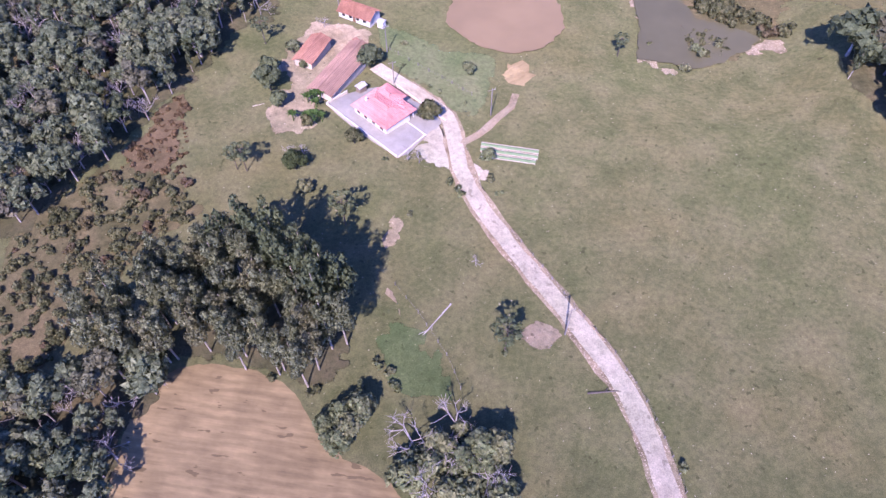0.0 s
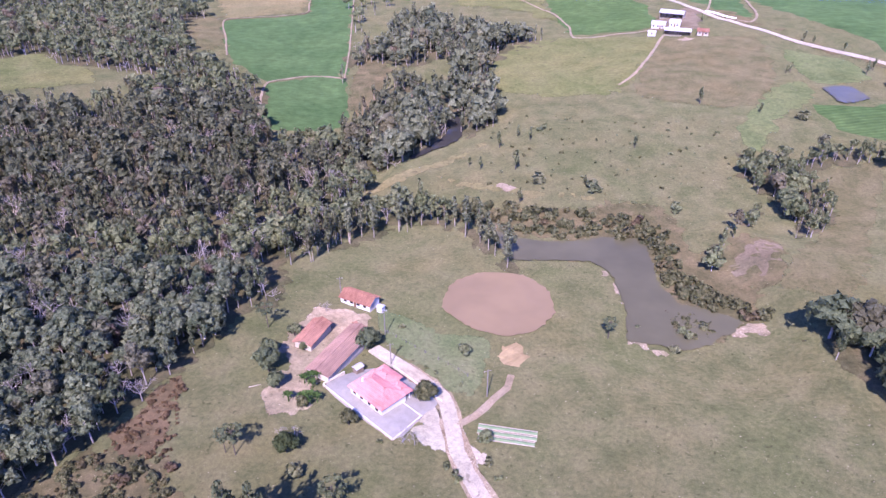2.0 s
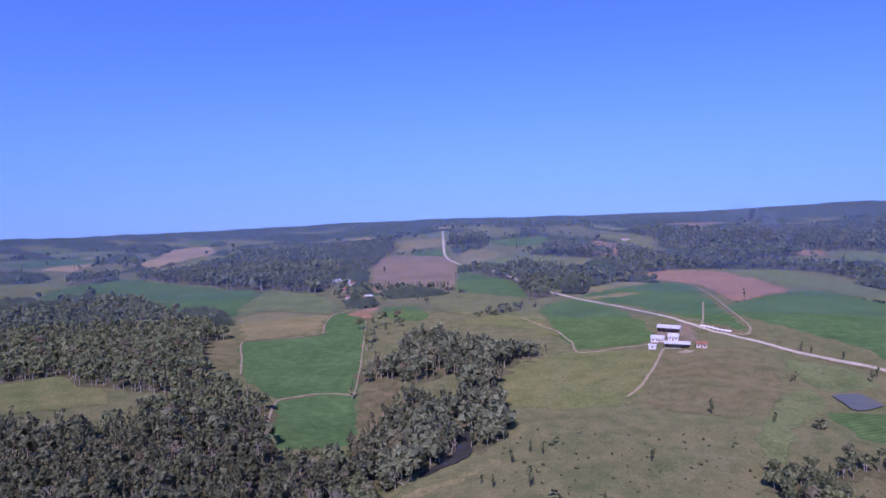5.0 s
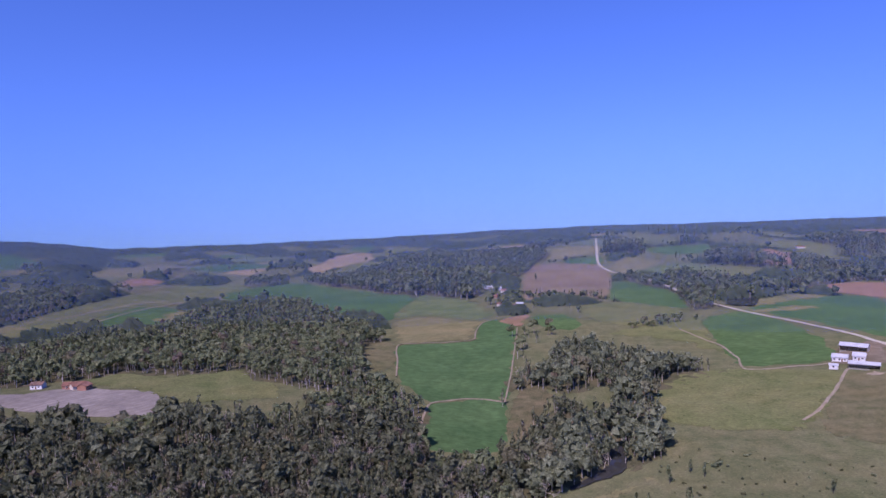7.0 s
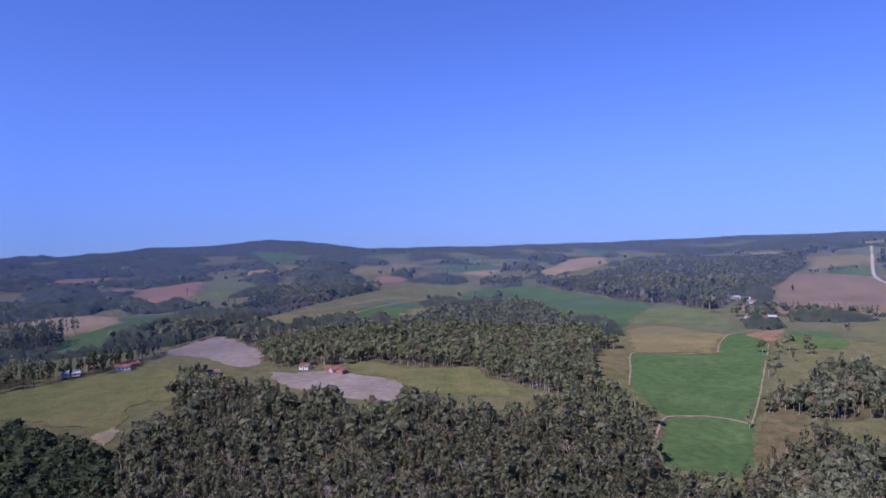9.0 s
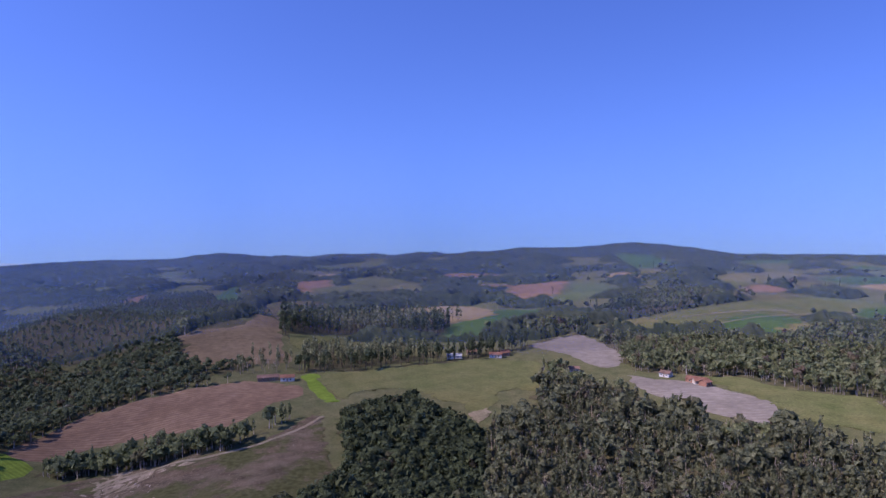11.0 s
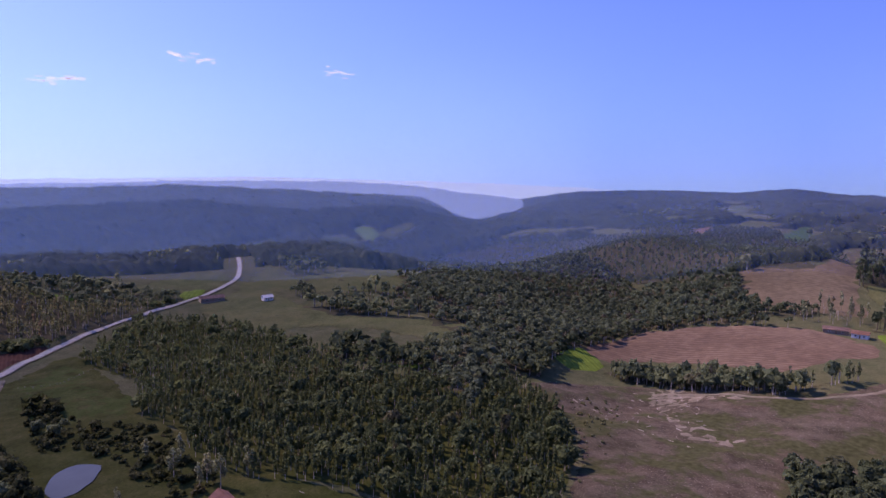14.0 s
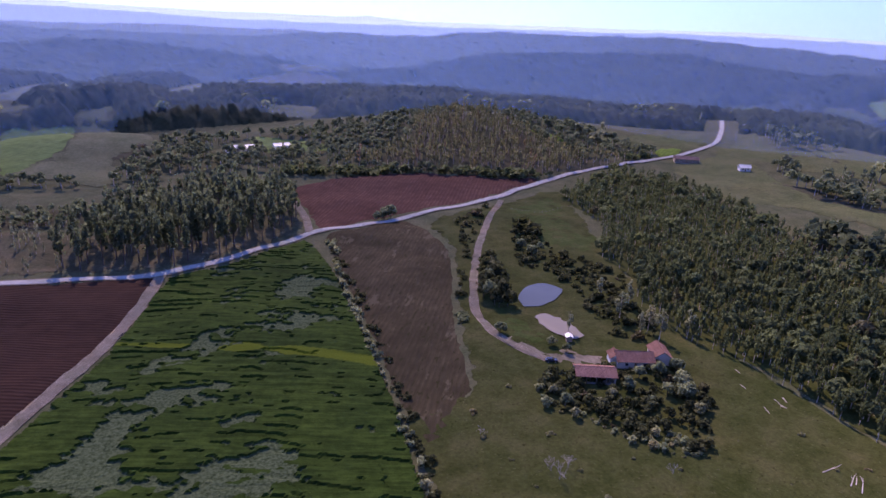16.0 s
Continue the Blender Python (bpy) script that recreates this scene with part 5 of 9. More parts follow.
sheet("far_field", "red_brown", [(-1457, 696), (-1591, 811), (-1534, 934), (-1382, 707)],
      "reddish far field", "field", rough_edge=0.8)
sheet("far_field", "red_brown", [(-1227, 7), (-1334, 61), (-1192, 33)],
      "brown far clearing", "field", rough_edge=0.8)
sheet("far_field", "olive", [(-1457, -97), (-1507, -2), (-1371, -9)],
      "grey-olive far field", "field", rough_edge=0.8)
sheet("far_field", "olive", [(-1354, 74), (-1505, 137), (-1494, 193), (-1355, 134)],
      "olive far field", "field", rough_edge=0.8)
sheet("far_crop", "green", [(-1181, 143), (-1497, 238), (-1097, 175)],
      "green far crop", "field", rough_edge=0.8)
sheet("far_field", "olive", [(-1335, -171), (-1344, -139), (-1236, -43), (-1253, -115)],
      "olive far field", "field", rough_edge=0.8)
sheet("hilltop_crop", "green", [(-1965, 1698), (-1747, 1654), (-1389, 1393), (-1379, 1269), (-1682, 1476)],
      "green crop on a far hilltop", "field", rough_edge=0.8)
sheet("far_crop", "olive_green", [(-1795, 86), (-1936, 135), (-1884, 173), (-1672, 131)],
      "pale green far crop", "field", rough_edge=0.8)
sheet("far_field", "olive", [(-1712, 46), (-1653, 151), (-1566, 202), (-1545, 107)],
      "olive far field", "field", rough_edge=0.8)
sheet("far_field", "olive", [(-2068, 629), (-2132, 787), (-1975, 815), (-1933, 695)],
      "olive far field", "field", rough_edge=0.8)
sheet("hill_crop", "pale_crop", [(34, -709), (9, -709), (-23, -708), (-15, -545), (2, -507), (27, -481)],
      "light green crop on a round hill", "field", rough_edge=0.8)
sheet("hill_field", "hill_olive", [(-24, -708), (-55, -697), (-74, -523), (-53, -510), (-40, -498), (-39, -475), (-28, -430), (-2, -454), (27, -460), (27, -479), (2, -506), (-16, -545)],
      "olive pasture on a round hill", "field", rough_edge=0.8)
sheet("hill_crop", "pale_crop", [(-141, -542), (-156, -546), (-194, -480), (-144, -489)],
      "green hill crop by white sheds", "field", rough_edge=0.8)
sheet("hill_crop", "hill_olive", [(-96, -480), (-106, -515), (-130, -533), (-141, -541), (-135, -498), (-112, -497)],
      "olive crop by white sheds", "field", rough_edge=0.8)
sheet("far_field", "hill_olive", [(34, -848), (4, -952), (-132, -1394), (-84, -972), (5, -828), (33, -776)],
      "hazy far field", "field", rough_edge=0.8)
sheet("far_field", "hill_olive", [(33, -760), (15, -771), (7, -754), (33, -743)],
      "hazy far field", "field", rough_edge=0.8)
sheet("far_field", "hill_olive", [(-210, -729), (-260, -708), (-236, -656), (-206, -693)],
      "hazy far clearing", "field", rough_edge=0.8)
sheet("far_field", "hill_olive", [(-638, -1321), (-721, -1309), (-674, -1260), (-645, -1303)],
      "hazy far clearing", "field", rough_edge=0.8)
sheet("far_field", "tan_grass", [(-450, -1462), (-505, -1439), (-581, -1414), (-443, -1394)],
      "pale hazy far field", "field", rough_edge=0.8)
sheet("far_field", "scrubland", [(-353, -1332), (-457, -1373), (-548, -1353), (-353, -873), (-228, -833)],
      "cut-over hazy slope with bare trunks", "field", rough_edge=0.8)
sheet("far_field", "hill_olive", [(-116, -825), (-336, -1352), (-211, -881), (-134, -789)],
      "hazy far field", "field", rough_edge=0.8)
sheet("far_field", "hill_olive", [(-26, -732), (-62, -747), (-55, -714), (-29, -720)],
      "hazy far field", "field", rough_edge=0.8)
sheet("ridge_top_crop", "lime", [(-352, -449), (-362, -442), (-372, -415), (-355, -432)],
      "bright green ridge-top field", "field", rough_edge=0.8)
sheet("ridge_top_crop", "lime", [(-1157, -868), (-1222, -825), (-1210, -814), (-1143, -850)],
      "bright green ridge-top field", "field", rough_edge=0.8)
sheet("ridge_pasture", "olive", [(-435, -436), (-506, -436), (-530, -409), (-480, -374), (-434, -400)],
      "dry olive pasture on the ridge", "field", rough_edge=0.8)
sheet("roadside_crop", "lime", [(-438, -385), (-460, -381), (-435, -364), (-426, -369)],
      "bright green strip", "field", rough_edge=0.8)
sheet("valley_field", "pale_crop", [(-1366, -708), (-1385, -680), (-1346, -637), (-1302, -628), (-1334, -667)],
      "hazy valley field", "field", rough_edge=0.8)
sheet("valley_field", "olive_green", [(-1295, -748), (-1316, -706), (-1295, -648), (-1276, -697)],
      "hazy valley field", "field", rough_edge=0.8)
sheet("valley_field", "olive", [(-1347, -631), (-1441, -591), (-1379, -576), (-1327, -602)],
      "hazy valley field", "field", rough_edge=0.8)
sheet("slope_strip", "olive", [(-593, -308), (-630, -293), (-663, -255), (-627, -235), (-577, -288)],
      "thin olive pasture strip", "field", rough_edge=0.8)
sheet("slope_strip", "olive", [(-513, -196), (-513, -179), (-478, -146), (-485, -181)],
      "thin olive pasture strip", "field", rough_edge=0.8)
sheet("slope_strip", "lime", [(-340, -168), (-342, -131), (-335, -132), (-336, -156)],
      "thin bright green strip", "field", rough_edge=0.8)
sheet("far_field", "olive", [(-2519, -632), (-1705, -339), (-1712, -400)],
      "olive far field", "field", rough_edge=0.8)
sheet("far_field", "olive", [(-1338, -359), (-1410, -305), (-1373, -155), (-1360, -200), (-1369, -308)],
      "olive far field", "field", rough_edge=0.8)

# woods
wood("native_forest", {'slender': 0.52, 'broad': 0.14, 'gum': 0.12, 'bare': 0.22}, "native_leaf", "dead", 4.2, (7, 12.5), [(-52.4, 158.7), (-56.3, 159.8), (-59.5, 145.9), (-64.9, 131.5), (-68.9, 124.9), (-73.5, 111.5), (-77.5, 103.7), (-82.8, 96.8), (-86.2, 85.7), (-91.6, 81.2), (-107.4, 63.6), (-175.4, 83.7), (-170.4, 134.3), (-173.7, 180.7), (-55.2, 173.7)],
     "dense native forest with pale dead trunks")
wood("native_forest", {'slender': 0.55, 'broad': 0.15, 'bare': 0.3}, "native_leaf", "dead", 3.8, (7, 11), [(-77.4, 45.1), (-70.0, 50.2), (-63.0, 55.1), (-54.4, 52.5), (-47.7, 48.8), (-53.4, 43.1), (-54.1, 35.9), (-53.5, 27.9), (-55.3, 12.8), (-108.6, 19.4), (-97.9, 38.2)],
     "dense dark forest beside stubble")
wood("scrub", {'shrub': 1}, "shrub_leaf", "dark_bark", 2.5, (0.8, 2.6), [(-85.6, 49.5), (-90.0, 79.7), (-81.4, 95.1), (-74.9, 101.8), (-58.6, 99.5), (-55.8, 92.9), (-51.2, 89.4), (-58.2, 82.9), (-66.4, 67.6), (-71.9, 55.4), (-76.0, 49.8)],
     "scrub and young bushes on a bank", floor=None, category='scrub', thin=0.8)
wood("riverside_wood", {'gum': 0.6, 'broad': 0.35, 'bare': 0.05}, "gum_leaf", "bark", 6.5, (11, 18), [(-46, 516), (-30, 548), (-6, 514), (20, 494), (70, 462), (80, 483), (47, 471), (29, 435), (22, 377), (23.7, 316.1), (14.0, 316.8), (3.9, 309.7), (-12.2, 292.2), (-24.2, 276.0), (-38.2, 287.1), (-43.8, 284.5), (-41.1, 317.1), (-32, 349), (-14, 362), (5, 403), (2, 450), (-17, 428), (-37, 445), (-45, 460), (-42, 515)],
     "tall riverside wood with pale trunks")
wood("lakeside_reeds", {'shrub': 1}, "shrub_leaf", "dark_bark", 3.2, (1.5, 4.5), [(20.6, 216.3), (43.9, 220.9), (72.6, 227.4), (80.3, 216.3), (76.7, 187.0), (86.9, 172.1), (95.2, 160.1), (88.7, 161.2), (73.7, 169.4), (70.7, 185.4), (71.0, 206.7), (55.3, 212.8), (42.5, 209.9), (26.6, 214.1)],
     "dense brushwood round the lake", floor=None, category='scrub')
wood("lakeside_gums", {'gum': 0.9, 'bare': 0.1}, "gum_leaf", "bark", 5.5, (12, 17), [(-44.4, 197.3), (-32.0, 219.6), (-15.4, 226.1), (1.9, 227.6), (16.1, 209.9), (21.0, 195.4), (27.9, 189.9), (19.6, 185.2), (13.1, 199.0), (5.7, 209.6), (-2.3, 226.4), (-15.0, 225.6), (-29.9, 208.6)],
     "pale-trunked eucalyptus row by the lake")
wood("dark_wood", {'broad': 0.7, 'gum': 0.3}, "dark_leaf", "dead", 5.5, (9, 14), [(95.9, 160.7), (95.0, 146.5), (103.8, 145.6), (115.9, 147.0), (144.5, 149.6), (104.7, 88.0), (103.1, 102.7), (101.9, 117.9), (98.2, 128.6), (98.0, 144.6)],
     "dense dark wood beside pasture")
wood("hedgerow_wood", {'broad': 0.6, 'gum': 0.4}, "leaf", "dead", 6, (7, 12), [(120.3, 261.7), (130.1, 263.8), (144.8, 253.4), (163.1, 264.0), (187.2, 271.2), (238, 282), (226, 260), (185.4, 262.1), (167.1, 266.9), (152.6, 259.7), (140.1, 246.8), (135.5, 223.6), (149.2, 230.9), (138.5, 224.6), (127.8, 219.8), (128.2, 249.6)],
     "winding wooded hedgerow")
wood("eucalyptus_forest", {'gum': 0.6, 'slender': 0.27, 'bare': 0.13}, "thin_leaf", "bark", 5.0, (10, 16), [(-325, 219), (-403, 276), (-341, 295), (-289, 300), (-242, 282), (-223, 289), (-246, 325), (-206, 327), (-167, 311), (-136, 336), (-116, 352), (-94, 337), (-91.5, 312.6), (-68.7, 286.8), (-48.7, 305.8), (-42.1, 275.8), (-87.1, 199.4), (-240.9, 190.7)],
     "dense eucalyptus forest")
wood("mixed_forest", {'slender': 0.4, 'broad': 0.1, 'gum': 0.32, 'bare': 0.18}, "leaf", "dead", 5.2, (8, 14), [(-59.0, 164.4), (-50.9, 186.7), (-44.4, 208.1), (-14.3, 227.8), (2.4, 217.3), (5.2, 226.7), (-10.4, 246.0), (-30.9, 229.7), (-35.0, 264.4), (-53.0, 321.3), (-82.8, 304.3), (-99, 338), (-98, 372), (-122, 395), (-154, 409), (-171, 327), (-193, 320), (-246, 314), (-287, 271), (-201.4, 177.2)],
     "dense mixed forest with pale trunks")
wood("hill_forest", {'gum': 0.5, 'slender': 0.4, 'bare': 0.1}, "leaf", "dead", 5.4, (9, 15), [(-445, 378), (-518, 442), (-472, 464), (-470, 541), (-410, 520), (-445, 643), (-427, 687), (-407, 817), (-320, 715), (-244, 641), (-186, 560), (-191, 572), (-183, 478), (-146, 390), (-128, 393), (-120, 391), (-162, 382), (-215, 395), (-229, 390), (-301, 408), (-374, 394)],
     "forest covering a round hill")
wood("far_wood", {'broad': 0.6, 'gum': 0.4}, "leaf", "dead", 9, (12, 18), [(-327, 940), (-440, 1307), (-509, 1742), (-399, 1705), (-256, 1384), (-184, 1682), (-120, 1772), (-179, 1517), (-193, 1271), (-179, 956), (-232, 912)],
     "far wood on a hillside")
wood("far_wood", {'gum': 0.8, 'broad': 0.2}, "gum_leaf", "bark", 9, (16, 24), [(-496, 1023), (-445, 1019), (-402, 994), (-264, 868), (-169, 826), (-176, 860), (-401, 987)],
     "far eucalyptus belt")
wood("far_wood", {'gum': 0.6, 'broad': 0.4}, "leaf", "dead", 9, (12, 20), [(70, 967), (111, 1121), (174, 954), (204, 873), (240, 896), (203, 865), (173, 862), (124, 931)],
     "far wood by the lake")
wood("far_wood", {'gum': 0.6, 'broad': 0.4}, "leaf", "dead", 9, (14, 22), [(214, 868), (258, 967), (465, 1333), (642, 1404), (638, 1231), (573, 1225), (469, 1221), (306, 988)],
     "far wood along the valley")
wood("far_wood", {'broad': 0.6, 'gum': 0.4}, "leaf", "dead", 8, (12, 18), [(488, 1095), (518, 1107), (578, 1030), (640, 884), (599, 825), (537, 952)],
     "far wood belt")
wood("far_wood", {'broad': 0.6, 'gum': 0.4}, "leaf", "dead", 8, (10, 16), [(458, 753), (527, 781), (533, 734), (461, 631), (479, 717)],
     "far wood corner")
wood("far_wood", {'gum': 1}, "gum_leaf", "bark", 18, (20, 28), [(-19, 1763), (74, 1819), (235, 1786), (237, 1745), (74, 1821)],
     "tall far plantation")
wood("village_trees", {'broad': 0.8, 'gum': 0.2}, "leaf", "dead", 11, (7, 12), [(-159, 848), (-132, 861), (-95, 790), (-27, 748), (-26, 718), (-97, 803), (-131, 800)],
     "garden trees between village houses", floor=None, thin=0.5)
wood("tree_row", {'gum': 0.5, 'broad': 0.5}, "leaf", "dead", 9, (8, 13), [(-108, 839), (-59, 844), (12, 801), (12, 821), (-61, 876), (-111, 873)],
     "row of roadside trees", floor=None)
wood("tree_row", {'broad': 1}, "leaf", "dead", 8, (6, 10), [(9, 624), (44, 670), (97, 681), (120, 698), (85, 675), (37, 642), (-2, 614)],
     "row of trees along a hedge", floor=None)
wood("crop_edge_trees", {'gum': 0.6, 'broad': 0.4}, "gum_leaf", "bark", 6, (10, 15), [(-65, 399), (-70, 443), (-71, 490), (-64, 467), (-63, 431), (-62, 409)],
     "line of trees beside the crop", floor=None)
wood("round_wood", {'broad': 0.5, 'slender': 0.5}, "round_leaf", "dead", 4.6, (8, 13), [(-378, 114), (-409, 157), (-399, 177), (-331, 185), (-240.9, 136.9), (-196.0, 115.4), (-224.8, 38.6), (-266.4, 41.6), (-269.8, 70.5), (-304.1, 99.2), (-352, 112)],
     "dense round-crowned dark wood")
wood("scraggly_gums", {'gum': 0.62, 'slender': 0.26, 'bare': 0.12}, "thin_leaf", "bark", 5, (11, 17), [(-325, 185), (-342, 214), (-321, 273), (-290, 305), (-240, 280), (-217, 283), (-188, 280), (-153.3, 228.3), (-204.3, 120.3), (-258.6, 147.5)],
     "thin eucalyptus wood with pale trunks")
wood("house_trees", {'broad': 0.8, 'gum': 0.2}, "leaf", "dead", 6.5, (8, 13), [(-451, 310), (-441, 321), (-376, 301), (-357, 319), (-350, 312), (-376, 287), (-396, 280)],
     "trees round a farmhouse", floor=None)
wood("hill_wood", {'gum': 0.5, 'broad': 0.5}, "leaf", "dead", 5.6, (8, 14), [(-543, 443), (-487, 459), (-468, 519), (-379, 514), (-310, 420), (-349, 418), (-368, 387), (-405, 365), (-460, 399)],
     "wood on a slope behind the house")
wood("hill_wood", {'broad': 0.7, 'gum': 0.3}, "leaf", "dead", 8, (10, 16), [(-623, 390), (-656, 447), (-604, 477), (-593, 460), (-607, 393)],
     "wood between fields")
wood("plantation", {'gum': 1}, "gum_leaf", "dark_bark", 8, (18, 24), [(-715, 151), (-707, 150), (-823, 294), (-742, 416), (-748, 451), (-799, 430), (-754, 366), (-708, 294)],
     "tall dark eucalyptus plantation")
wood("plantation", {'gum': 1}, "gum_leaf", "dark_bark", 7, (14, 20), [(-544, 136), (-593, 154), (-566, 257), (-540, 262), (-531, 215), (-533, 140)],
     "row of tall plantation trees")
wood("gorge_forest", {'slender': 0.75, 'broad': 0.25}, "gorge_leaf", "dead", 5.6, (7, 11), [(-357, -138), (-1249, -478), (-1203, -315), (-660, -39), (-552, 43), (-510, 90), (-527, 88), (-531, 16), (-531, -21), (-499, -45), (-435, -77), (-380, -86), (-331, -88), (-269.8, -82.3)],
     "dense dark gorge forest")
wood("hedge_trees", {'broad': 0.6, 'gum': 0.4}, "dark_leaf", "dead", 3.6, (9, 14), [(-423, -40), (-393, 14), (-373, 53), (-405, 85), (-416, 109), (-399, 84), (-386, 54), (-419, 18), (-431, -30)],
     "dense dark hedge of trees")
wood("young_plantation", {'pine': 1}, "dark_leaf", "dark_bark", 10, (6, 8), [(-1231, -483), (-1296, -440), (-1292, -302), (-867, -54), (-767, 81), (-949, 201), (-690, 50), (-677, -42), (-741, -173)],
     "dark young plantation over a low hill")
wood("ridge_gums", {'gum': 0.85, 'broad': 0.15}, "gold_leaf", "bark", 4.5, (7.5, 10.5), [(-278, -315), (-355, -348), (-373, -305), (-367, -256), (-344, -202), (-326, -169), (-321, -125), (-356, -92), (-309.9, -49.5), (-268.0, -36.3), (-196.2, -31.4), (-163.4, -25.0), (-182.8, -52.4), (-188.7, -67.4), (-192.6, -93.8), (-192.6, -121.4), (-188.2, -143.5), (-192.1, -163.1), (-216.8, -196.7), (-220.1, -216.9), (-258, -258)],
     "wind-bent young eucalyptus slope", floor='backlit_grass')
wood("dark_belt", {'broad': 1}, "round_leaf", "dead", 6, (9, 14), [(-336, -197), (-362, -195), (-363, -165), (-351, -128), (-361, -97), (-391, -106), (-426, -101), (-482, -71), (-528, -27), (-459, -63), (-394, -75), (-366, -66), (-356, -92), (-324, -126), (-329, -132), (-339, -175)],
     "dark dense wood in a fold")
wood("gorge_forest", {'slender': 0.75, 'broad': 0.25}, "gorge_leaf", "dead", 6.0, (7, 11), [(-594, -298), (-620, -260), (-1234, -400), (-745, -145), (-651, -51), (-721, 122), (-566, 101), (-541, -24), (-521, -77), (-464, -110), (-477, -143), (-468, -180), (-536, -245), (-592, -315)],
     "dense dark gorge forest")
wood("tree_belt", {'broad': 0.8, 'gum': 0.2}, "dark_leaf", "dead", 7, (9, 14), [(-451, -297), (-451, -265), (-458, -209), (-451, -174), (-437, -203), (-431, -263)],
     "dark belt of trees")
wood("tree_belt", {'gum': 0.7, 'broad': 0.3}, "leaf", "dead", 8, (10, 16), [(-550, -356), (-555, -290), (-515, -225), (-523, -203), (-517, -236), (-510, -312)],
     "belt of trees on a slope")
wood("ridge_wood", {'gum': 0.8, 'broad': 0.2}, "gum_leaf", "dark_bark", 8, (14, 20), [(-378, -412), (-402, -411), (-455, -422), (-473, -373), (-492, -384), (-466, -434), (-412, -422)],
     "wood on the ridge top")
wood("roadside_plantation", {'gum': 1}, "plantation_leaf", "dark_bark", 7.2, (19, 26), [(2.9, -298.6), (-37.7, -285.0), (-68.5, -294.0), (-105, -316), (-120, -369), (-86, -389), (-23, -358), (-4, -331)],
     "tall bare-trunked eucalyptus plantation", floor='scrubland')
wood("sapling_stand", {'gum': 1}, "gum_leaf", "bark", 6, (5, 9), [(38, -356), (0, -354), (-5, -331), (3.0, -297.8), (35.0, -305.4)],
     "thin stand of young eucalyptus", floor=None, thin=0.6)
wood("dark_wood", {'broad': 0.8, 'gum': 0.2}, "dark_leaf", "dead", 5.5, (5, 8), [(43, -400), (-1, -391), (-32, -388), (-59, -406), (-73, -433), (-128, -413), (-121, -379), (-86, -389), (-23, -358), (43, -368)],
     "dark wood behind the plantation")
wood("gold_hill_wood", {'gum': 1}, "shrub_leaf", "bark", 6, (10, 15), [(-132, -419), (-173, -430), (-214, -406), (-262, -378), (-291, -357), (-375, -361), (-424, -356), (-380, -368), (-347, -396), (-341, -438), (-339, -486), (-311, -507), (-273, -499), (-236, -449), (-175, -432), (-136, -425)],
     "young golden-green eucalyptus hill")
wood("valley_forest", {'broad': 0.8, 'gum': 0.2}, "gorge_leaf", "dead", 7.5, (7, 11), [(93, -509), (5, -506), (-84, -549), (-279, -552), (-407, -467), (-421, -410), (-506, -389), (-478, -377), (-387, -373), (-295, -362), (-136, -438), (-77, -457), (-36, -430), (92, -463)],
     "dark forest filling the valley", skip_fields=True)
wood("slope_wood", {'broad': 0.7, 'gum': 0.3}, "gorge_leaf", "dead", 9, (10, 15), [(-591, -393), (-586, -225), (-466, -125), (-469, -184), (-462, -219), (-453, -285), (-511, -345)],
     "dark wood on the far slope", skip_fields=True, thin=0.6)
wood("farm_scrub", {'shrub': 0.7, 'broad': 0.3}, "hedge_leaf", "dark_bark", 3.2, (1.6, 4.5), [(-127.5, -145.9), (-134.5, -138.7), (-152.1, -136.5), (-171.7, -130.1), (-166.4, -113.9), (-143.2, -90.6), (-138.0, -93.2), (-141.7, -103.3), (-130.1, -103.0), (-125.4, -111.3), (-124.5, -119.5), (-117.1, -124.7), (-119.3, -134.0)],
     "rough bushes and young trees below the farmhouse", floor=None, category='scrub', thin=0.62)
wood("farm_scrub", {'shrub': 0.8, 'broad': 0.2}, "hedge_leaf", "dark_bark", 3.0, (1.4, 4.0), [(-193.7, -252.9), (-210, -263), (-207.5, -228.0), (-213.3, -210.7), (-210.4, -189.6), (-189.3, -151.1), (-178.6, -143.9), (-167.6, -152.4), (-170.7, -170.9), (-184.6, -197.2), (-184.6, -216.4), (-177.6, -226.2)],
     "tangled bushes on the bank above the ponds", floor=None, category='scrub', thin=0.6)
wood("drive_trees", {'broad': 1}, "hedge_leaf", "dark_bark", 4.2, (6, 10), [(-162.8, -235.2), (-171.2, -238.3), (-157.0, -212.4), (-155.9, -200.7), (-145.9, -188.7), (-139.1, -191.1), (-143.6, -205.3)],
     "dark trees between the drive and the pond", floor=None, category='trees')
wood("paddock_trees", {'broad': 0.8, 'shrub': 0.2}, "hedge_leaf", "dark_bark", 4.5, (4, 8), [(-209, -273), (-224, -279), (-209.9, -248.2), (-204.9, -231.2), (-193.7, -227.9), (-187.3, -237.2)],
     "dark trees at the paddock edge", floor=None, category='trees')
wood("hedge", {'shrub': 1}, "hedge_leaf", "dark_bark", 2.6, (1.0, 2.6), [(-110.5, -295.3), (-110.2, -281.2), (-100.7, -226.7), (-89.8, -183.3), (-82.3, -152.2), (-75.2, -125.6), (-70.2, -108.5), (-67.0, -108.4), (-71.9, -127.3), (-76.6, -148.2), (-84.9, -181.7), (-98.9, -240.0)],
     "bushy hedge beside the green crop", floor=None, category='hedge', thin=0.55)
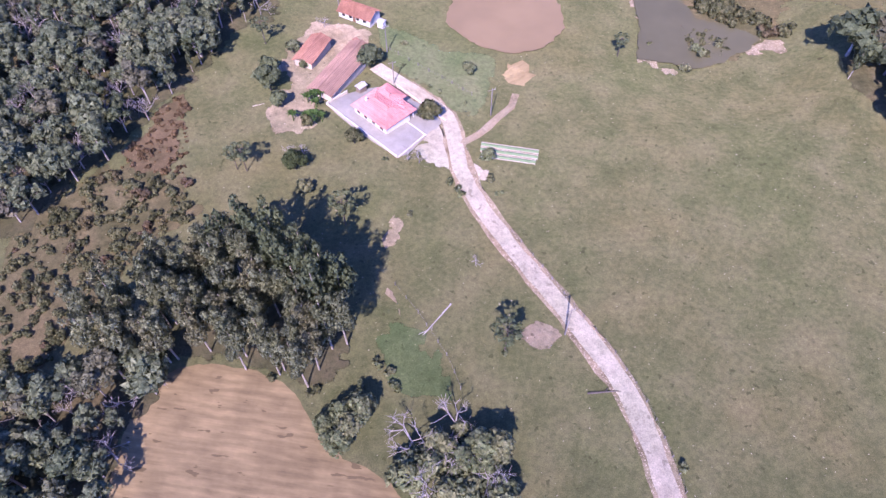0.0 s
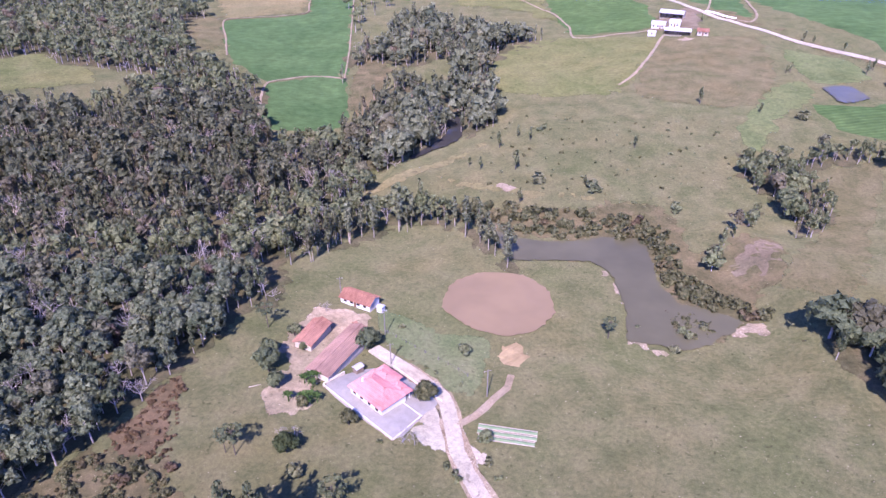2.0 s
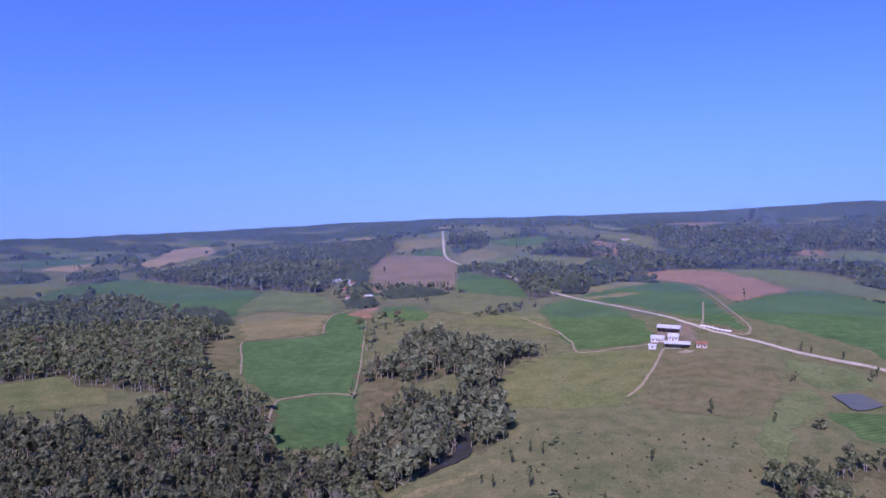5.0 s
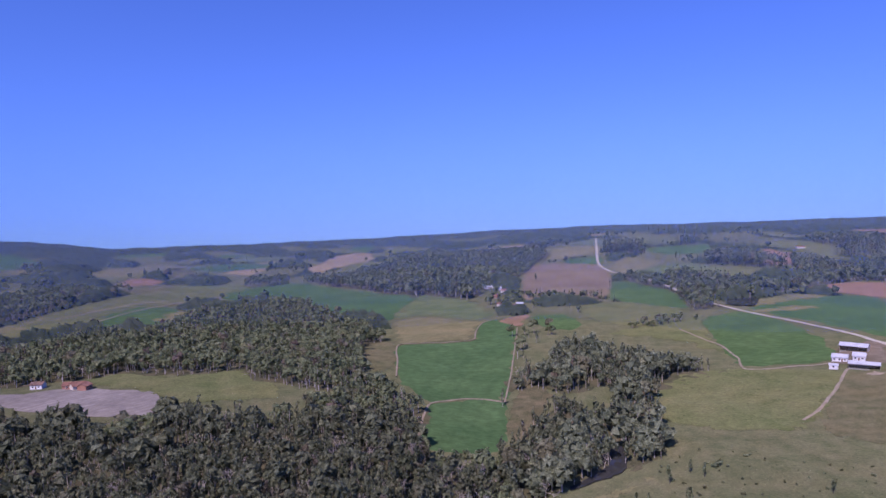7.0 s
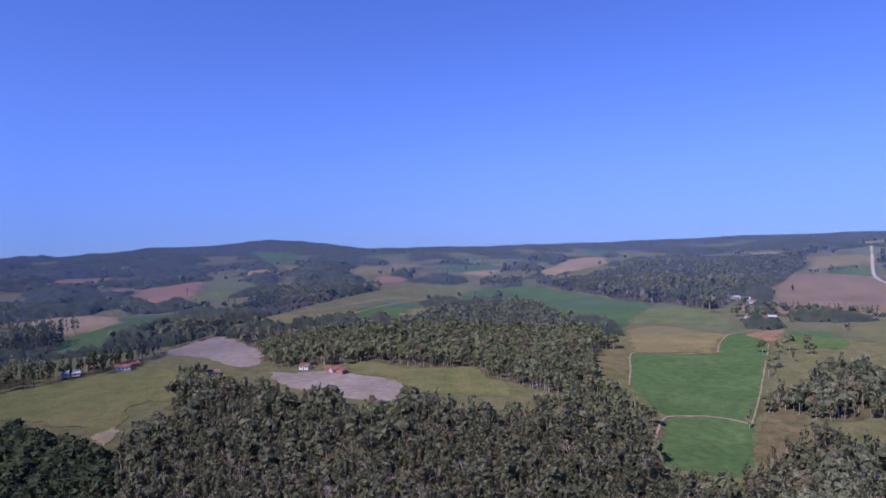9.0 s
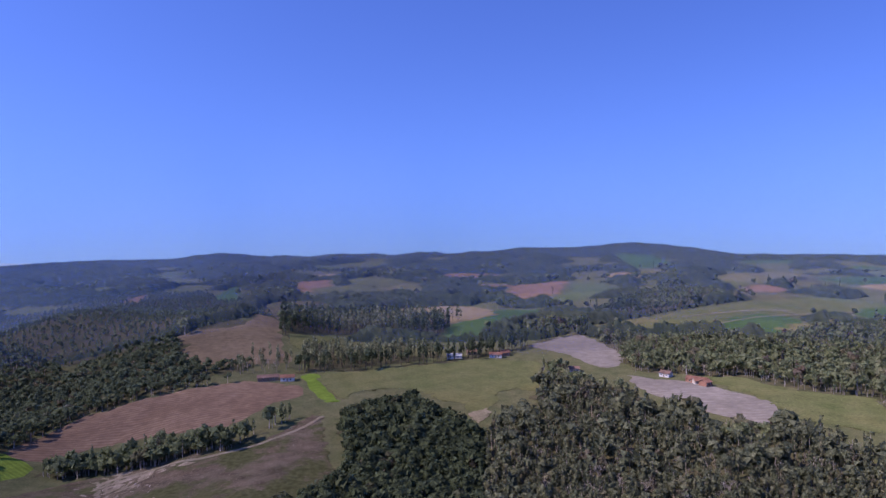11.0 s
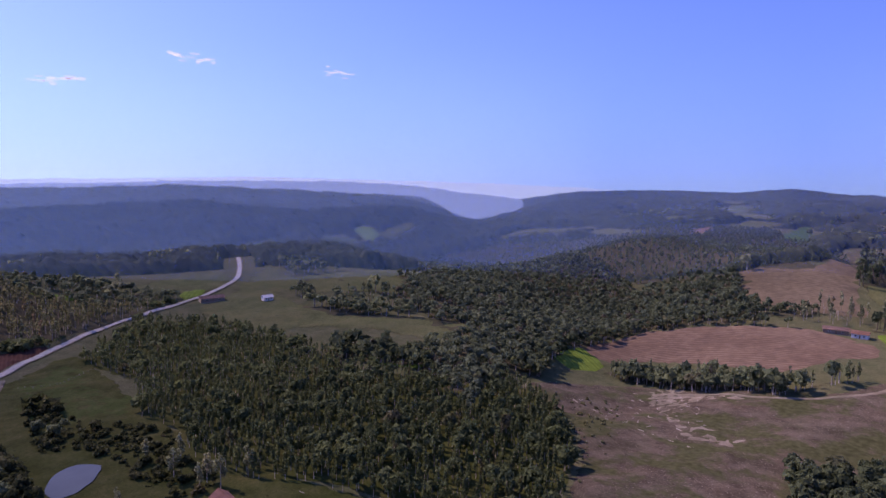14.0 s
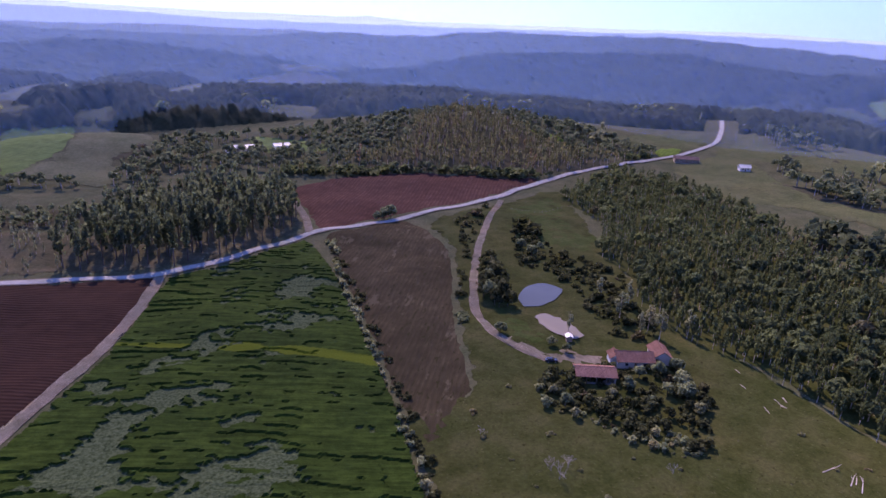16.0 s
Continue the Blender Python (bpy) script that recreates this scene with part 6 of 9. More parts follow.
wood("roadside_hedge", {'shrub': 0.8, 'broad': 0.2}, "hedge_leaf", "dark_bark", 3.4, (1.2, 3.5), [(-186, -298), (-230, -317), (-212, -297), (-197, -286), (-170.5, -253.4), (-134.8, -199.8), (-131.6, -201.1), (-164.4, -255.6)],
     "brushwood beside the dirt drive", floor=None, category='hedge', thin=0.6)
wood("slope_bushes", {'shrub': 1}, "shrub_leaf", "dark_bark", 9, (0.6, 1.8), [(-99.3, -144.1), (-121.5, -154.8), (-115.2, -128.9), (-121.1, -113.4), (-134.2, -87.4), (-165.2, -110.8), (-175.9, -89.3), (-175.6, -63.7), (-143.7, -46.9), (-61.0, -90.6)],
     "low bushes dotted over the farm slope", floor=None, category='bushes', thin=0.35)
wood("reed_bed", {'shrub': 1}, "shrub_leaf", "dark_bark", 1.7, (0.6, 1.6), [(64.9, 165.8), (72.3, 164.9), (78.0, 159.3), (77.4, 152.6), (70.5, 151.3), (65.2, 155.2)],
     "reedy islet in the lake", floor=None, category='reeds')
wood("reed_bed", {'shrub': 1}, "shrub_leaf", "dark_bark", 1.8, (0.5, 1.4), [(69.2, 189.6), (73.1, 188.9), (73.4, 177.1), (80.2, 170.9), (87.8, 167.9), (85.4, 165.8), (75.8, 167.9), (69.3, 175.5)],
     "green reeds along the lake shore", floor=None, category='reeds')
wood("bracken", {'shrub': 1}, "bracken_leaf", "dark_bark", 1.7, (0.4, 1.3), [(-73.8, 102.0), (-74.4, 112.8), (-70.1, 121.8), (-66.7, 127.1), (-64.1, 125.0), (-60.7, 109.4), (-59.1, 100.5), (-67.9, 101.2)],
     "rust-brown dry bracken on the bank", floor=None, category='bracken')

# woods of the rolling country
wood("riverside_wood", {'gum': 0.6, 'broad': 0.35, 'bare': 0.05}, "gum_leaf", "bark", 5.2, (9, 14), [(-14, 562), (2, 530), (40, 495), (77, 479), (77, 467), (42, 431), (24, 413), (4, 432), (-6, 433), (-27, 423), (-42, 436), (-69, 439), (-68, 475), (-49, 468), (-28, 526)],
     "riverside wood on a slope")
wood("riverside_wood", {'gum': 0.6, 'broad': 0.3, 'bare': 0.1}, "gum_leaf", "bark", 5.2, (9, 14), [(8, 434), (24, 411), (27, 366), (27, 331), (15, 312.8), (7.5, 311.3), (8, 340), (3, 375)],
     "tall riverside trees with pale trunks")
wood("riverside_wood", {'gum': 0.65, 'broad': 0.25, 'bare': 0.1}, "thin_leaf", "bark", 5.2, (9, 14), [(-26, 403), (-15, 385), (-13, 358), (-5, 338), (-5, 321), (-14.9, 299.9), (-29.2, 289.8), (-49.4, 290.5), (-56, 333), (-45, 363), (-38, 388)],
     "tall riverside trees with pale trunks")
wood("hedgerow_wood", {'slender': 0.5, 'gum': 0.4, 'broad': 0.1}, "leaf", "dead", 5.0, (6, 11), [(126.8, 279.2), (131.8, 269.3), (140, 268.4), (158.8, 273.1), (180, 280), (191, 272), (190, 270), (166, 263.8), (152.4, 256.1), (150.5, 228.8), (137.4, 212.9), (120, 199.4), (136.1, 239.9), (125.3, 245.1)],
     "winding wooded hedgerow")
wood("hedgerow_wood", {'slender': 0.5, 'gum': 0.4, 'broad': 0.1}, "leaf", "dead", 5.0, (5, 9), [(119.3, 232), (98.8, 208.1), (89.6, 200.3), (84.4, 184.2), (91.3, 186.4), (97.4, 201.6), (121.4, 227.4)],
     "trees along a ditch by the lake")
wood("bank_scrub", {'shrub': 0.8, 'broad': 0.2}, "shrub_leaf", "dark_bark", 4.5, (1.5, 5), [(-4, 251.1), (24.7, 238), (61.1, 225.8), (78.5, 221.6), (76.9, 204.5), (71, 210.2), (42.4, 214.8), (14.7, 220), (-1.6, 234.3)],
     "dense brushwood on the bank above the lake", floor='scrubland', category='scrub')
wood("far_wood", {'slender': 0.5, 'gum': 0.4, 'broad': 0.1}, "leaf", "dead", 6.6, (9, 14), [(-522, 1086), (-361, 952), (-284, 879), (-177, 861), (-160, 895), (-169, 994), (-135, 1063), (-149, 1423), (-90, 1528), (-235, 1651), (-509, 1915), (-442, 1300), (-468, 1123), (-522, 1097)],
     "far wood on a hillside")
wood("far_wood", {'slender': 0.5, 'gum': 0.4, 'broad': 0.1}, "leaf", "dead", 7.5, (9, 14), [(-604, 554), (-601, 631), (-718, 796), (-594, 735), (-559, 803), (-556, 1121), (-566, 1142), (-653, 1091), (-594, 855), (-630, 748), (-796, 872), (-880, 894), (-960, 887)],
     "far wood below a ridge", skip_fields=True)
wood("far_wood", {'gum': 1}, "gum_leaf", "dark_bark", 8, (26, 34), [(-6, 1555), (83, 1560), (84, 1589), (-6, 1594)],
     "tall far plantation")
wood("far_wood", {'gum': 1}, "gum_leaf", "dark_bark", 8, (18, 26), [(162, 1634), (207, 1644), (210, 1672), (168, 1669)],
     "tall far clump")
wood("far_wood", {'gum': 0.7, 'broad': 0.3}, "gum_leaf", "dark_bark", 9, (18, 26), [(179, 1313), (240, 1226), (311, 1268), (289, 1083), (419, 1168), (415, 1156), (367, 1217), (254, 1461), (209, 1484)],
     "far wood along the valley", skip_fields=True)
wood("far_wood", {'slender': 0.5, 'gum': 0.4, 'broad': 0.1}, "leaf", "dead", 6.5, (9, 14), [(10, 1057), (82, 987), (112, 820), (119, 743), (84, 721), (80, 868), (21, 1006), (32, 1098), (81, 971)],
     "far wood by the lake")
wood("far_wood", {'gum': 0.7, 'broad': 0.3}, "gum_leaf", "dark_bark", 7, (12, 18), [(212, 899), (245, 912), (354, 1056), (497, 1141), (547, 1228), (428, 1223), (282, 1024), (208, 882)],
     "far wood above red soil")
wood("far_wood", {'slender': 0.5, 'gum': 0.4, 'broad': 0.1}, "leaf", "dead", 6.5, (9, 14), [(488, 1093), (527, 979), (532, 877), (549, 826), (585, 884), (562, 1000), (522, 1152)],
     "far wood belt")
wood("far_wood", {'slender': 0.5, 'gum': 0.4, 'broad': 0.1}, "leaf", "dead", 8, (10, 16), [(460, 749), (478, 717), (491, 740), (461, 748)],
     "far wood corner")
wood("far_wood", {'gum': 0.9, 'broad': 0.1}, "gum_leaf", "dark_bark", 11, (18, 25), [(601, 1335), (694, 1259), (757, 1152), (1118, 1721), (907, 1770), (595, 1529), (462, 1694), (392, 1453), (462, 1319)],
     "far plantation on a hill", skip_fields=True)
wood("far_wood", {'slender': 0.5, 'gum': 0.4, 'broad': 0.1}, "leaf", "dead", 6.5, (9, 14), [(74, 975), (108, 869), (123, 809), (161, 876), (146, 1101), (98, 1163)],
     "far wood by the lake")
wood("tree_row", {'slender': 0.5, 'gum': 0.4, 'broad': 0.1}, "leaf", "dead", 9, (8, 13), [(-103, 840), (-58, 847), (-10, 831), (3, 874), (-10, 851), (-60, 870), (-105, 861)],
     "row of trees below the bare hill", floor=None)
wood("tree_row", {'slender': 0.5, 'gum': 0.4, 'broad': 0.1}, "leaf", "dead", 8, (6, 10), [(12, 624), (61, 671), (74, 688), (67, 660), (32, 630)],
     "row of trees along a hedge", floor=None)
wood("field_trees", {'slender': 0.5, 'gum': 0.4, 'broad': 0.1}, "leaf", "dead", 8, (8, 13), [(-88, 622), (-60, 636), (-33, 612), (-56, 592), (-63, 505), (-71, 506)],
     "scattered trees below the village", floor=None, thin=0.4)
wood("plantation", {'gum': 1}, "plantation_leaf", "dark_bark", 6.5, (18, 24), [(-653, 146), (-729, 254), (-677, 288), (-669, 358), (-747, 404), (-718, 365), (-817, 348), (-930, 209)],
     "tall dark eucalyptus plantation")
wood("plantation", {'gum': 0.85, 'slender': 0.15}, "plantation_leaf", "dark_bark", 6.0, (14, 20), [(-547, 134), (-532, 185), (-527, 232), (-543, 293), (-561, 374), (-585, 463), (-560, 441), (-550, 380), (-511, 276), (-509, 227), (-528, 131)],
     "row of tall plantation trees")
wood("far_wood", {'slender': 0.5, 'gum': 0.4, 'broad': 0.1}, "dark_leaf", "dead", 6.5, (9, 14), [(-660, 531), (-597, 564), (-599, 651), (-616, 667), (-777, 690), (-655, 524)],
     "far wood below a ridge")
wood("slope_trees", {'gum': 0.8, 'bare': 0.2}, "gum_leaf", "bark", 9, (12, 17), [(-573, 61), (-548, 76), (-540, 128), (-581, 138), (-590, 106)],
     "tall thin trees at the foot of a slope", floor=None)
wood("young_plantation", {'pine': 1}, "dark_leaf", "dark_bark", 7, (5, 7), [(-1271, -487), (-1327, -357), (-1270, -100), (-1406, 149), (-1149, 178), (-971, 206), (-719, 129), (-696, 52), (-723, -45), (-1231, -288)],
     "dark young plantation over a low hill")
wood("gold_hill_wood", {'slender': 0.6, 'shrub': 0.4}, "gold_leaf", "dark_bark", 3.8, (4, 6.5), [(-133, -430), (-176, -397), (-233, -375), (-285, -349), (-349, -357), (-414, -364), (-395, -389), (-354, -403), (-338, -427), (-327, -460), (-297, -484), (-262, -478), (-249, -449), (-197, -466), (-147, -472)],
     "young golden-green eucalyptus hill", skip_fields=True)
wood("hill_trees", {'slender': 0.5, 'gum': 0.4, 'broad': 0.1}, "dark_leaf", "dead", 6, (7, 12), [(-19, -521), (-29, -512), (-51, -518), (-71, -523), (-61, -491), (-37, -493)],
     "dark trees in a fold of the hill")

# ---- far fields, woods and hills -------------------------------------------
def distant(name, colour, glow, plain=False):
    """Far ground with the air's blue haze put into its colour and glow."""
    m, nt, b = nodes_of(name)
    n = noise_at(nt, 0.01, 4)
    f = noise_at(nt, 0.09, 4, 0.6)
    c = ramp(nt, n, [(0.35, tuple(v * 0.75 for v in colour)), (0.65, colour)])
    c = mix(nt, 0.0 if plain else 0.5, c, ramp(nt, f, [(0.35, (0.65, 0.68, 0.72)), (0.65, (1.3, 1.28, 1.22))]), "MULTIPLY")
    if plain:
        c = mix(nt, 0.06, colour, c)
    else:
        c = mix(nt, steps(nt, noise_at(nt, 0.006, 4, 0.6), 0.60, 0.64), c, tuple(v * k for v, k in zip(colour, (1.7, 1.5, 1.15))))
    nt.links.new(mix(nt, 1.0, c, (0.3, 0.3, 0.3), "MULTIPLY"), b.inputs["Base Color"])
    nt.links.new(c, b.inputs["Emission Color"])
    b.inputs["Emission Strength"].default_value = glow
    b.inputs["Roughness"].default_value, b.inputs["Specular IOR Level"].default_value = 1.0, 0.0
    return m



def far_fields():
    """Small irregular fields in the wooded country beyond."""
    rng = np.random.default_rng(23)
    mats = ["olive", "scrubland", "olive", "green", "olive", "brown", "lawn", "tan"]
    n = 0
    while n < 40:
        turn, r = radians(rng.uniform(-40, 190)), math.sqrt(rng.uniform(900**2, 2300**2))
        deg = math.degrees(turn)
        x, y = -math.sin(turn) * r, math.cos(turn) * r
        if deg > 96 and (r > 1000 or rng.uniform() < 0.35):
            continue
        if any(inside(np.array([x]), np.array([y]), f)[0] for f in FIELDS + WOODS):
            continue
        size, head = rng.uniform(45, 120), rng.uniform(0, 6.28)
        k = rng.integers(5, 8)
        ring = [(x + math.cos(head + a) * size * rng.uniform(0.7, 1.2), y + math.sin(head + a) * size * rng.uniform(0.5, 0.9)) for a in np.arange(k) * 6.283 / k]
        sheet("far_field", mats[n % len(mats)], ring, "small field among far woods", "field", 1.0, over=0.3)
        n += 1


far_fields()


def build_canopy(name, mat, label):
    """Unbroken woods of the far country: one uneven roof of treetops, open over fields and roads."""
    rng = np.random.default_rng(12)
    turns = np.radians(np.arange(-43, 193, 0.27))
    rings = 690 * 1.0085 ** np.arange(162)
    r, a = np.meshgrid(rings, turns, indexing="ij")
    r = r * (1 + rng.normal(0, 0.0022, r.shape))
    a = a + rng.normal(0, 0.0012, a.shape)
    x, y = -np.sin(a) * r, np.cos(a) * r
    deg = np.degrees(a)
    grove = (np.sin(x / 143 + 1.0) * np.sin(y / 121) + 0.6 * np.sin((x + 1.4 * y) / 67 + 2) + 0.5 * np.sin((1.7 * x - y) / 89)
             + 0.3 * np.sin(x / 23) * np.sin(y / 27))
    on = (grove > np.where(deg > 88, -3.0, np.where(deg > 35, -0.75, -0.15))) & (r < np.where(deg > 104, 2150, 2750))
    flat = on.ravel().copy()
    px, py = x.ravel(), y.ravel()
    for k, f in enumerate(FIELDS + WOODS):
        q = np.asarray(f)
        mid, reach = q.mean(0), np.hypot(*(q - q.mean(0)).T).max()
        near = np.nonzero(flat & (np.abs(px - mid[0]) < reach) & (np.abs(py - mid[1]) < reach))[0]
        flat[near[inside(px[near], py[near], mid + (q - mid) * (1.0 if k < len(FIELDS) else 0.9))]] = False
    for c, width in ROADS:
        near = np.nonzero(flat & (px > c[:, 0].min() - 20) & (px < c[:, 0].max() + 20) & (py > c[:, 1].min() - 20) & (py < c[:, 1].max() + 20))[0]
        if len(near):
            d = np.min(np.hypot(px[near][:, None] - c[None, ::3, 0], py[near][:, None] - c[None, ::3, 1]), 1)
            flat[near[d < 14]] = False
    on = flat.reshape(r.shape)
    inner = on.copy()
    inner[1:-1, 1:-1] &= on[:-2, 1:-1] & on[2:, 1:-1] & on[1:-1, :-2] & on[1:-1, 2:]
    inner[0], inner[-1], inner[:, 0], inner[:, -1] = False, False, False, False
    deep = inner.astype(float)
    core = inner
    for _ in range(3):
        nxt = core.copy()
        nxt[1:-1, 1:-1] &= core[:-2, 1:-1] & core[2:, 1:-1] & core[1:-1, :-2] & core[1:-1, 2:]
        deep, core = deep + nxt, nxt
    tops = rng.uniform(6, 16, r.shape) + 3 * np.sin(x / 31) * np.sin(y / 37)
    z = height(x, y) + np.where(inner, tops * np.array([0, 0.3, 0.6, 0.85, 1.0])[deep.astype(int)], -1.0)
    n, k = r.shape
    i, j = np.meshgrid(np.arange(n - 1), np.arange(k - 1), indexing="ij")
    cell = on[:-1, :-1] & on[1:, :-1] & on[:-1, 1:] & on[1:, 1:]
    i, j = i[cell], j[cell]
    p = i * k + j
    tris = np.r_[np.c_[p, p + 1, p + k + 1], np.c_[p, p + k + 1, p + k]]
    tint = np.clip(rng.normal(0.45, 0.25, r.size), 0, 1)
    used, tris = np.unique(tris, return_inverse=True)
    v = np.stack([x, y, z], 2).reshape(-1, 3)[used]
    me = mesh_of(name, v, tris.reshape(-1, 3), [mat], tint=tint[used], shade=True)
    return tagged(new(name, me), label, "forest", kind="stuff")


MAT["far_leaf"] = ground_mat("far_treetops", (0.026, 0.036, 0.022), (0.046, 0.060, 0.038), (0.074, 0.086, 0.054), (0.09, 0.085, 0.07), 0.8, scale=1.0)
build_canopy("far_woods", "far_leaf", "unbroken dark woods of the far country")


def far_edges():
    """Single trees and hedges standing in the open parts of the far country."""
    rng = np.random.default_rng(11)
    n = 9000
    turn = np.radians(rng.uniform(-42, 192, n))
    r = np.sqrt(rng.uniform(700**2, 1900**2, n))
    x, y = -np.sin(turn) * r, np.cos(turn) * r
    grove = np.sin(x / 53 + 1.0) * np.sin(y / 47) + rng.normal(0, 0.3, n)
    keep = (grove > 0.25) & (r < np.where(turn > 1.69, 850, 1900))
    for f in FIELDS + WOODS:
        keep[keep] = ~inside(x[keep], y[keep], f)
    for c, width in ROADS:
        k = np.nonzero(keep)[0]
        keep[k[np.min(np.hypot(x[k][:, None] - c[None, ::4, 0], y[k][:, None] - c[None, ::4, 1]), 1) < 9]] = False
    stand("far_trees", np.c_[x[keep], y[keep]], (9, 19), {"broad": 0.6, "gum": 0.4}, "leaf", "dead", "scattered trees and hedges in far farmland", "trees", seed=31)


far_edges()


def far_hills(name, radius, crest, mat, seed, label, deep=120, rise=4.0):
    """A wooded range on the skyline: crest heights against the compass, with an uneven treetop line."""
    turns = np.radians(np.arange(-46, 196, 0.1))
    line = np.interp(np.degrees(turns), [c[0] for c in crest], [c[1] for c in crest])
    rng = np.random.default_rng(seed)
    rough = np.convolve(rng.normal(0, 1, len(turns) + 80), np.hanning(81) / 13, "valid")
    groves = np.convolve(rng.normal(0, 1, len(turns) + 14), np.hanning(15) / 4, "valid")
    fine = rng.uniform(-1, 1, len(turns)) + 1.6 * np.maximum(groves, -0.4)
    V = []
    for k, (back, drop) in enumerate(((-500, 1.0), (-300, 0.62), (-130, 0.25), (-40, 0.05), (0, 0.0), (60, 0.1))):
        top = line + rough * rise + (fine * 1.6 if k in (3, 4) else 0)
        r = radius + back + 14 * np.sin(turns * 37 + k) + 40 * np.sin(turns * 9)
        V.append(np.stack([-np.sin(turns) * r, np.cos(turns) * r, top - drop * deep], 1))
    n, k = len(turns), len(V)
    i = (np.arange(k - 1)[:, None] * n + np.arange(n - 1)).ravel()
    tris = np.r_[np.c_[i, i + n + 1, i + 1], np.c_[i, i + n, i + n + 1]]
    return tagged(new(name, mesh_of(name, np.concatenate(V), tris[:, ::-1], [mat])), label, "hills", kind="structure")


far_hills("backdrop_plateau", 2850, [(-46, -260), (96, -260), (103, -190), (107, -120), (109.5, -60), (111.5, -12), (116, 0), (124, 8), (132, 2), (142, 0), (155, -14), (168, -8), (182, -4), (196, 4)],
          "far_leaf", 6, "blue wooded plateau across the gorge", 150)
far_hills("backdrop_woods", 3050, [(-46, 25), (-34, 40), (-24, 8), (-10, -6), (5, 2), (20, -24), (35, -22), (45, -8), (60, -24), (75, -20), (90, -26), (97, -40), (101, -90), (106, -160), (112, -260), (196, -260)],
          "far_leaf", 14, "hazy blue-green woods and clearings", 110)
far_hills("backdrop_hills", 3900, [(-46, 60), (-31, 78), (-22, 40), (-12, 33), (0, 26), (10, 10), (20, -8), (30, -14), (40, -8),
                                   (45.8, 46), (48.2, 56), (52.3, 34), (57.5, 30), (61.9, 4), (68.7, 2), (73.4, -8), (78.3, 2), (80.5, 24), (82.1, 32), (83.6, 24), (86, 6), (92.5, 3), (98, -12), (103, -60), (108, -260), (196, -260)], "far_leaf", 4,
          "dark blue wooded hills along the skyline")
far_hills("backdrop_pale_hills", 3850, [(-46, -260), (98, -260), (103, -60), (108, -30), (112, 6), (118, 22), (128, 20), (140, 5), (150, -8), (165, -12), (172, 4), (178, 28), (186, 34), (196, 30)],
          distant("hazed_pale_hills", (0.145, 0.215, 0.35), 0.9, True), 21, "pale hills beyond the gorge tinted as blue haze")
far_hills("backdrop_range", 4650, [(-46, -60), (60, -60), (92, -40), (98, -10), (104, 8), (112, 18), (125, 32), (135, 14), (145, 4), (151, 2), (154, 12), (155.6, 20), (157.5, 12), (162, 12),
                                   (172, 18), (182, 44), (196, 40)], distant("hazed_faint_range", (0.35, 0.49, 0.64), 0.9, True), 9, "faint range beyond the hills tinted as blue haze")


# ---- distant air haze: added see-through shells, tinted blue ---------------
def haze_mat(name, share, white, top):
    """Painted air haze, blue and see-through: lit by sun and sky, thinning upwards."""
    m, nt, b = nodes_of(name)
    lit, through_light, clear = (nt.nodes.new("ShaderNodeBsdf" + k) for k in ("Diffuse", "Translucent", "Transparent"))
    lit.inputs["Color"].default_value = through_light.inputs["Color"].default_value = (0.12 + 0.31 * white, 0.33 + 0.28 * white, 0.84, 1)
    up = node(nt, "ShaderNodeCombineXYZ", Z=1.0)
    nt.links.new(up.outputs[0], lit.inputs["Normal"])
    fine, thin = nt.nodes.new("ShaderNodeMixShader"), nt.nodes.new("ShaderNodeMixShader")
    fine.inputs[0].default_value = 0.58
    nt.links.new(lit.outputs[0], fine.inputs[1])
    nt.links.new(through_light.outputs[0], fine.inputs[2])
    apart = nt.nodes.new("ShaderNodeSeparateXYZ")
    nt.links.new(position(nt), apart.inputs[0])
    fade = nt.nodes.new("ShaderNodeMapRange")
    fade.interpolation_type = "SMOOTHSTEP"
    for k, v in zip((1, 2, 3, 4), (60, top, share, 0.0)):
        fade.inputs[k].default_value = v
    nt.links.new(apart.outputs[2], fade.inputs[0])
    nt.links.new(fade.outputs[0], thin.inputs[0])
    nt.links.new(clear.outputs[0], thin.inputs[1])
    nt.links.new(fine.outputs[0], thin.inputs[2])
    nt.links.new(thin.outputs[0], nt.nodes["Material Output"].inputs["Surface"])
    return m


def haze_shell(radius, share, seed, top=260):
    """One added shell round the country that imitates the blue of distant air."""
    turns = np.radians(np.arange(0, 360, 1.5))
    levels = np.linspace(-160, top + 2, 9)
    wander = 1 + 0.05 * np.sin(turns * 5 + seed) + 0.03 * np.sin(turns * 11 + 2 * seed)
    x, y = -np.sin(turns) * radius * wander, np.cos(turns) * radius * wander
    v = np.stack([np.tile(x, len(levels)), np.tile(y, len(levels)), np.repeat(levels, len(turns))], 1)
    k = len(turns)
    i, j = np.meshgrid(np.arange(len(levels) - 1), np.arange(k), indexing="ij")
    p, q = (i * k + j).ravel(), (i * k + (j + 1) % k).ravel()
    ob = new("haze", mesh_of("haze", v, np.r_[np.c_[p, q, q + k], np.c_[p, q + k, p + k]], [haze_mat("air_haze_tint", share, (radius - 560) / 1840, top)], shade=True))
    return tagged(ob, "added see-through shell imitating blue air haze", "haze", kind="structure")


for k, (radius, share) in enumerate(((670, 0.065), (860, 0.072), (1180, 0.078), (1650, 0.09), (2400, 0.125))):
    haze_shell(radius, share, k, 620 if radius > 2000 else 260)


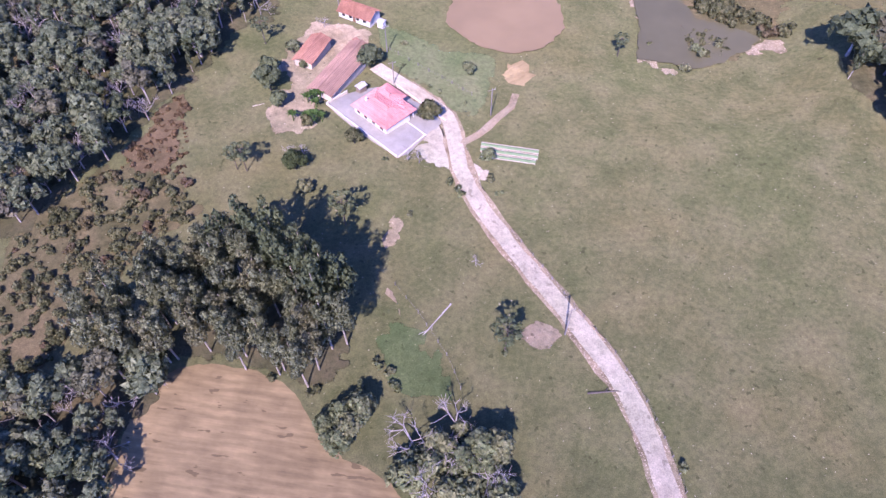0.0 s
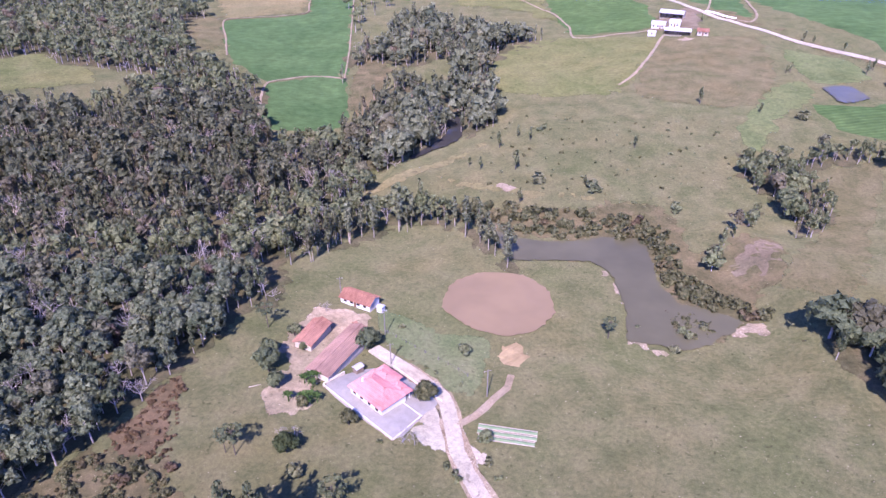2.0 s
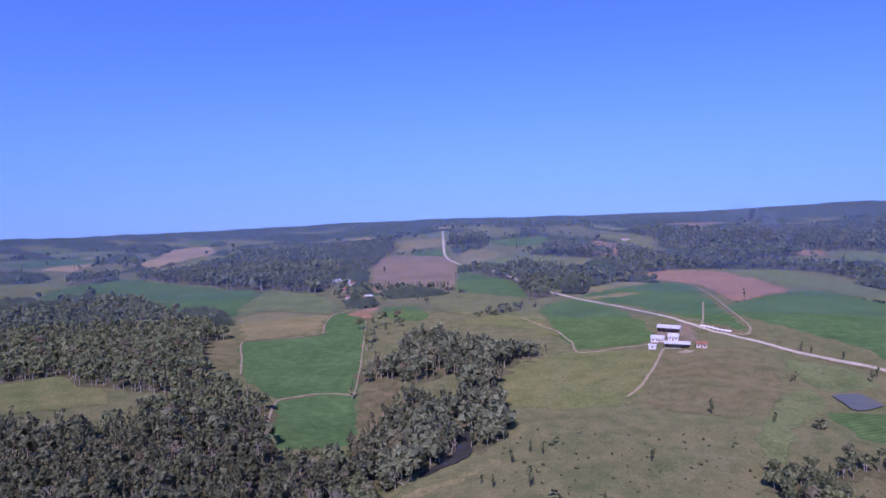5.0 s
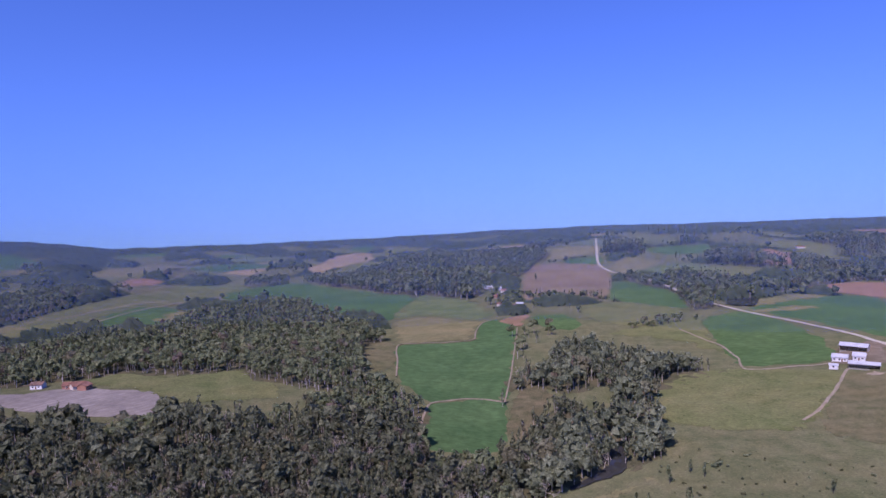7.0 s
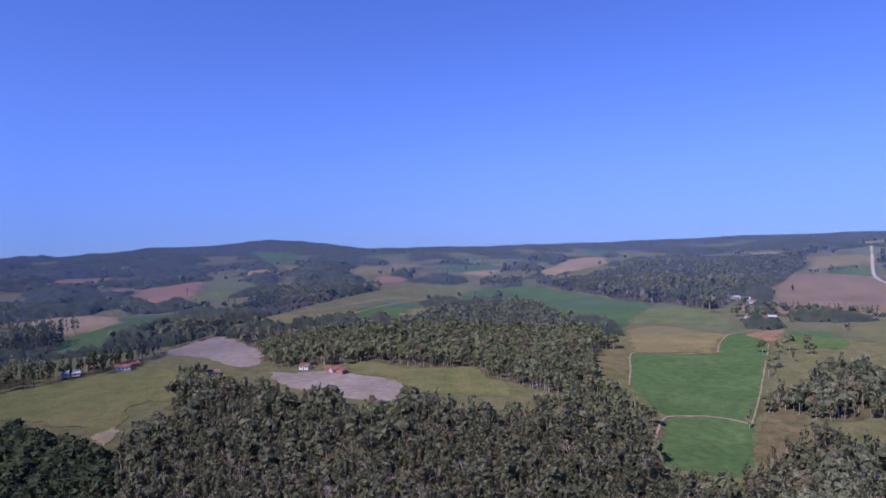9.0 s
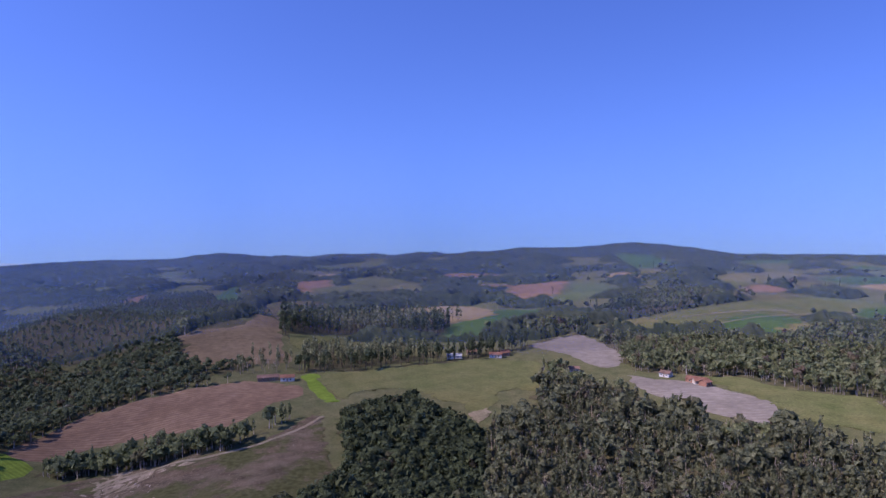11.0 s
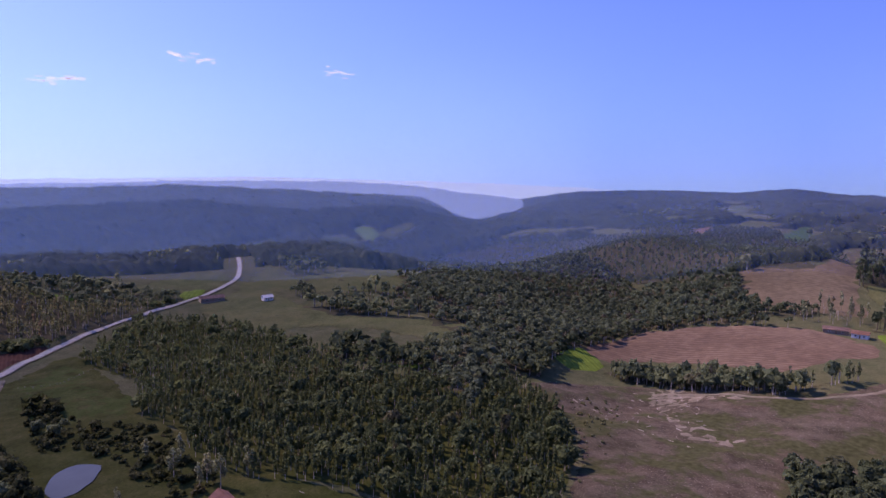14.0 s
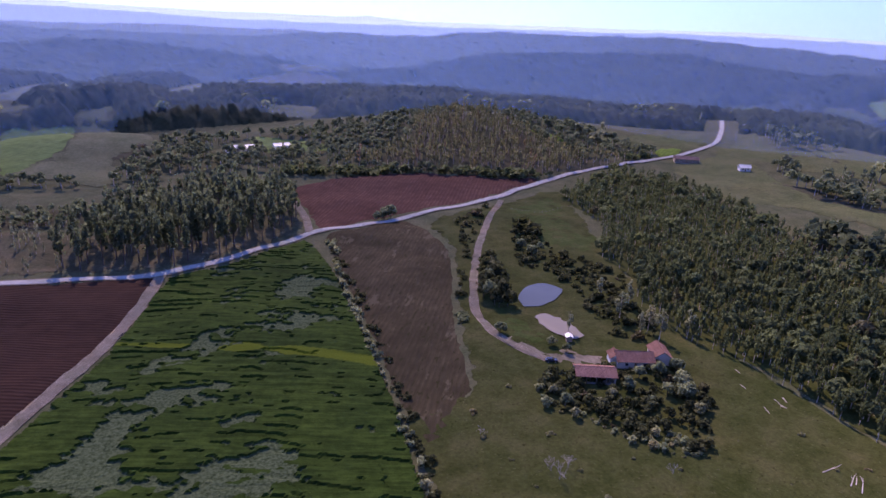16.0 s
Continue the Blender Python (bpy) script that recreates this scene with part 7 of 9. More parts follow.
# ---- clouds and smoke ----------------------------------------------------------
def vapour(name, colour, glow, clear):
    m, nt, b = nodes_of(name)
    out = nt.nodes["Material Output"]
    em, tr, mx = nt.nodes.new("ShaderNodeEmission"), nt.nodes.new("ShaderNodeBsdfTransparent"), nt.nodes.new("ShaderNodeMixShader")
    # emission puts the sunlight scattered by the vapour in as glow
    em.inputs[0].default_value, em.inputs[1].default_value = (*colour, 1), glow
    nt.links.new(steps(nt, noise_at(nt, 0.012, 4), 0.3, 0.7), mx.inputs[0])
    lo = nt.nodes.new("ShaderNodeMapRange")
    lo.inputs[3].default_value, lo.inputs[4].default_value = clear, 1.0
    nt.links.new(steps(nt, noise_at(nt, 0.012, 4), 0.3, 0.7), lo.inputs[0])
    nt.links.new(lo.outputs[0], mx.inputs[0])
    nt.links.new(em.outputs[0], mx.inputs[1])
    nt.links.new(tr.outputs[0], mx.inputs[2])
    nt.links.new(mx.outputs[0], out.inputs["Surface"])
    return m


def puff(name, mat, places, label, category, seed):
    """Thin vapour: many soft flattened lobes drifting along a line."""
    rng = np.random.default_rng(seed)
    bm = bmesh.new()
    for x, y, z, rx, rz in places:
        m = Matrix.Translation((x, y, z)) @ Matrix.Rotation(rng.uniform(0, 3), 4, "Z") @ Matrix.Diagonal((rx, rx * rng.uniform(0.6, 1), rz, 1))
        bmesh.ops.create_icosphere(bm, subdivisions=2, radius=1.0, matrix=m)
    for f in bm.faces:
        f.smooth = True
    me = bpy.data.meshes.new(name)
    bm.to_mesh(me)
    bm.free()
    me.materials.append(mat)
    return tagged(new(name, me), label, category, kind="structure")


def cloud(turn, high, wide, seed):
    rng = np.random.default_rng(seed)
    a, d = radians(turn), 4300
    x, y, z = -math.sin(a) * d, math.cos(a) * d, 110 + d * math.tan(radians(high))
    places = []
    for k in range(14):
        u = (k - 6.5) * 0.085 * wide + rng.normal(0, 0.06) * wide
        places.append((x + math.cos(a) * u, y + math.sin(a) * u, z + rng.normal(0, 0.06) * wide - 0.12 * u * (seed % 2), wide * rng.uniform(0.08, 0.2), wide * rng.uniform(0.02, 0.05)))
    puff("cloud", CLOUD, places, "small wispy white cloud in blue sky", "cloud", seed)


CLOUD = vapour("white_cloud", (0.95, 0.96, 1.0), 1.1, 0.76)
SMOKE = vapour("thin_blue_smoke", (0.42, 0.50, 0.78), 0.6, 0.87)
for k, (turn, high, wide) in enumerate(((130.0, 8.2, 210), (139.3, 5.9, 220), (118.5, 7.6, 150), (149.5, 3.3, 120))):
    cloud(turn, high, wide, k + 1)


def smoke():
    rng = np.random.default_rng(4)
    d = np.array((674.3, 1277.8))
    n = math.hypot(*d)
    side = np.array([-d[1], d[0]]) / n
    puff("smoke_plume", SMOKE, [(*(d + side * (k * 5.0 + rng.normal(0, 3 + k * 0.4))), float(height(*d)) + 4 + k * 3.6, 5 + k * 0.5, 5 + k * 0.6) for k in range(0, 24, 2)],
         "thin blue smoke rising over far woods", "smoke", 2)


smoke()

MAT["lime_leaf"] = leaf_mat("crop_leaves", (0.03, 0.06, 0.012), (0.08, 0.13, 0.03), (0.1, 0.12, 0.05), 0.9)
MAT["tuft_leaf"] = leaf_mat("dry_grass_blades", (0.07, 0.075, 0.03), (0.15, 0.14, 0.07), (0.26, 0.22, 0.13), 0.7)


# ---- things: builders ------------------------------------------------------
MAT.update({
    "pink_roof": crop_mat("faded_pink_roof", (0.52, 0.23, 0.225), (0.60, 0.29, 0.27), 136, 0.35, (0.42, 0.17, 0.17), strength=0.2),
    "tile_roof": crop_mat("weathered_clay_tiles", (0.27, 0.135, 0.095), (0.38, 0.21, 0.16), 64, 0.4, (0.14, 0.07, 0.055), strength=0.4),
    "grey_tile": crop_mat("lichened_clay_tiles", (0.22, 0.14, 0.11), (0.34, 0.22, 0.18), 64, 0.4, (0.12, 0.08, 0.065), strength=0.4),
    "white_wall": plain_mat("white_plaster", (0.55, 0.53, 0.50), (0.72, 0.70, 0.67), 0.6, 0.85),
    "cream_wall": plain_mat("cream_plaster", (0.50, 0.42, 0.33), (0.62, 0.54, 0.44), 0.6, 0.85),
    "brick_wall": plain_mat("bare_brick", (0.28, 0.13, 0.085), (0.38, 0.20, 0.13), 1.2, 0.9),
    "board": plain_mat("weathered_boards", (0.16, 0.12, 0.09), (0.26, 0.21, 0.16), 1.2, 0.85),
    "sheet_metal": plain_mat("pale_sheet_roof", (0.42, 0.42, 0.42), (0.56, 0.56, 0.55), 0.3, 0.5),
    "glass": plain_mat("dark_window_glass", (0.02, 0.025, 0.03), (0.04, 0.045, 0.05), 0.5, 0.1),
    "door_wood": plain_mat("brown_door_wood", (0.14, 0.07, 0.04), (0.2, 0.11, 0.06), 2.0, 0.6),
    "paving": plain_mat("grey_paving", (0.27, 0.255, 0.215), (0.34, 0.32, 0.275), 0.5, 0.9),
    "pole_wood": plain_mat("grey_pole", (0.16, 0.145, 0.13), (0.26, 0.24, 0.22), 0.7, 0.8),
    "car_paint": plain_mat("dark_car_paint", (0.02, 0.025, 0.035), (0.03, 0.035, 0.05), 0.4, 0.25, 0.3, 0.0),
    "tyre": plain_mat("black_tyre", (0.015, 0.015, 0.015), (0.03, 0.03, 0.03), 3.0, 0.9),
    "bed_cover": plain_mat("pale_green_cover", (0.12, 0.20, 0.09), (0.19, 0.27, 0.14), 0.8, 0.7),
    "log": plain_mat("pale_cut_log", (0.36, 0.30, 0.24), (0.52, 0.46, 0.38), 1.0, 0.85),
})


def part(name, bm, material, parent, label=""):
    me = bpy.data.meshes.new(name)
    bm.to_mesh(me)
    bm.free()
    me.materials.append(MAT[material])
    ob = new(name, me)
    ob.parent = parent
    if label:
        tagged(ob, label)
    return ob


def at(x, y):
    return float(height(x, y)) + float(lift(x, y))


def base(name, x, y, head, label, category, group="", z=None, scale=1.0):
    ob = new(name)
    ob.matrix_world = pose(x, y, at(x, y) if z is None else z, 0, 0, head) @ Matrix.Diagonal((scale, scale, scale, 1))
    ob.empty_display_size = 0.2
    return tagged(ob, label, category, group)


def box(w, d, h, x=0.0, y=0.0, z=0.0, bm=None, bevel=0.0):
    """A block standing on z, centred on x, y."""
    bm = bm or bmesh.new()
    made = bmesh.ops.create_cube(bm, size=1.0, matrix=Matrix.Translation((x, y, z + h / 2)) @ Matrix.Diagonal((w, d, h, 1)))
    if bevel:
        edges = {e for v in made["verts"] for e in v.link_edges}
        bmesh.ops.bevel(bm, geom=list(edges), offset=bevel, segments=1, affect="EDGES")
    return bm


def rod(p0, p1, r0, r1, bm=None, sides=8):
    bm = bm or bmesh.new()
    v, t = prism(p0, p1, r0, r1, sides)
    vs = [bm.verts.new(q) for q in v]
    for a, b, c in t:
        bm.faces.new((vs[a], vs[b], vs[c]))
    bm.faces.new(vs[:sides][::-1])
    bm.faces.new(vs[sides:])
    return bm


def shell(length, depth, tall, thick=0.2, x=0.0, y=0.0, z=-0.6):
    """Four walls of a building, open above."""
    bm = bmesh.new()
    h = tall - z
    for sy in (-1, 1):
        box(length, thick, h, x, y + sy * (depth - thick) / 2, z, bm)
    for sx in (-1, 1):
        box(thick, depth - 2 * thick, h, x + sx * (length - thick) / 2, y, z, bm)
    return bm


def slopes(length, depth, eave, rise, out, courses, hip=0.0, x=0.0, y=0.0, thick=0.1):
    """A pitched roof of overlapping courses; hip: how far the ridge stops short of each end."""
    bm = bmesh.new()
    L, D = length / 2 + out, depth / 2 + out
    drop = rise * out / (depth / 2)
    steps_up = []
    for k in range(courses):
        steps_up += [(k / courses, thick * 0.6 if k else thick), ((k + 1) / courses, thick)]
    line = steps_up + [(1.0, -0.02), (0.0, -0.05)]

    def corner(u, up, sx, sy):
        half = L - (hip + out) * (1 - u) if hip else L
        return (x + sx * half, y + sy * D * u, eave + rise - (rise + drop) * u + up)

    for sy in (-1, 1):
        rows = [[bm.verts.new(corner(u, up, sx, sy)) for sx in (-1, 1)] for u, up in line]
        for p, q in zip(rows, rows[1:]):
            bm.faces.new((p[0], p[1], q[1], q[0]))
        if not hip:
            for e in (0, 1):
                bm.faces.new([r[e] for r in rows])
    if hip:
        for sx in (-1, 1):
            rows = [[bm.verts.new(corner(u, up, sx, sy)) for sy in (-1, 1)] for u, up in line[1:-1]]
            for p, q in zip(rows, rows[1:]):
                bm.faces.new((p[0], p[1], q[1], q[0]))
    bmesh.ops.remove_doubles(bm, verts=bm.verts, dist=0.002)
    bmesh.ops.recalc_face_normals(bm, faces=bm.faces)
    return bm


def ridge(length, eave, rise, out, hip=0.0, x=0.0, y=0.0):
    half = length / 2 + out - (hip + out if hip else 0)
    return rod((x - half, y, eave + rise + 0.08), (x + half, y, eave + rise + 0.08), 0.13, 0.13, sides=6)


def gable(length, depth, eave, rise, sx, thick=0.2):
    bm = bmesh.new()
    x0, x1 = sx * length / 2, sx * (length / 2 - thick)
    a = [bm.verts.new((q, yy, zz)) for q in (x0, x1) for yy, zz in ((-depth / 2, eave), (depth / 2, eave), (0, eave + rise - 0.06))]
    for f in ((0, 1, 2), (5, 4, 3), (0, 3, 4, 1), (1, 4, 5, 2), (2, 5, 3, 0)):
        bm.faces.new([a[i] for i in f])
    bmesh.ops.recalc_face_normals(bm, faces=bm.faces)
    return bm


def openings(house, length, depth, wall, windows, doors=(), sill=1.0):
    """Windows and doors, each a framed leaf set in the wall. Entries: side (-1 front, 1 back), place along it."""
    for side, u in windows:
        w = part("window", box(1.3, 0.12, 1.2, u, side * depth / 2, sill), "white_wall", house)
        part("pane", box(1.1, 0.06, 1.0, u, side * (depth / 2 + 0.045), sill + 0.1), "glass", w)
    for side, u in doors:
        d = part("door", box(0.9, 0.1, 2.05, u, side * (depth / 2 + 0.01), 0.0), "door_wood", house)
        part("handle", box(0.05, 0.08, 0.12, u + 0.35, side * (depth / 2 + 0.08), 1.0), "sheet_metal", d)


def cottage(name, x, y, head, length, depth, tall, rise, wall, roof, label, out=0.5, hip=0.0, windows=(), doors=(), courses=8, category="house", group=""):
    house = base(name, x, y, head, label, category, group)
    part("wall", shell(length, depth, tall), wall, house)
    part("roof", slopes(length, depth, tall, rise, out, courses, hip), roof, house)
    part("ridge", ridge(length, tall, rise, out, hip), roof, house)
    for sx in (() if hip else (-1, 1)):
        part("gable", gable(length, depth, tall, rise, sx), wall, house)
    part("floor_slab", box(length + 0.3, depth + 0.3, 0.75, 0, 0, -0.7), "paving", house)
    openings(house, length, depth, tall, windows, doors)
    return house


def open_shed(name, x, y, head, length, depth, tall, rise, roof, label, bays=6, walls=True, group="", out=0.4):
    """A long shed: posts along one open side, boards on the rest."""
    shed = base(name, x, y, head, label, "shed", group)
    part("roof", slopes(length, depth, tall, rise, out, 9), roof, shed)
    part("ridge", ridge(length, tall, rise, out), roof, shed)
    for k in range(bays + 1):
        u = -length / 2 + 0.15 + (length - 0.3) * k / bays
        part("post", box(0.2, 0.2, tall + 0.6, u, -depth / 2 + 0.1, -0.6, bevel=0.02), "board", shed)
    if walls:
        part("back_wall", box(length, 0.18, tall + 0.6, 0, depth / 2 - 0.1, -0.6), "cream_wall", shed)
        for sx in (-1, 1):
            part("end_wall", box(0.18, depth - 0.5, tall + 0.6, sx * (length / 2 - 0.1), 0.1, -0.6), "cream_wall", shed)
        for sx in (-1, 1):
            part("gable", gable(length, depth - 0.1, tall, rise, sx), "board", shed)
        for k in range(1, bays, 2):
            u = -length / 2 + 0.15 + (length - 0.3) * (k + 0.5) / bays
            part("partition", box(0.12, depth - 1.0, tall * 0.6 + 0.6, u, 0.2, -0.6), "board", shed)
    part("floor_slab", box(length, depth, 0.7, 0, 0, -0.66), "paving", shed)
    return shed


TREES = {}


def tree(name, kind, x, y, tall, leaf, bark, label, category="tree", group="", level=0, wide=1.0):
    """A single tree or bush: trunk and crown."""
    rng = random.Random(int(x * 31 + y * 17))
    form = rng.randrange(5)
    key = (kind, level, form, leaf, bark)
    if key not in TREES:
        wv, wt, wn, lv, lt, ln = grow(kind, level, 900 + 13 * form + len(kind))
        TREES[key] = (mesh_of("trunk", wv, wt, [bark], normals=wn),
                      mesh_of("crown", lv, lt, [leaf], tint=np.full(len(lv), 0.25 + 0.13 * form), normals=ln) if len(lv) else None)
    ob = new(name)
    ob.matrix_world = pose(x, y, float(height(x, y)) - 0.1, 0, 0, rng.uniform(0, 360)) @ Matrix.Diagonal((tall * wide, tall * wide, tall, 1))
    tagged(ob, label, category, group)
    for nm, me in zip(("trunk", "crown"), TREES[key]):
        if me:
            new(nm, me).parent = ob
    return ob


def pole(x, y, tall, label="tall grey wooden utility pole in pasture"):
    p = base("utility_pole", x, y, 20, label, "pole", "utility poles", z=float(height(x, y)))
    part("post", rod((0, 0, -0.5), (0, 0, tall), 0.16, 0.11), "pole_wood", p)
    part("crossarm", box(1.9, 0.1, 0.12, 0, 0.15, tall - 0.6, bevel=0.01), "pole_wood", p)
    for u in (-0.8, 0, 0.8):
        part("insulator", rod((u, 0.15, tall - 0.48), (u, 0.15, tall - 0.3), 0.05, 0.03, sides=6), "white_wall", p)
    return p


def spread(outline, spacing, seed, limit=999):
    return scatter(outline, spacing, seed)[:limit]


# ---- the pink-roofed farmhouse and its yard --------------------------------
def farmhouse():
    h = base("farmhouse", -16.6, 121.6, 136, "white farmhouse with faded pink hipped roof", "house", z=at(-16.6, 121.6) + 0.2)
    part("wall", shell(11.4, 7.6, 3.0), "white_wall", h, "white plaster walls")
    part("roof", slopes(11.4, 7.6, 3.0, 1.7, 0.6, 10, 3.4), "pink_roof", h, "faded pink tiled hipped roof")
    part("wing_wall", shell(6.0, 3.4, 2.9, x=2.4, y=-4.6), "white_wall", h)
    part("wing_roof", slopes(6.0, 5.2, 2.9, 1.05, 0.5, 7, 2.2, x=2.4, y=-4.2), "pink_roof", h)
    part("porch_roof", slopes(4.2, 3.4, 2.7, 0.7, 0.45, 5, 1.4, x=-3.6, y=-3.7), "pink_roof", h)
    for u in (-5.4, -3.6, -1.9):
        part("porch_post", box(0.25, 0.25, 3.1, u, -5.2, -0.4, bevel=0.02), "white_wall", h)
    part("porch_floor", box(4.6, 2.0, 0.6, -3.6, -4.7, -0.5), "paving", h)
    part("plinth", box(11.8, 8.0, 0.8, 0, 0, -0.75), "white_wall", h)
    openings(h, 11.4, 7.6, 3.0, [(1, -4), (1, -1.2), (1, 1.6), (1, 4.2), (-1, -0.4)], [(-1, -3.6), (-1, -1.5)])
    part("chimney", box(0.5, 0.5, 1.4, 3.6, 1.5, 3.6, bevel=0.03), "white_wall", h)
    part("water_tank", rod((4.9, -6.8, 0), (4.9, -6.8, 1.2), 0.7, 0.75, sides=12), "sheet_metal", h)
    return h


sheet("house_paving", "paving", [(-30.0, 125.3), (-12.4, 108.2), (-6.1, 115.2), (-2.0, 121.0), (-14.1, 133.2), (-22, 132.5)],
      "grey concrete paving round the house", "paving", 0.05, over=0.06)
farmhouse()


def low_wall(a, b, tall=0.55, group="yard walls"):
    """A low plastered yard wall with a coping."""
    n = math.hypot(b[0] - a[0], b[1] - a[1])
    x, y = (a[0] + b[0]) / 2, (a[1] + b[1]) / 2
    w = base("yard_wall", x, y, math.degrees(math.atan2(b[1] - a[1], b[0] - a[0])), "low pale plastered yard wall", "wall", group)
    part("wall", box(n, 0.18, tall + 0.9, 0, 0, -0.9), "cream_wall", w)
    part("coping", box(n, 0.28, 0.08, 0, 0, tall, bevel=0.015), "white_wall", w)
    return w


for a, b in (((-30.6, 125.6), (-12.3, 107.6)), ((-12.1, 107.6), (-6.1, 114.8)), ((-1.2, 121.0), (-13.9, 134.1)), ((-5.8, 115.2), (-11.5, 120.6)),
             ((-30.6, 126.2), (-26, 130.6))):
    low_wall(a, b)
cottage("garden_shed", -22.6, 131.6, 46, 2.2, 1.6, 1.9, 0.3, "board", "sheet_metal", "small pale metal-roofed garden shed", 0.2, courses=3, category="shed")
open_shed("long_cowshed", -28.0, 137.6, 244, 20.5, 6.6, 2.7, 1.3, "grey_tile", "long cowshed with weathered clay-tiled roof", 7)
open_shed("tool_shed", -36.6, 145.4, 250, 10.8, 5.2, 2.5, 1.1, "tile_roof", "tool shed with orange clay-tiled roof", 4)
cottage("stable", -26.2, 166, 152, 10.4, 5.2, 2.5, 1.3, "white_wall", "tile_roof", "white stable with red clay-tiled roof",
        windows=[(1, -3.5), (1, -1.2), (1, 1.2), (1, 3.5)], doors=[(1, 0)], category="stable")
cottage("pump_hut", -19.6, 162.0, 152, 1.8, 1.7, 1.9, 0.2, "white_wall", "sheet_metal", "small white hut with flat metal roof", 0.2, courses=2, category="hut")


def tractor(x, y, head):
    t = base("tractor", x, y, head, "red farm tractor parked between sheds", "tractor")
    part("bonnet", box(1.6, 0.7, 0.7, 0.7, 0, 0.6, bevel=0.08), "brick_wall", t)
    part("seat", box(0.5, 0.5, 0.5, -0.5, 0, 0.9, bevel=0.06), "tyre", t)
    part("canopy", box(1.3, 1.2, 0.08, -0.5, 0, 2.2, bevel=0.03), "brick_wall", t)
    for sx, r in ((-0.6, 0.7), (1.1, 0.42)):
        for sy in (-0.65, 0.65):
            part("wheel", rod((sx, sy - 0.15, r), (sx, sy + 0.15, r), r, r, sides=14), "tyre", t)
    for sx in (-1.0, 0.05):
        for sy in (-0.5, 0.5):
            part("canopy_post", box(0.05, 0.05, 1.3, sx, sy, 0.95), "tyre", t)


tractor(-25.9, 152.0, 120)


def seedling_bed(x, y, head, n):
    b = base("seedling_bed", x, y, head, "long seedling bed under pale green cover", "garden bed", "seedling beds")
    bm = bmesh.new()
    prev = None
    for k in range(29):
        u = -n / 2 + n * k / 28
        ring = [bm.verts.new((u, 0.5 * math.cos(a), max(0.0, 0.42 * math.sin(a) * (0.9 + 0.1 * math.sin(k * 1.9))) - 0.05)) for a in np.linspace(0, math.pi, 7)]
        if prev:
            for i in range(6):
                bm.faces.new((prev[i], ring[i], ring[i + 1], prev[i + 1]))
        prev = ring
    part("cover", bm, "bed_cover", b)
    for sy in (-0.62, 0.62):
        part("edging", box(n, 0.1, 0.3, 0, sy, -0.12), "log", b)


for k in range(3):
    seedling_bed(13.9 - 0.3 * k, 111.6 - 1.75 * k, -11, 13.6 - 0.8 * (k == 2))

for x, y, h in ((9.8, 123.5, 8.5), (-17.3, 149.5, 8.5), (21.6, 61.1, 9), (-32.0, 167.5, 8), (-14.6, 135.5, 7)):
    pole(x, y, h)


def heap(name, x, y, r, tall, mat, label, category="heap", seed=1):
    """A low uneven mound."""
    rng = np.random.default_rng(seed)
    b = base(name, x, y, 0, label, category)
    bm = bmesh.new()
    rings = []
    for k in range(7):
        u = k / 6
        rings.append([bm.verts.new((math.cos(a) * r * (1 - u * 0.92) * (1 + rng.normal(0, 0.06)), math.sin(a) * r * (1 - u * 0.92) * (1 + rng.normal(0, 0.06)),
                                    tall * math.sin(u * 1.57) + rng.normal(0, 0.06) - 0.08 * (k == 0))) for a in np.arange(22) * 2 * math.pi / 22])
    for p, q in zip(rings, rings[1:]):
        for i in range(22):
            bm.faces.new((p[i], p[(i + 1) % 22], q[(i + 1) % 22], q[i]))
    bm.faces.new(rings[-1])
    part("mound", bm, mat, b)


heap("straw_heap", 17.6, 142.5, 3.0, 0.9, "tan", "low round heap of pale straw in grass")
heap("ash_heap", 16.8, 60.3, 2.6, 0.4, "scar", "low pinkish ash heap in pasture", seed=5)


def fallen(name, p, q, thick, bark, label, seed=0, group=""):
    """A fallen trunk or pole with a few broken limbs."""
    rng = np.random.default_rng(seed)
    n = math.hypot(q[0] - p[0], q[1] - p[1])
    x, y = (p[0] + q[0]) / 2, (p[1] + q[1]) / 2
    b = base(name, x, y, math.degrees(math.atan2(q[1] - p[1], q[0] - p[0])), label, "log", group)
    part("trunk", rod((-n / 2, 0, thick * 0.6), (n / 2, 0, thick * 0.5), thick, thick * 0.55, sides=7), bark, b)
    for _ in range(3 if n > 4 else 0):
        u = rng.uniform(0, n / 2)
        part("limb", rod((u, 0, thick), (u + rng.uniform(0.8, 2.0), rng.uniform(-1.3, 1.3), rng.uniform(0.2, 0.7)), thick * 0.5, 0.03, sides=5), bark, b)
    return b


fallen("fallen_tree", (0.2, 67.4), (-5.4, 60.0), 0.16, "dead", "fallen pale dead tree in pasture", 2)
fallen("felled_tree", (24.4, 49.1), (30.0, 49.6), 0.2, "dark_bark", "fallen dark trunk beside the road", 3)
fallen("white_plank", (-48.5, 123.9), (-45.8, 124.9), 0.1, "log", "pale plank lying on soil", 4)

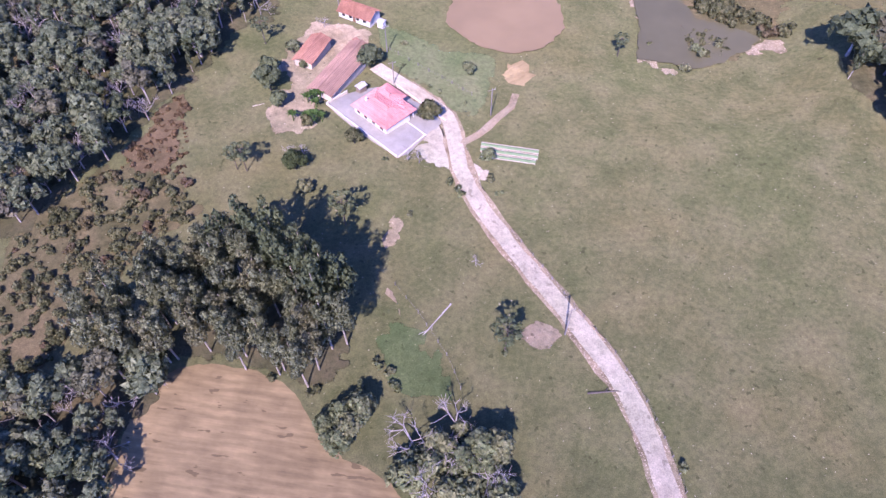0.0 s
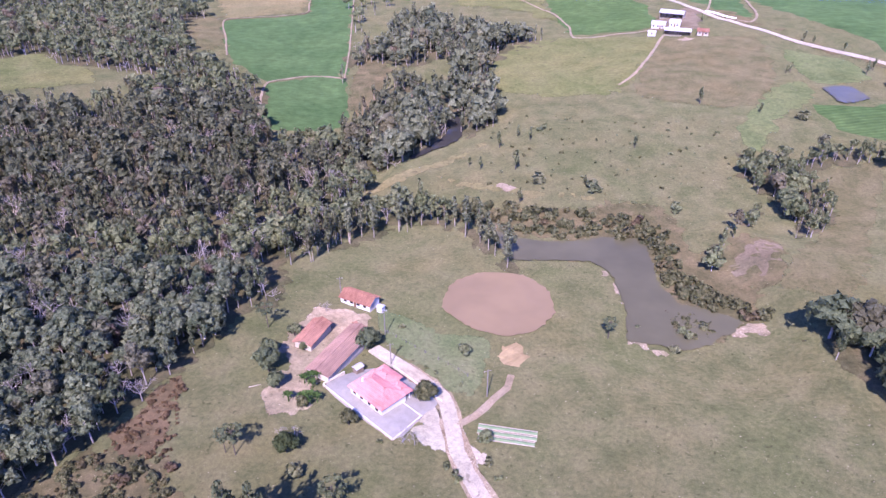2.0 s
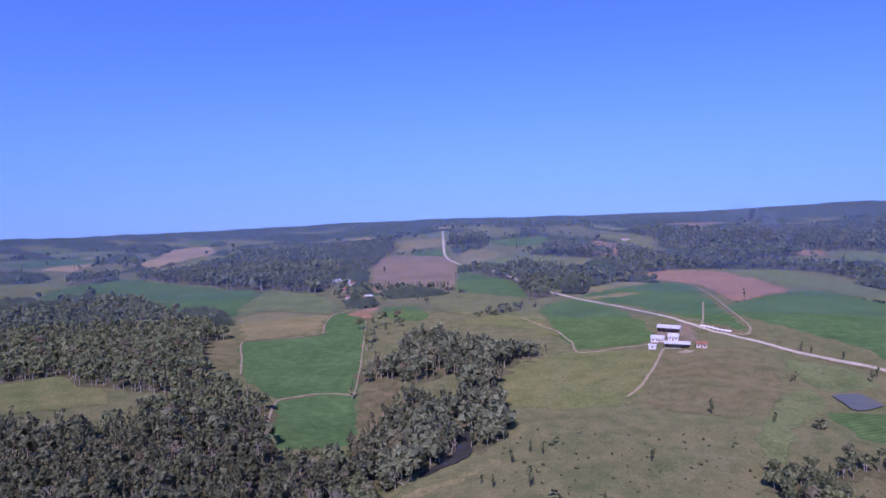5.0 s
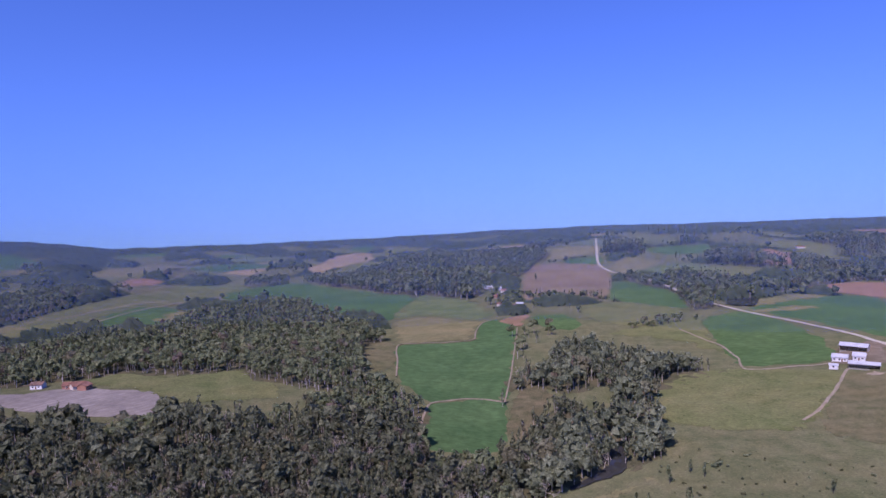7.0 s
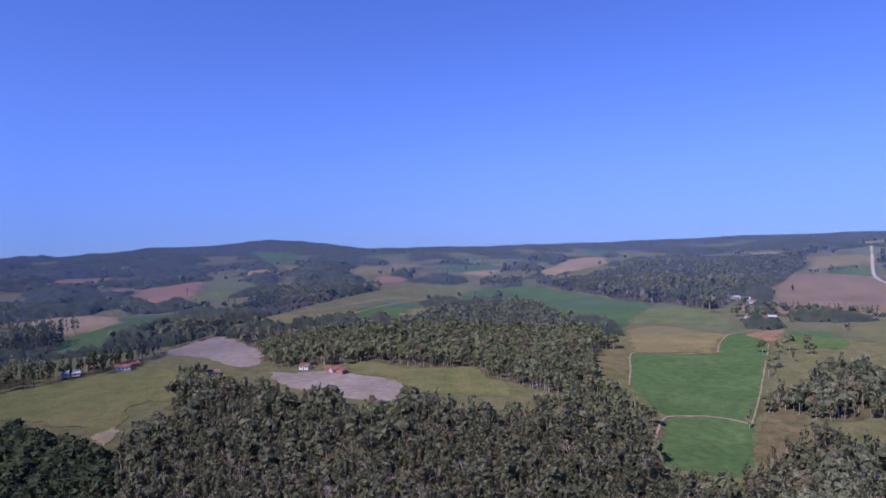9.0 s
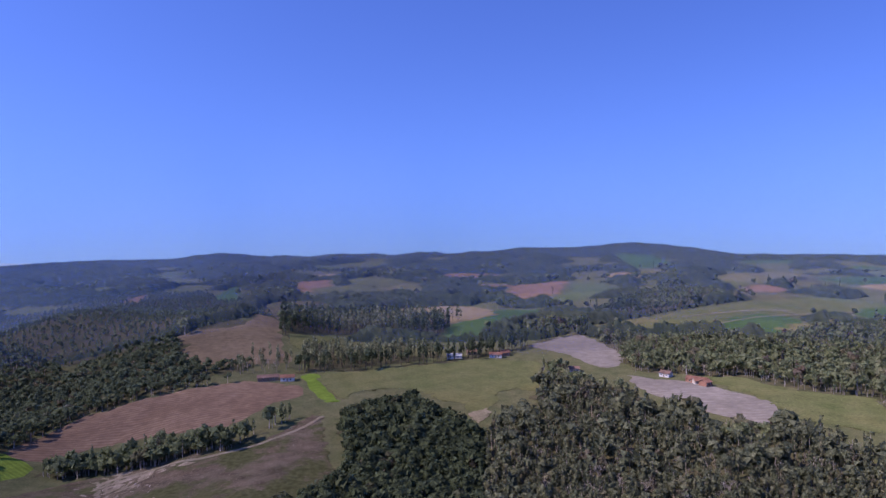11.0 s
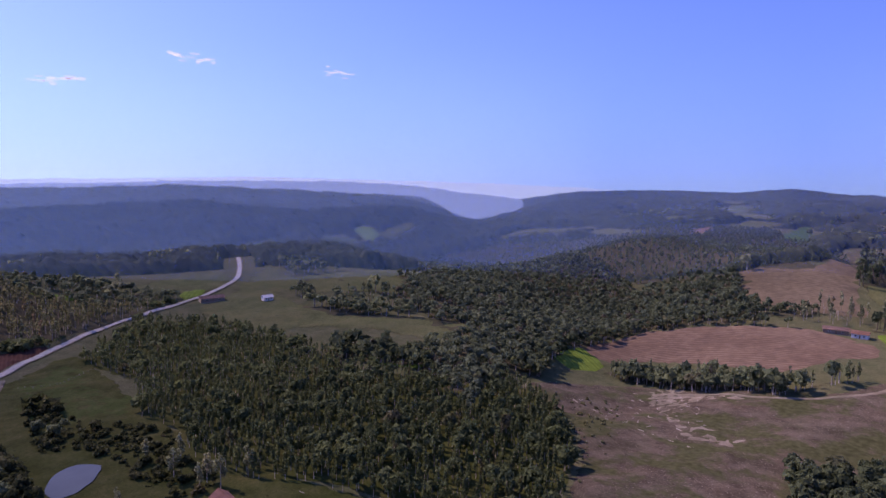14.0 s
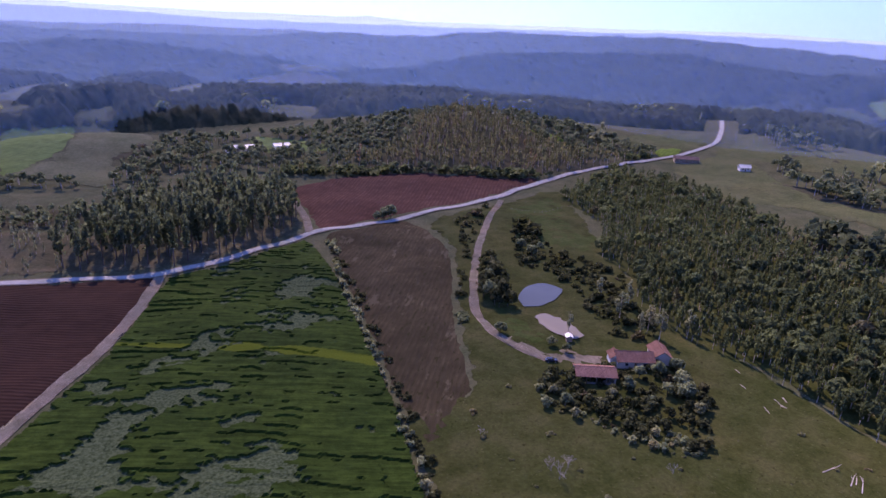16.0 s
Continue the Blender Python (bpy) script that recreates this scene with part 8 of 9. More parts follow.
# trees and bushes round the house
FT = "single trees round the farmhouse"
for x, y, h, leaf, wd in ((-5.1, 121.1, 6.7, "shrub_leaf", 1.0), (-21.6, 142.0, 7.2, "dark_leaf", 1.15), (-45.1, 130.4, 7.8, "dark_leaf", 0.95), (-45.8, 135.0, 6.7, "dark_leaf", 1.0),
                          (-41.1, 124.1, 5.5, "dark_leaf", 1.0), (-41.7, 146.2, 4.9, "leaf", 0.9), (-37.9, 140.0, 3.2, "leaf", 1.0), (-22.5, 112.1, 4.9, "shrub_leaf", 1.0),
                          (-34.8, 103.0, 5.8, "gold_leaf", 1.1), (4.6, 141.9, 4.6, "leaf", 0.9), (8.6, 107.1, 4.3, "leaf", 1.0), (-34.1, 117.2, 3.8, "shrub_leaf", 1.0)):
    tree("garden_tree", "broad", x, y, h, leaf, "dark_bark", "rounded leafy garden tree near the house", "tree", FT, level=-1, wide=wd)
for x, y, h in ((-12.8, 154.0, 1.6), (-12.4, 143.3, 1.1), (-5.5, 134.4, 1.0), (-2.6, 132.2, 1.3), (3.4, 127.8, 1.2), (-0.3, 100.3, 1.9), (1.6, 97.1, 2.0), (-8.7, 89.8, 1.2),
                (-15.2, 106.5, 1.2), (9.0, 100.6, 1.8), (10.3, 96.6, 1.4), (-31.3, 96.5, 3.2), (-15.6, 49.4, 1.6), (-10.8, 52.7, 1.8), (-9.1, 49.5, 2.0),
                (-13.4, 54.4, 1.6), (38.2, 35.9, 1.6), (10.3, 56.7, 1.2), (68.5, 152.6, 3.0), (63.4, 146.2, 2.6), (74.6, 156.5, 2.4), (56.1, 157.9, 1.4)):
    tree("bush", "shrub", x, y, h, "leaf", "dark_bark", "small dark green bush in grass", "bush", "bushes in the pasture", level=1)
for x, y, h in ((-9.8, 107.1, 5.0), (-7.2, 106.3, 4.6), (-36.4, 105.6, 5.0), (-33.3, 106.3, 4.6), (5.2, 77.0, 3.2), (-35.3, 159.5, 4.5), (-82.0, 101.9, 9.0), (-93.4, 93.5, 9.5)):
    tree("bare_tree", "bare", x, y, h, "leaf", "dead", "bare grey winter tree with fine twigs", "tree", "bare winter trees", level=0, wide=1.1)
for x, y, h in ((-49.8, 150.0, 8.0), (-45.6, 102.0, 8.0), (-47.9, 102.5, 6.5), (-22.1, 87.0, 9.0), (45.8, 151.8, 7.0), (10.1, 57.4, 9.5)):
    tree("araucaria", "umbrella", x, y, h, "dark_leaf", "dark_bark", "umbrella-crowned araucaria in pasture", "tree", "araucarias", level=0, wide=1.2)


def banana(x, y, tall, seed):
    """A banana clump: arching split leaves round short stems."""
    rng = np.random.default_rng(seed)
    b = base("banana_plant", x, y, 0, "clump of broad-leaved banana plants", "banana plant", "banana plants", z=float(height(x, y)))
    part("stem", rod((0, 0, -0.2), (0.1, 0, tall * 0.55), 0.16, 0.09), "banana_leaf", b)
    for k in range(9):
        a = k * 0.7 + rng.uniform(-0.2, 0.2)
        bm = bmesh.new()
        d, s = np.array([math.cos(a), math.sin(a), 0]), np.array([-math.sin(a), math.cos(a), 0])
        n = rng.uniform(1.3, 2.0)
        prev = None
        for i in range(6):
            u = i / 5
            c = d * n * u + np.array([0, 0, tall * 0.55 + 1.0 * math.sin(u * 2.3) - 0.3 * u])
            w = 0.36 * math.sin(min(1, u * 1.2 + 0.12) * 3.0) + 0.03
            pair = [bm.verts.new(c - s * w), bm.verts.new(c + (0, 0, 0.09)), bm.verts.new(c + s * w)]
            if prev:
                bm.faces.new((prev[0], prev[1], pair[1], pair[0]))
                bm.faces.new((prev[1], prev[2], pair[2], pair[1]))
            prev = pair
        part("leaf", bm, "banana_leaf", b)


for k, (x, y) in enumerate(((-35.3, 126.2), (-34.0, 127.4), (-32.3, 127.7), (-33.0, 124.6), (-34.4, 119.5), (-32.7, 120.0), (-31.0, 119.5), (-33.2, 117.5), (-37.8, 119.3))):
    banana(x, y, 3.0 + 0.2 * (k % 3), k)

# the eucalyptus clump below the house, and the thicket beside the stubble
CLUMP = [(-67.0, 53.2), (-64.1, 60.2), (-57.9, 69.0), (-51.5, 74.5), (-41.6, 76.0), (-28.6, 72.1), (-21.4, 67.0), (-17.6, 60.8), (-19.8, 51.3), (-24.9, 48.2), (-32.0, 51.6), (-47.9, 54.5), (-52.4, 52.2)]
sheet("ground_under_trees", "forest_floor", CLUMP, "dark leaf litter beneath eucalyptus trees", "ground", 1.0, taken=False)
for x, y in spread(CLUMP, 3.9, 5, 130):
    tree("eucalyptus", "gum", x, y, random.uniform(14, 19), "gum_leaf", "bark", "tall slender eucalyptus with pale trunk", "tree", "eucalyptus clump below the house", level=-2, wide=0.95)
# back row: darker leaves carry the shade of the clump's far side
for x, y in spread([(-47.1, 74.8), (-41.9, 77.1), (-28.8, 73.2), (-19.2, 66.4), (-17.0, 59.6), (-22.7, 59.5), (-30.1, 66.8), (-39.5, 70.6)], 3.6, 15, 26):
    tree("eucalyptus", "gum", x, y, random.uniform(20, 25), "dark_leaf", "bark", "tall eucalyptus behind a clump, leaves darkened as shade", "tree", "eucalyptus clump below the house", level=-1, wide=0.8)
WOODS.append(np.array(CLUMP))
THICKET = [(-9.0, 38.2), (-7.2, 41.2), (0.4, 43.8), (5.3, 42.3), (8.4, 37.5), (9.5, 31.0), (5.8, 26.7), (-6.7, 29.1)]
for i, (x, y) in enumerate(spread(THICKET, 3.0, 8, 60)):
    if i % 3 == 1:
        tree("bare_tree", "bare", x, y, random.uniform(7, 9.5), "leaf", "dead", "bare grey winter tree with fine twigs", "tree", "bare winter trees", level=0, wide=1.2)
    else:
        tree("thicket_tree", "broad", x, y, random.uniform(4.5, 8), "leaf", "dark_bark", "dense dark green tree in a thicket", "tree", "thicket trees", level=-1)
for x, y, h in ((-18.5, 39.1, 6), (-16.3, 41.1, 6.5), (-15.2, 44.1, 7), (-20.8, 42.0, 5), (-18.0, 43.6, 6)):
    tree("thicket_tree", "broad", x, y, h, "leaf", "dark_bark", "dense dark green tree in a thicket", "tree", "thicket trees", level=-1)
for x, y in spread([(-38.4, 53.5), (-31.9, 51.1), (-23.4, 47.7), (-25.6, 49.2), (-33.2, 53.0), (-47.3, 56.2), (-51.7, 53.4), (-45.8, 54.5)], 1.8, 21, 40):
    tree("bush", "shrub", x, y, random.uniform(1.0, 2.2), "shrub_leaf", "dark_bark", "olive bush at a wood's edge", "bush", "bushes at the wood edge", level=1)

# pale trunks standing along the edge of the forest
for x, y in spread([(-45.7, 186.8), (-42.6, 201.0), (-31.6, 215.9), (-13.5, 222.4), (-13.9, 229.9), (-32.6, 224.6), (-46.8, 208.2)], 2.6, 33, 44):
    tree("eucalyptus", "gum", x, y, random.uniform(11, 15), "thin_leaf", "bark", "thin pale-trunked eucalyptus at the forest edge", "tree", "eucalyptus row at the forest edge", level=0, wide=0.75)


def fence(line, label):
    """A wire fence: leaning wooden posts about three metres apart and two strands of wire."""
    c = spline(line, step=3.0)
    x0, y0 = c[0]
    z0 = float(height(x0, y0))
    f = base("wire_fence", x0, y0, 0, label, "fence", "wire fences", z=z0)
    tops = []
    for x, y in c:
        z = float(height(x, y)) - z0
        lean = random.uniform(-0.08, 0.08)
        part("post", rod((x - x0, y - y0, z - 0.3), (x - x0 + lean, y - y0 + lean, z + 1.25), 0.09, 0.08, sides=6), "pole_wood", f)
        tops.append((x - x0 + lean, y - y0 + lean, z))
    for up in (0.6, 1.1):
        for a, b in zip(tops[:-1], tops[1:]):
            part("wire", rod((a[0], a[1], a[2] + up), (b[0], b[1], b[2] + up), 0.012, 0.012, sides=3), "pole_wood", f)


fence([(12.9, 85.7), (18.6, 76.5), (23.9, 67.1), (28.9, 59.6), (33.2, 51.0), (35.5, 44.2), (37.1, 37.8), (38.0, 31.8)], "weathered wooden posts with wire beside the road")
fence([(-16.6, 150.4), (-8.7, 144.0), (0.3, 136.5), (5.3, 131.5)], "weathered wooden posts with wire behind the garden")
fence([(-10.8, 71.8), (-6.1, 65.3), (-0.6, 56.3), (1.9, 49.6)], "weathered wooden posts with wire across pasture")
fence([(-231.0, -304.1), (-240.6, -289.7), (-269.3, -295.7)], "weathered wooden posts with wire in the paddock")

# scattered trees on the pasture beyond the lake
for x, y, h in ((24.4, 292.7, 8), (33.8, 301.9, 6), (38.9, 296.7, 6), (44.4, 305.4, 3), (29.6, 267.9, 9), (56.2, 249.1, 5), (58.3, 246.5, 4), (83.9, 282.5, 6), (130.1, 335.9, 9),
                (14.8, 274.1, 6), (9.9, 278.8, 5), (29.1, 240.3, 7), (87.1, 231.3, 3.5), (38.4, 253.4, 4), (194.2, 383.4, 5), (155.5, 322.3, 6), (172.8, 313.2, 4), (196.9, 384.0, 6),
                (-103.8, 1011.4, 12), (183.4, 499.2, 5), (229.9, 429.8, 6), (227.3, 436.1, 7), (243.1, 416.6, 6), (235.8, 375.9, 8), (244.6, 385.1, 7)):
    tree("pasture_tree", "gum" if h > 4.5 else "shrub", x, y, h, "leaf", "dark_bark", "lone slender tree on open pasture", "tree", "scattered pasture trees", level=1, wide=1.4)

for i, (x, y) in enumerate(spread([(20.5, 308.6), (35.4, 347.7), (126.9, 346.1), (141.2, 307.8), (123.5, 248.6), (85.6, 230.6), (14.6, 253.2)], 9, 61, 110)):
    tree("bush", "shrub", x, y, random.uniform(0.5, 1.5), ("leaf", "shrub_leaf")[i % 2], "dark_bark", "small bush on the hillside pasture", "bush", "bushes on the hillside", level=1)
for i, (x, y) in enumerate(spread([(-77.7, 54.3), (-81.0, 95.1), (-59.3, 102.2), (-55.8, 83.0), (-67.0, 66.4)], 3.2, 62, 90)):
    tree("bush", "shrub", x, y, random.uniform(0.8, 2.2), ("leaf", "shrub_leaf")[i % 2], "dark_bark", "young bush on the scrubby bank", "bush", "bushes on the scrubby bank", level=0)

# ---- farm by the valley road -------------------------------------------------
open_shed("cattle_barn", 168, 520, -28, 17, 9, 4.2, 1.6, "sheet_metal", "long open barn with pale metal roof", 6)
open_shed("machine_barn", 157.5, 470, -20, 17, 7, 3.4, 1.2, "sheet_metal", "open machine barn with pale metal roof", 6)
cottage("red_roofed_house", 172.5, 464, -20, 7, 6, 2.8, 1.4, "cream_wall", "tile_roof", "small house with orange clay-tiled roof", windows=[(-1, -2), (-1, 2)], doors=[(-1, 0)])
cottage("white_house", 150.5, 492, -24, 9, 7, 3.0, 1.5, "white_wall", "sheet_metal", "white farmhouse by the barns", windows=[(-1, -3), (-1, 0), (-1, 3)], doors=[(-1, 1.5)])
cottage("white_house", 161, 489, -24, 7, 6, 3.2, 1.8, "white_wall", "sheet_metal", "white farmhouse by the barns", windows=[(-1, -2), (-1, 2)], doors=[(-1, 0)])
cottage("milk_shed", 140, 470, -20, 5, 4, 2.6, 0.7, "white_wall", "sheet_metal", "small white milk shed", 0.3, windows=[(-1, 0)], courses=3, category="shed")
for k in range(7):
    x, y = (198.8, 527.3) if k < 1 else (0, 0)
    a, b = (199.0, 532.9), (207.2, 503.0)
    u = k / 6
    silage = base("silage_bag", a[0] + (b[0] - a[0]) * u, a[1] + (b[1] - a[1]) * u, -30 + 7 * (k % 3), "white plastic silage bag by the road", "silage bag", "silage bags")
    part("bag", rod((-2.0, 0, 0.5), (2.0, 0, 0.5), 0.75, 0.7, sides=10), "white_wall", silage)

# ---- village and other houses ----------------------------------------------
HG = "scattered rural houses"
for (x, y), head, n, d, wall, roof, label in (
        ((-149.7, 922.9), 20, 12, 9, "white_wall", "sheet_metal", "white village house with metal roof"), ((-135.3, 904.0), -10, 10, 8, "white_wall", "tile_roof", "white village house with clay roof"),
        ((-163.0, 933.1), 40, 9, 7, "white_wall", "sheet_metal", "white village house with metal roof"), ((-112.1, 787.5), 10, 20, 7, "cream_wall", "tile_roof", "long village barn with clay roof"),
        ((-124.2, 801.5), -15, 10, 7, "white_wall", "tile_roof", "cream village house with clay roof"), ((-102.3, 800.7), 5, 8, 7, "white_wall", "sheet_metal", "white village house with metal roof"),
        ((-143.9, 862.0), 0, 9, 7, "brick_wall", "tile_roof", "brick village house with clay roof"), ((254.2, 374.7), -30, 10, 8, "brick_wall", "tile_roof", "brick house with clay roof by trees"),
        ((241.8, 356.6), -20, 8, 6, "brick_wall", "tile_roof", "brick shed with clay roof"), ((-177.2, 1554.3), 0, 20, 10, "white_wall", "sheet_metal", "far white farm building"),
        ((393.8, 1531.1), 0, 16, 10, "white_wall", "tile_roof", "far house on bare soil"), ((229.3, 1017.7), 0, 12, 9, "white_wall", "tile_roof", "far white house by trees"),
        ((-376.3, 371.1), 15, 8, 6, "white_wall", "grey_tile", "white house beside grey field"), ((-348.1, 372.2), 20, 13, 7, "brick_wall", "tile_roof", "red-roofed farmhouse beside grey field"),
        ((-338.0, 370.0), 100, 7, 6, "brick_wall", "tile_roof", "red-roofed barn beside grey field"),
        ((-532.1, 272.3), 60, 13, 7, "white_wall", "sheet_metal", "white barn on the olive hill"), ((-541.4, 294.8), 70, 9, 6, "board", "grey_tile", "grey shed on the olive hill"),
        ((-517.0, 306.1), 60, 11, 7, "white_wall", "tile_roof", "white house with clay roof"), ((-522.2, 318.4), 80, 8, 7, "brick_wall", "tile_roof", "brick shed with clay roof"),
        ((-520.8, 105.1), 80, 16, 6, "board", "grey_tile", "long grey shed by the planted field"), ((-513.6, 118.4), 70, 10, 7, "white_wall", "tile_roof", "white house by the planted field"),
        ((-430.4, 327.0), 60, 8, 7, "cream_wall", "grey_tile", "cream house among trees"), ((-343.1, 370.4), 60, 9, 7, "cream_wall", "tile_roof", "barn beside grey field"),
        ((-127.9, -501.5), 10, 12, 7, "white_wall", "sheet_metal", "white shed on the green hill"), ((-118.5, -502.4), 30, 9, 6, "white_wall", "sheet_metal", "small white shed on the hill"),
        ((-154.6, -499.6), 0, 12, 6, "white_wall", "sheet_metal", "white shed on the green hill"), ((-20.7, -612.3), 40, 8, 6, "white_wall", "sheet_metal", "white hut on a hill top"),
        ((-594.5, -408.9), 150, 16, 7, "white_wall", "sheet_metal", "long white shed on the ridge"), ((-450.1, -309.3), 150, 8, 5, "white_wall", "sheet_metal", "white hut on the slope"),
        ((-429.0, -346.3), 140, 18, 9, "board", "grey_tile", "dark barn beside the ridge road")):
    cottage("rural_house", x, y, head, n, d, 3.0, 1.5, wall, roof, label, 0.5, windows=[(s, u * n / 4) for s in (-1, 1) for u in (-1, 1)], doors=[(-1, 0), (1, 0)], courses=4, group=HG)

# ---- the farm by the ponds ---------------------------------------------------
cottage("pond_farmhouse", -158.5, -135.5, 150, 12, 7, 2.8, 1.8, "cream_wall", "tile_roof", "cream farmhouse with red clay-tiled roof", windows=[(1, -3), (1, 0.4), (1, 3.4), (-1, -3), (-1, 3)], doors=[(1, -1.2), (-1, 0)])
cottage("pond_farmhouse_wing", -168.2, -133.2, 60, 8, 5.5, 3.2, 1.8, "cream_wall", "tile_roof", "cream wing with red clay-tiled roof", windows=[(1, -2), (1, 2), (-1, 0)])
cottage("wash_house", -154.0, -139.4, 60, 4.5, 4, 2.5, 1.2, "white_wall", "tile_roof", "small white wash house with clay roof", 0.4, windows=[(1, 0)], courses=5)
open_shed("pond_barn", -140.2, -134.2, 148, 12.5, 7.2, 2.7, 1.4, "tile_roof", "dark barn with red clay-tiled roof", 4)


def car(x, y, head):
    c = base("car", x, y, head, "dark parked car on the dirt yard", "car")
    part("body", box(4.1, 1.7, 0.62, 0, 0, 0.32, bevel=0.12), "car_paint", c)
    bm = bmesh.new()
    v = [bm.verts.new(q) for q in ((-1.7, -0.75, 0.92), (1.0, -0.75, 0.92), (1.0, 0.75, 0.92), (-1.7, 0.75, 0.92), (-1.2, -0.62, 1.45), (0.3, -0.62, 1.45), (0.3, 0.62, 1.45), (-1.2, 0.62, 1.45))]
    for f in ((0, 1, 5, 4), (1, 2, 6, 5), (2, 3, 7, 6), (3, 0, 4, 7), (3, 2, 1, 0)):
        bm.faces.new([v[i] for i in f])
    part("windows", bm, "glass", c)
    part("roof", box(1.55, 1.26, 0.06, -0.45, 0, 1.44, bevel=0.02), "car_paint", c)
    for sx in (-1.25, 1.3):
        for sy in (-0.78, 0.78):
            w = part("wheel", rod((sx, sy - 0.1, 0.32), (sx, sy + 0.1, 0.32), 0.32, 0.32, sides=14), "tyre", c)
            part("rim", rod((sx, sy - 0.11, 0.32), (sx, sy + 0.11, 0.32), 0.19, 0.19, sides=10), "sheet_metal", w)
    for sy in (-0.6, 0.6):
        part("headlight", box(0.06, 0.3, 0.14, 2.04, sy, 0.62), "white_wall", c)


car(-134.3, -148.4, 150)
hut = cottage("pond_hut", -149.8, -157.7, 60, 2.4, 2.0, 2.0, 0.5, "board", "sheet_metal", "tiny hut at the pond's edge", 0.3, courses=3, category="hut")

# trees and bushes round the pond farm
PT = "trees round the pond farm"
for x, y, h, leaf in ((-144.9, -199.7, 9, "dark_leaf"), (-150.7, -210.9, 8, "dark_leaf"), (-150.3, -202.8, 6, "dark_leaf"), (-130.6, -172.7, 5, "dark_leaf"), (-152.6, -196.1, 4, "leaf"),
                      (-141.3, -157.2, 4, "leaf"), (-143.0, -150.8, 4, "dark_leaf"), (-190.6, -232.6, 7, "dark_leaf"), (-192.0, -243.5, 6, "dark_leaf"), (-199.5, -237.4, 5, "dark_leaf"),
                      (-161.0, -126.3, 6, "dark_leaf"), (-153.8, -128.0, 5, "leaf"), (-145.3, -124.5, 5, "leaf"), (-167.2, -124.8, 6, "dark_leaf"), (-160.8, -116.9, 7, "leaf"),
                      (-157.1, -111.5, 7, "leaf"), (-154.2, -116.6, 5, "leaf"), (-121.4, -126.0, 5, "dark_leaf"), (-122.5, -132.5, 4, "leaf"), (-116.0, -128.5, 4, "leaf"), (-120.4, -119.8, 4, "leaf"),
                      (-130.8, -121.6, 4, "leaf"), (-138.1, -123.2, 4, "leaf"), (-144.9, -114.7, 4, "leaf"), (-154.1, -104.8, 5, "leaf"), (-153.4, -315.5, 8, "dark_leaf"), (-157.7, -315.8, 9, "dark_leaf"),
                      (-148.5, -314.4, 6, "dark_leaf")):
    tree("farm_tree", "broad", x, y, h, leaf, "dark_bark", "dark leafy tree near the pond farm", "tree", PT, level=0)
for x, y, h in ((-153.7, -162.6, 9), (-178.1, -161.8, 13), (-181.1, -150.3, 12), (-189.8, -169.1, 12), (-175.0, -148.6, 11), (-185.7, -180.9, 10), (-191.7, -141.0, 12), (-179.6, -143.4, 13)):
    tree("slender_gum", "gum", x, y, h, "gum_leaf", "bark", "slender eucalyptus near the pond farm", "tree", PT, level=0, wide=1.2)
for x, y, h in ((-98.6, -101.1, 6), (-103.3, -103.5, 5), (-98.7, -104.6, 5), (-91.2, -125.8, 4), (-125.9, -89.3, 4)):
    tree("bare_tree", "bare", x, y, h, "leaf", "dead", "bare grey winter tree with fine twigs", "tree", "bare winter trees", level=0)
for i, (x, y) in enumerate(spread([(-118.2, -138.1), (-133.4, -137.5), (-146.0, -127.8), (-160.0, -117.3), (-143.6, -90.4), (-134.2, -87.4), (-125.0, -100.1), (-115.8, -107.6), (-112.4, -117.8)], 2.6, 77, 120)):
    tree("bush", "shrub", x, y, random.uniform(0.8, 2.6), ("leaf", "shrub_leaf", "dark_leaf")[i % 3], "dark_bark", "straggling bush on the slope below the farm", "bush", "bushes below the farm", level=1)
for x, y in spread([(-111.1, -290.6), (-115.5, -292.8), (-101.4, -244.8), (-92.1, -197.3), (-81.6, -156.2), (-74.8, -131.2), (-68.4, -109.5), (-66.0, -110.7), (-72.6, -135.1), (-78.5, -157.8), (-86.5, -194.7), (-96.7, -240.8)], 2.2, 79, 120):
    tree("hedge_bush", "shrub", x, y, random.uniform(1.2, 3.0), "leaf", "dark_bark", "dark hedge bush between crop and dry field", "bush", "hedge bushes", level=1)
for x, y in spread([(-125.9, -194.9), (-130.3, -193.5), (-116.2, -170.1), (-113.3, -171.6)], 1.6, 80, 14):
    tree("hedge_bush", "shrub", x, y, 1.8, "dark_leaf", "dark_bark", "clipped dark bush beside the drive", "bush", "hedge bushes", level=1)
for k, (p, q) in enumerate((((-183.1, -99.7), (-181.5, -95.8)), ((-186.0, -98.8), (-184.8, -96.7)), ((-176.1, -98.4), (-174.4, -95.3)), ((-163.1, -64.7), (-168.4, -66.7)), ((-164.8, -64.3), (-168.3, -66.1)),
                            ((-161.6, -71.3), (-168.3, -70.7)), ((-186.9, -117.0), (-186.5, -114.6)), ((-180.5, -110.0), (-179.9, -107.5)), ((-203.8, -92.2), (-203.4, -88.3)), ((-163.0, -61.8), (-168.2, -64.4)))):
    fallen("cut_log", p, q, 0.14, "log", "pale cut log lying in grass", k, "cut logs on the slope")
for x, y in spread([(-335.5, -49.5), (-392.9, -17.5), (-365.8, 69.2), (-374.4, 107.4), (-300.9, 90.1), (-278.5, 6.5)], 9, 90, 60):
    fallen("cut_log", (x, y), (x + random.uniform(-3, 3), y + random.uniform(-3, 3)), 0.16, "log", "pale cut log among logging debris", int(x) % 7, "cut logs on cleared land")
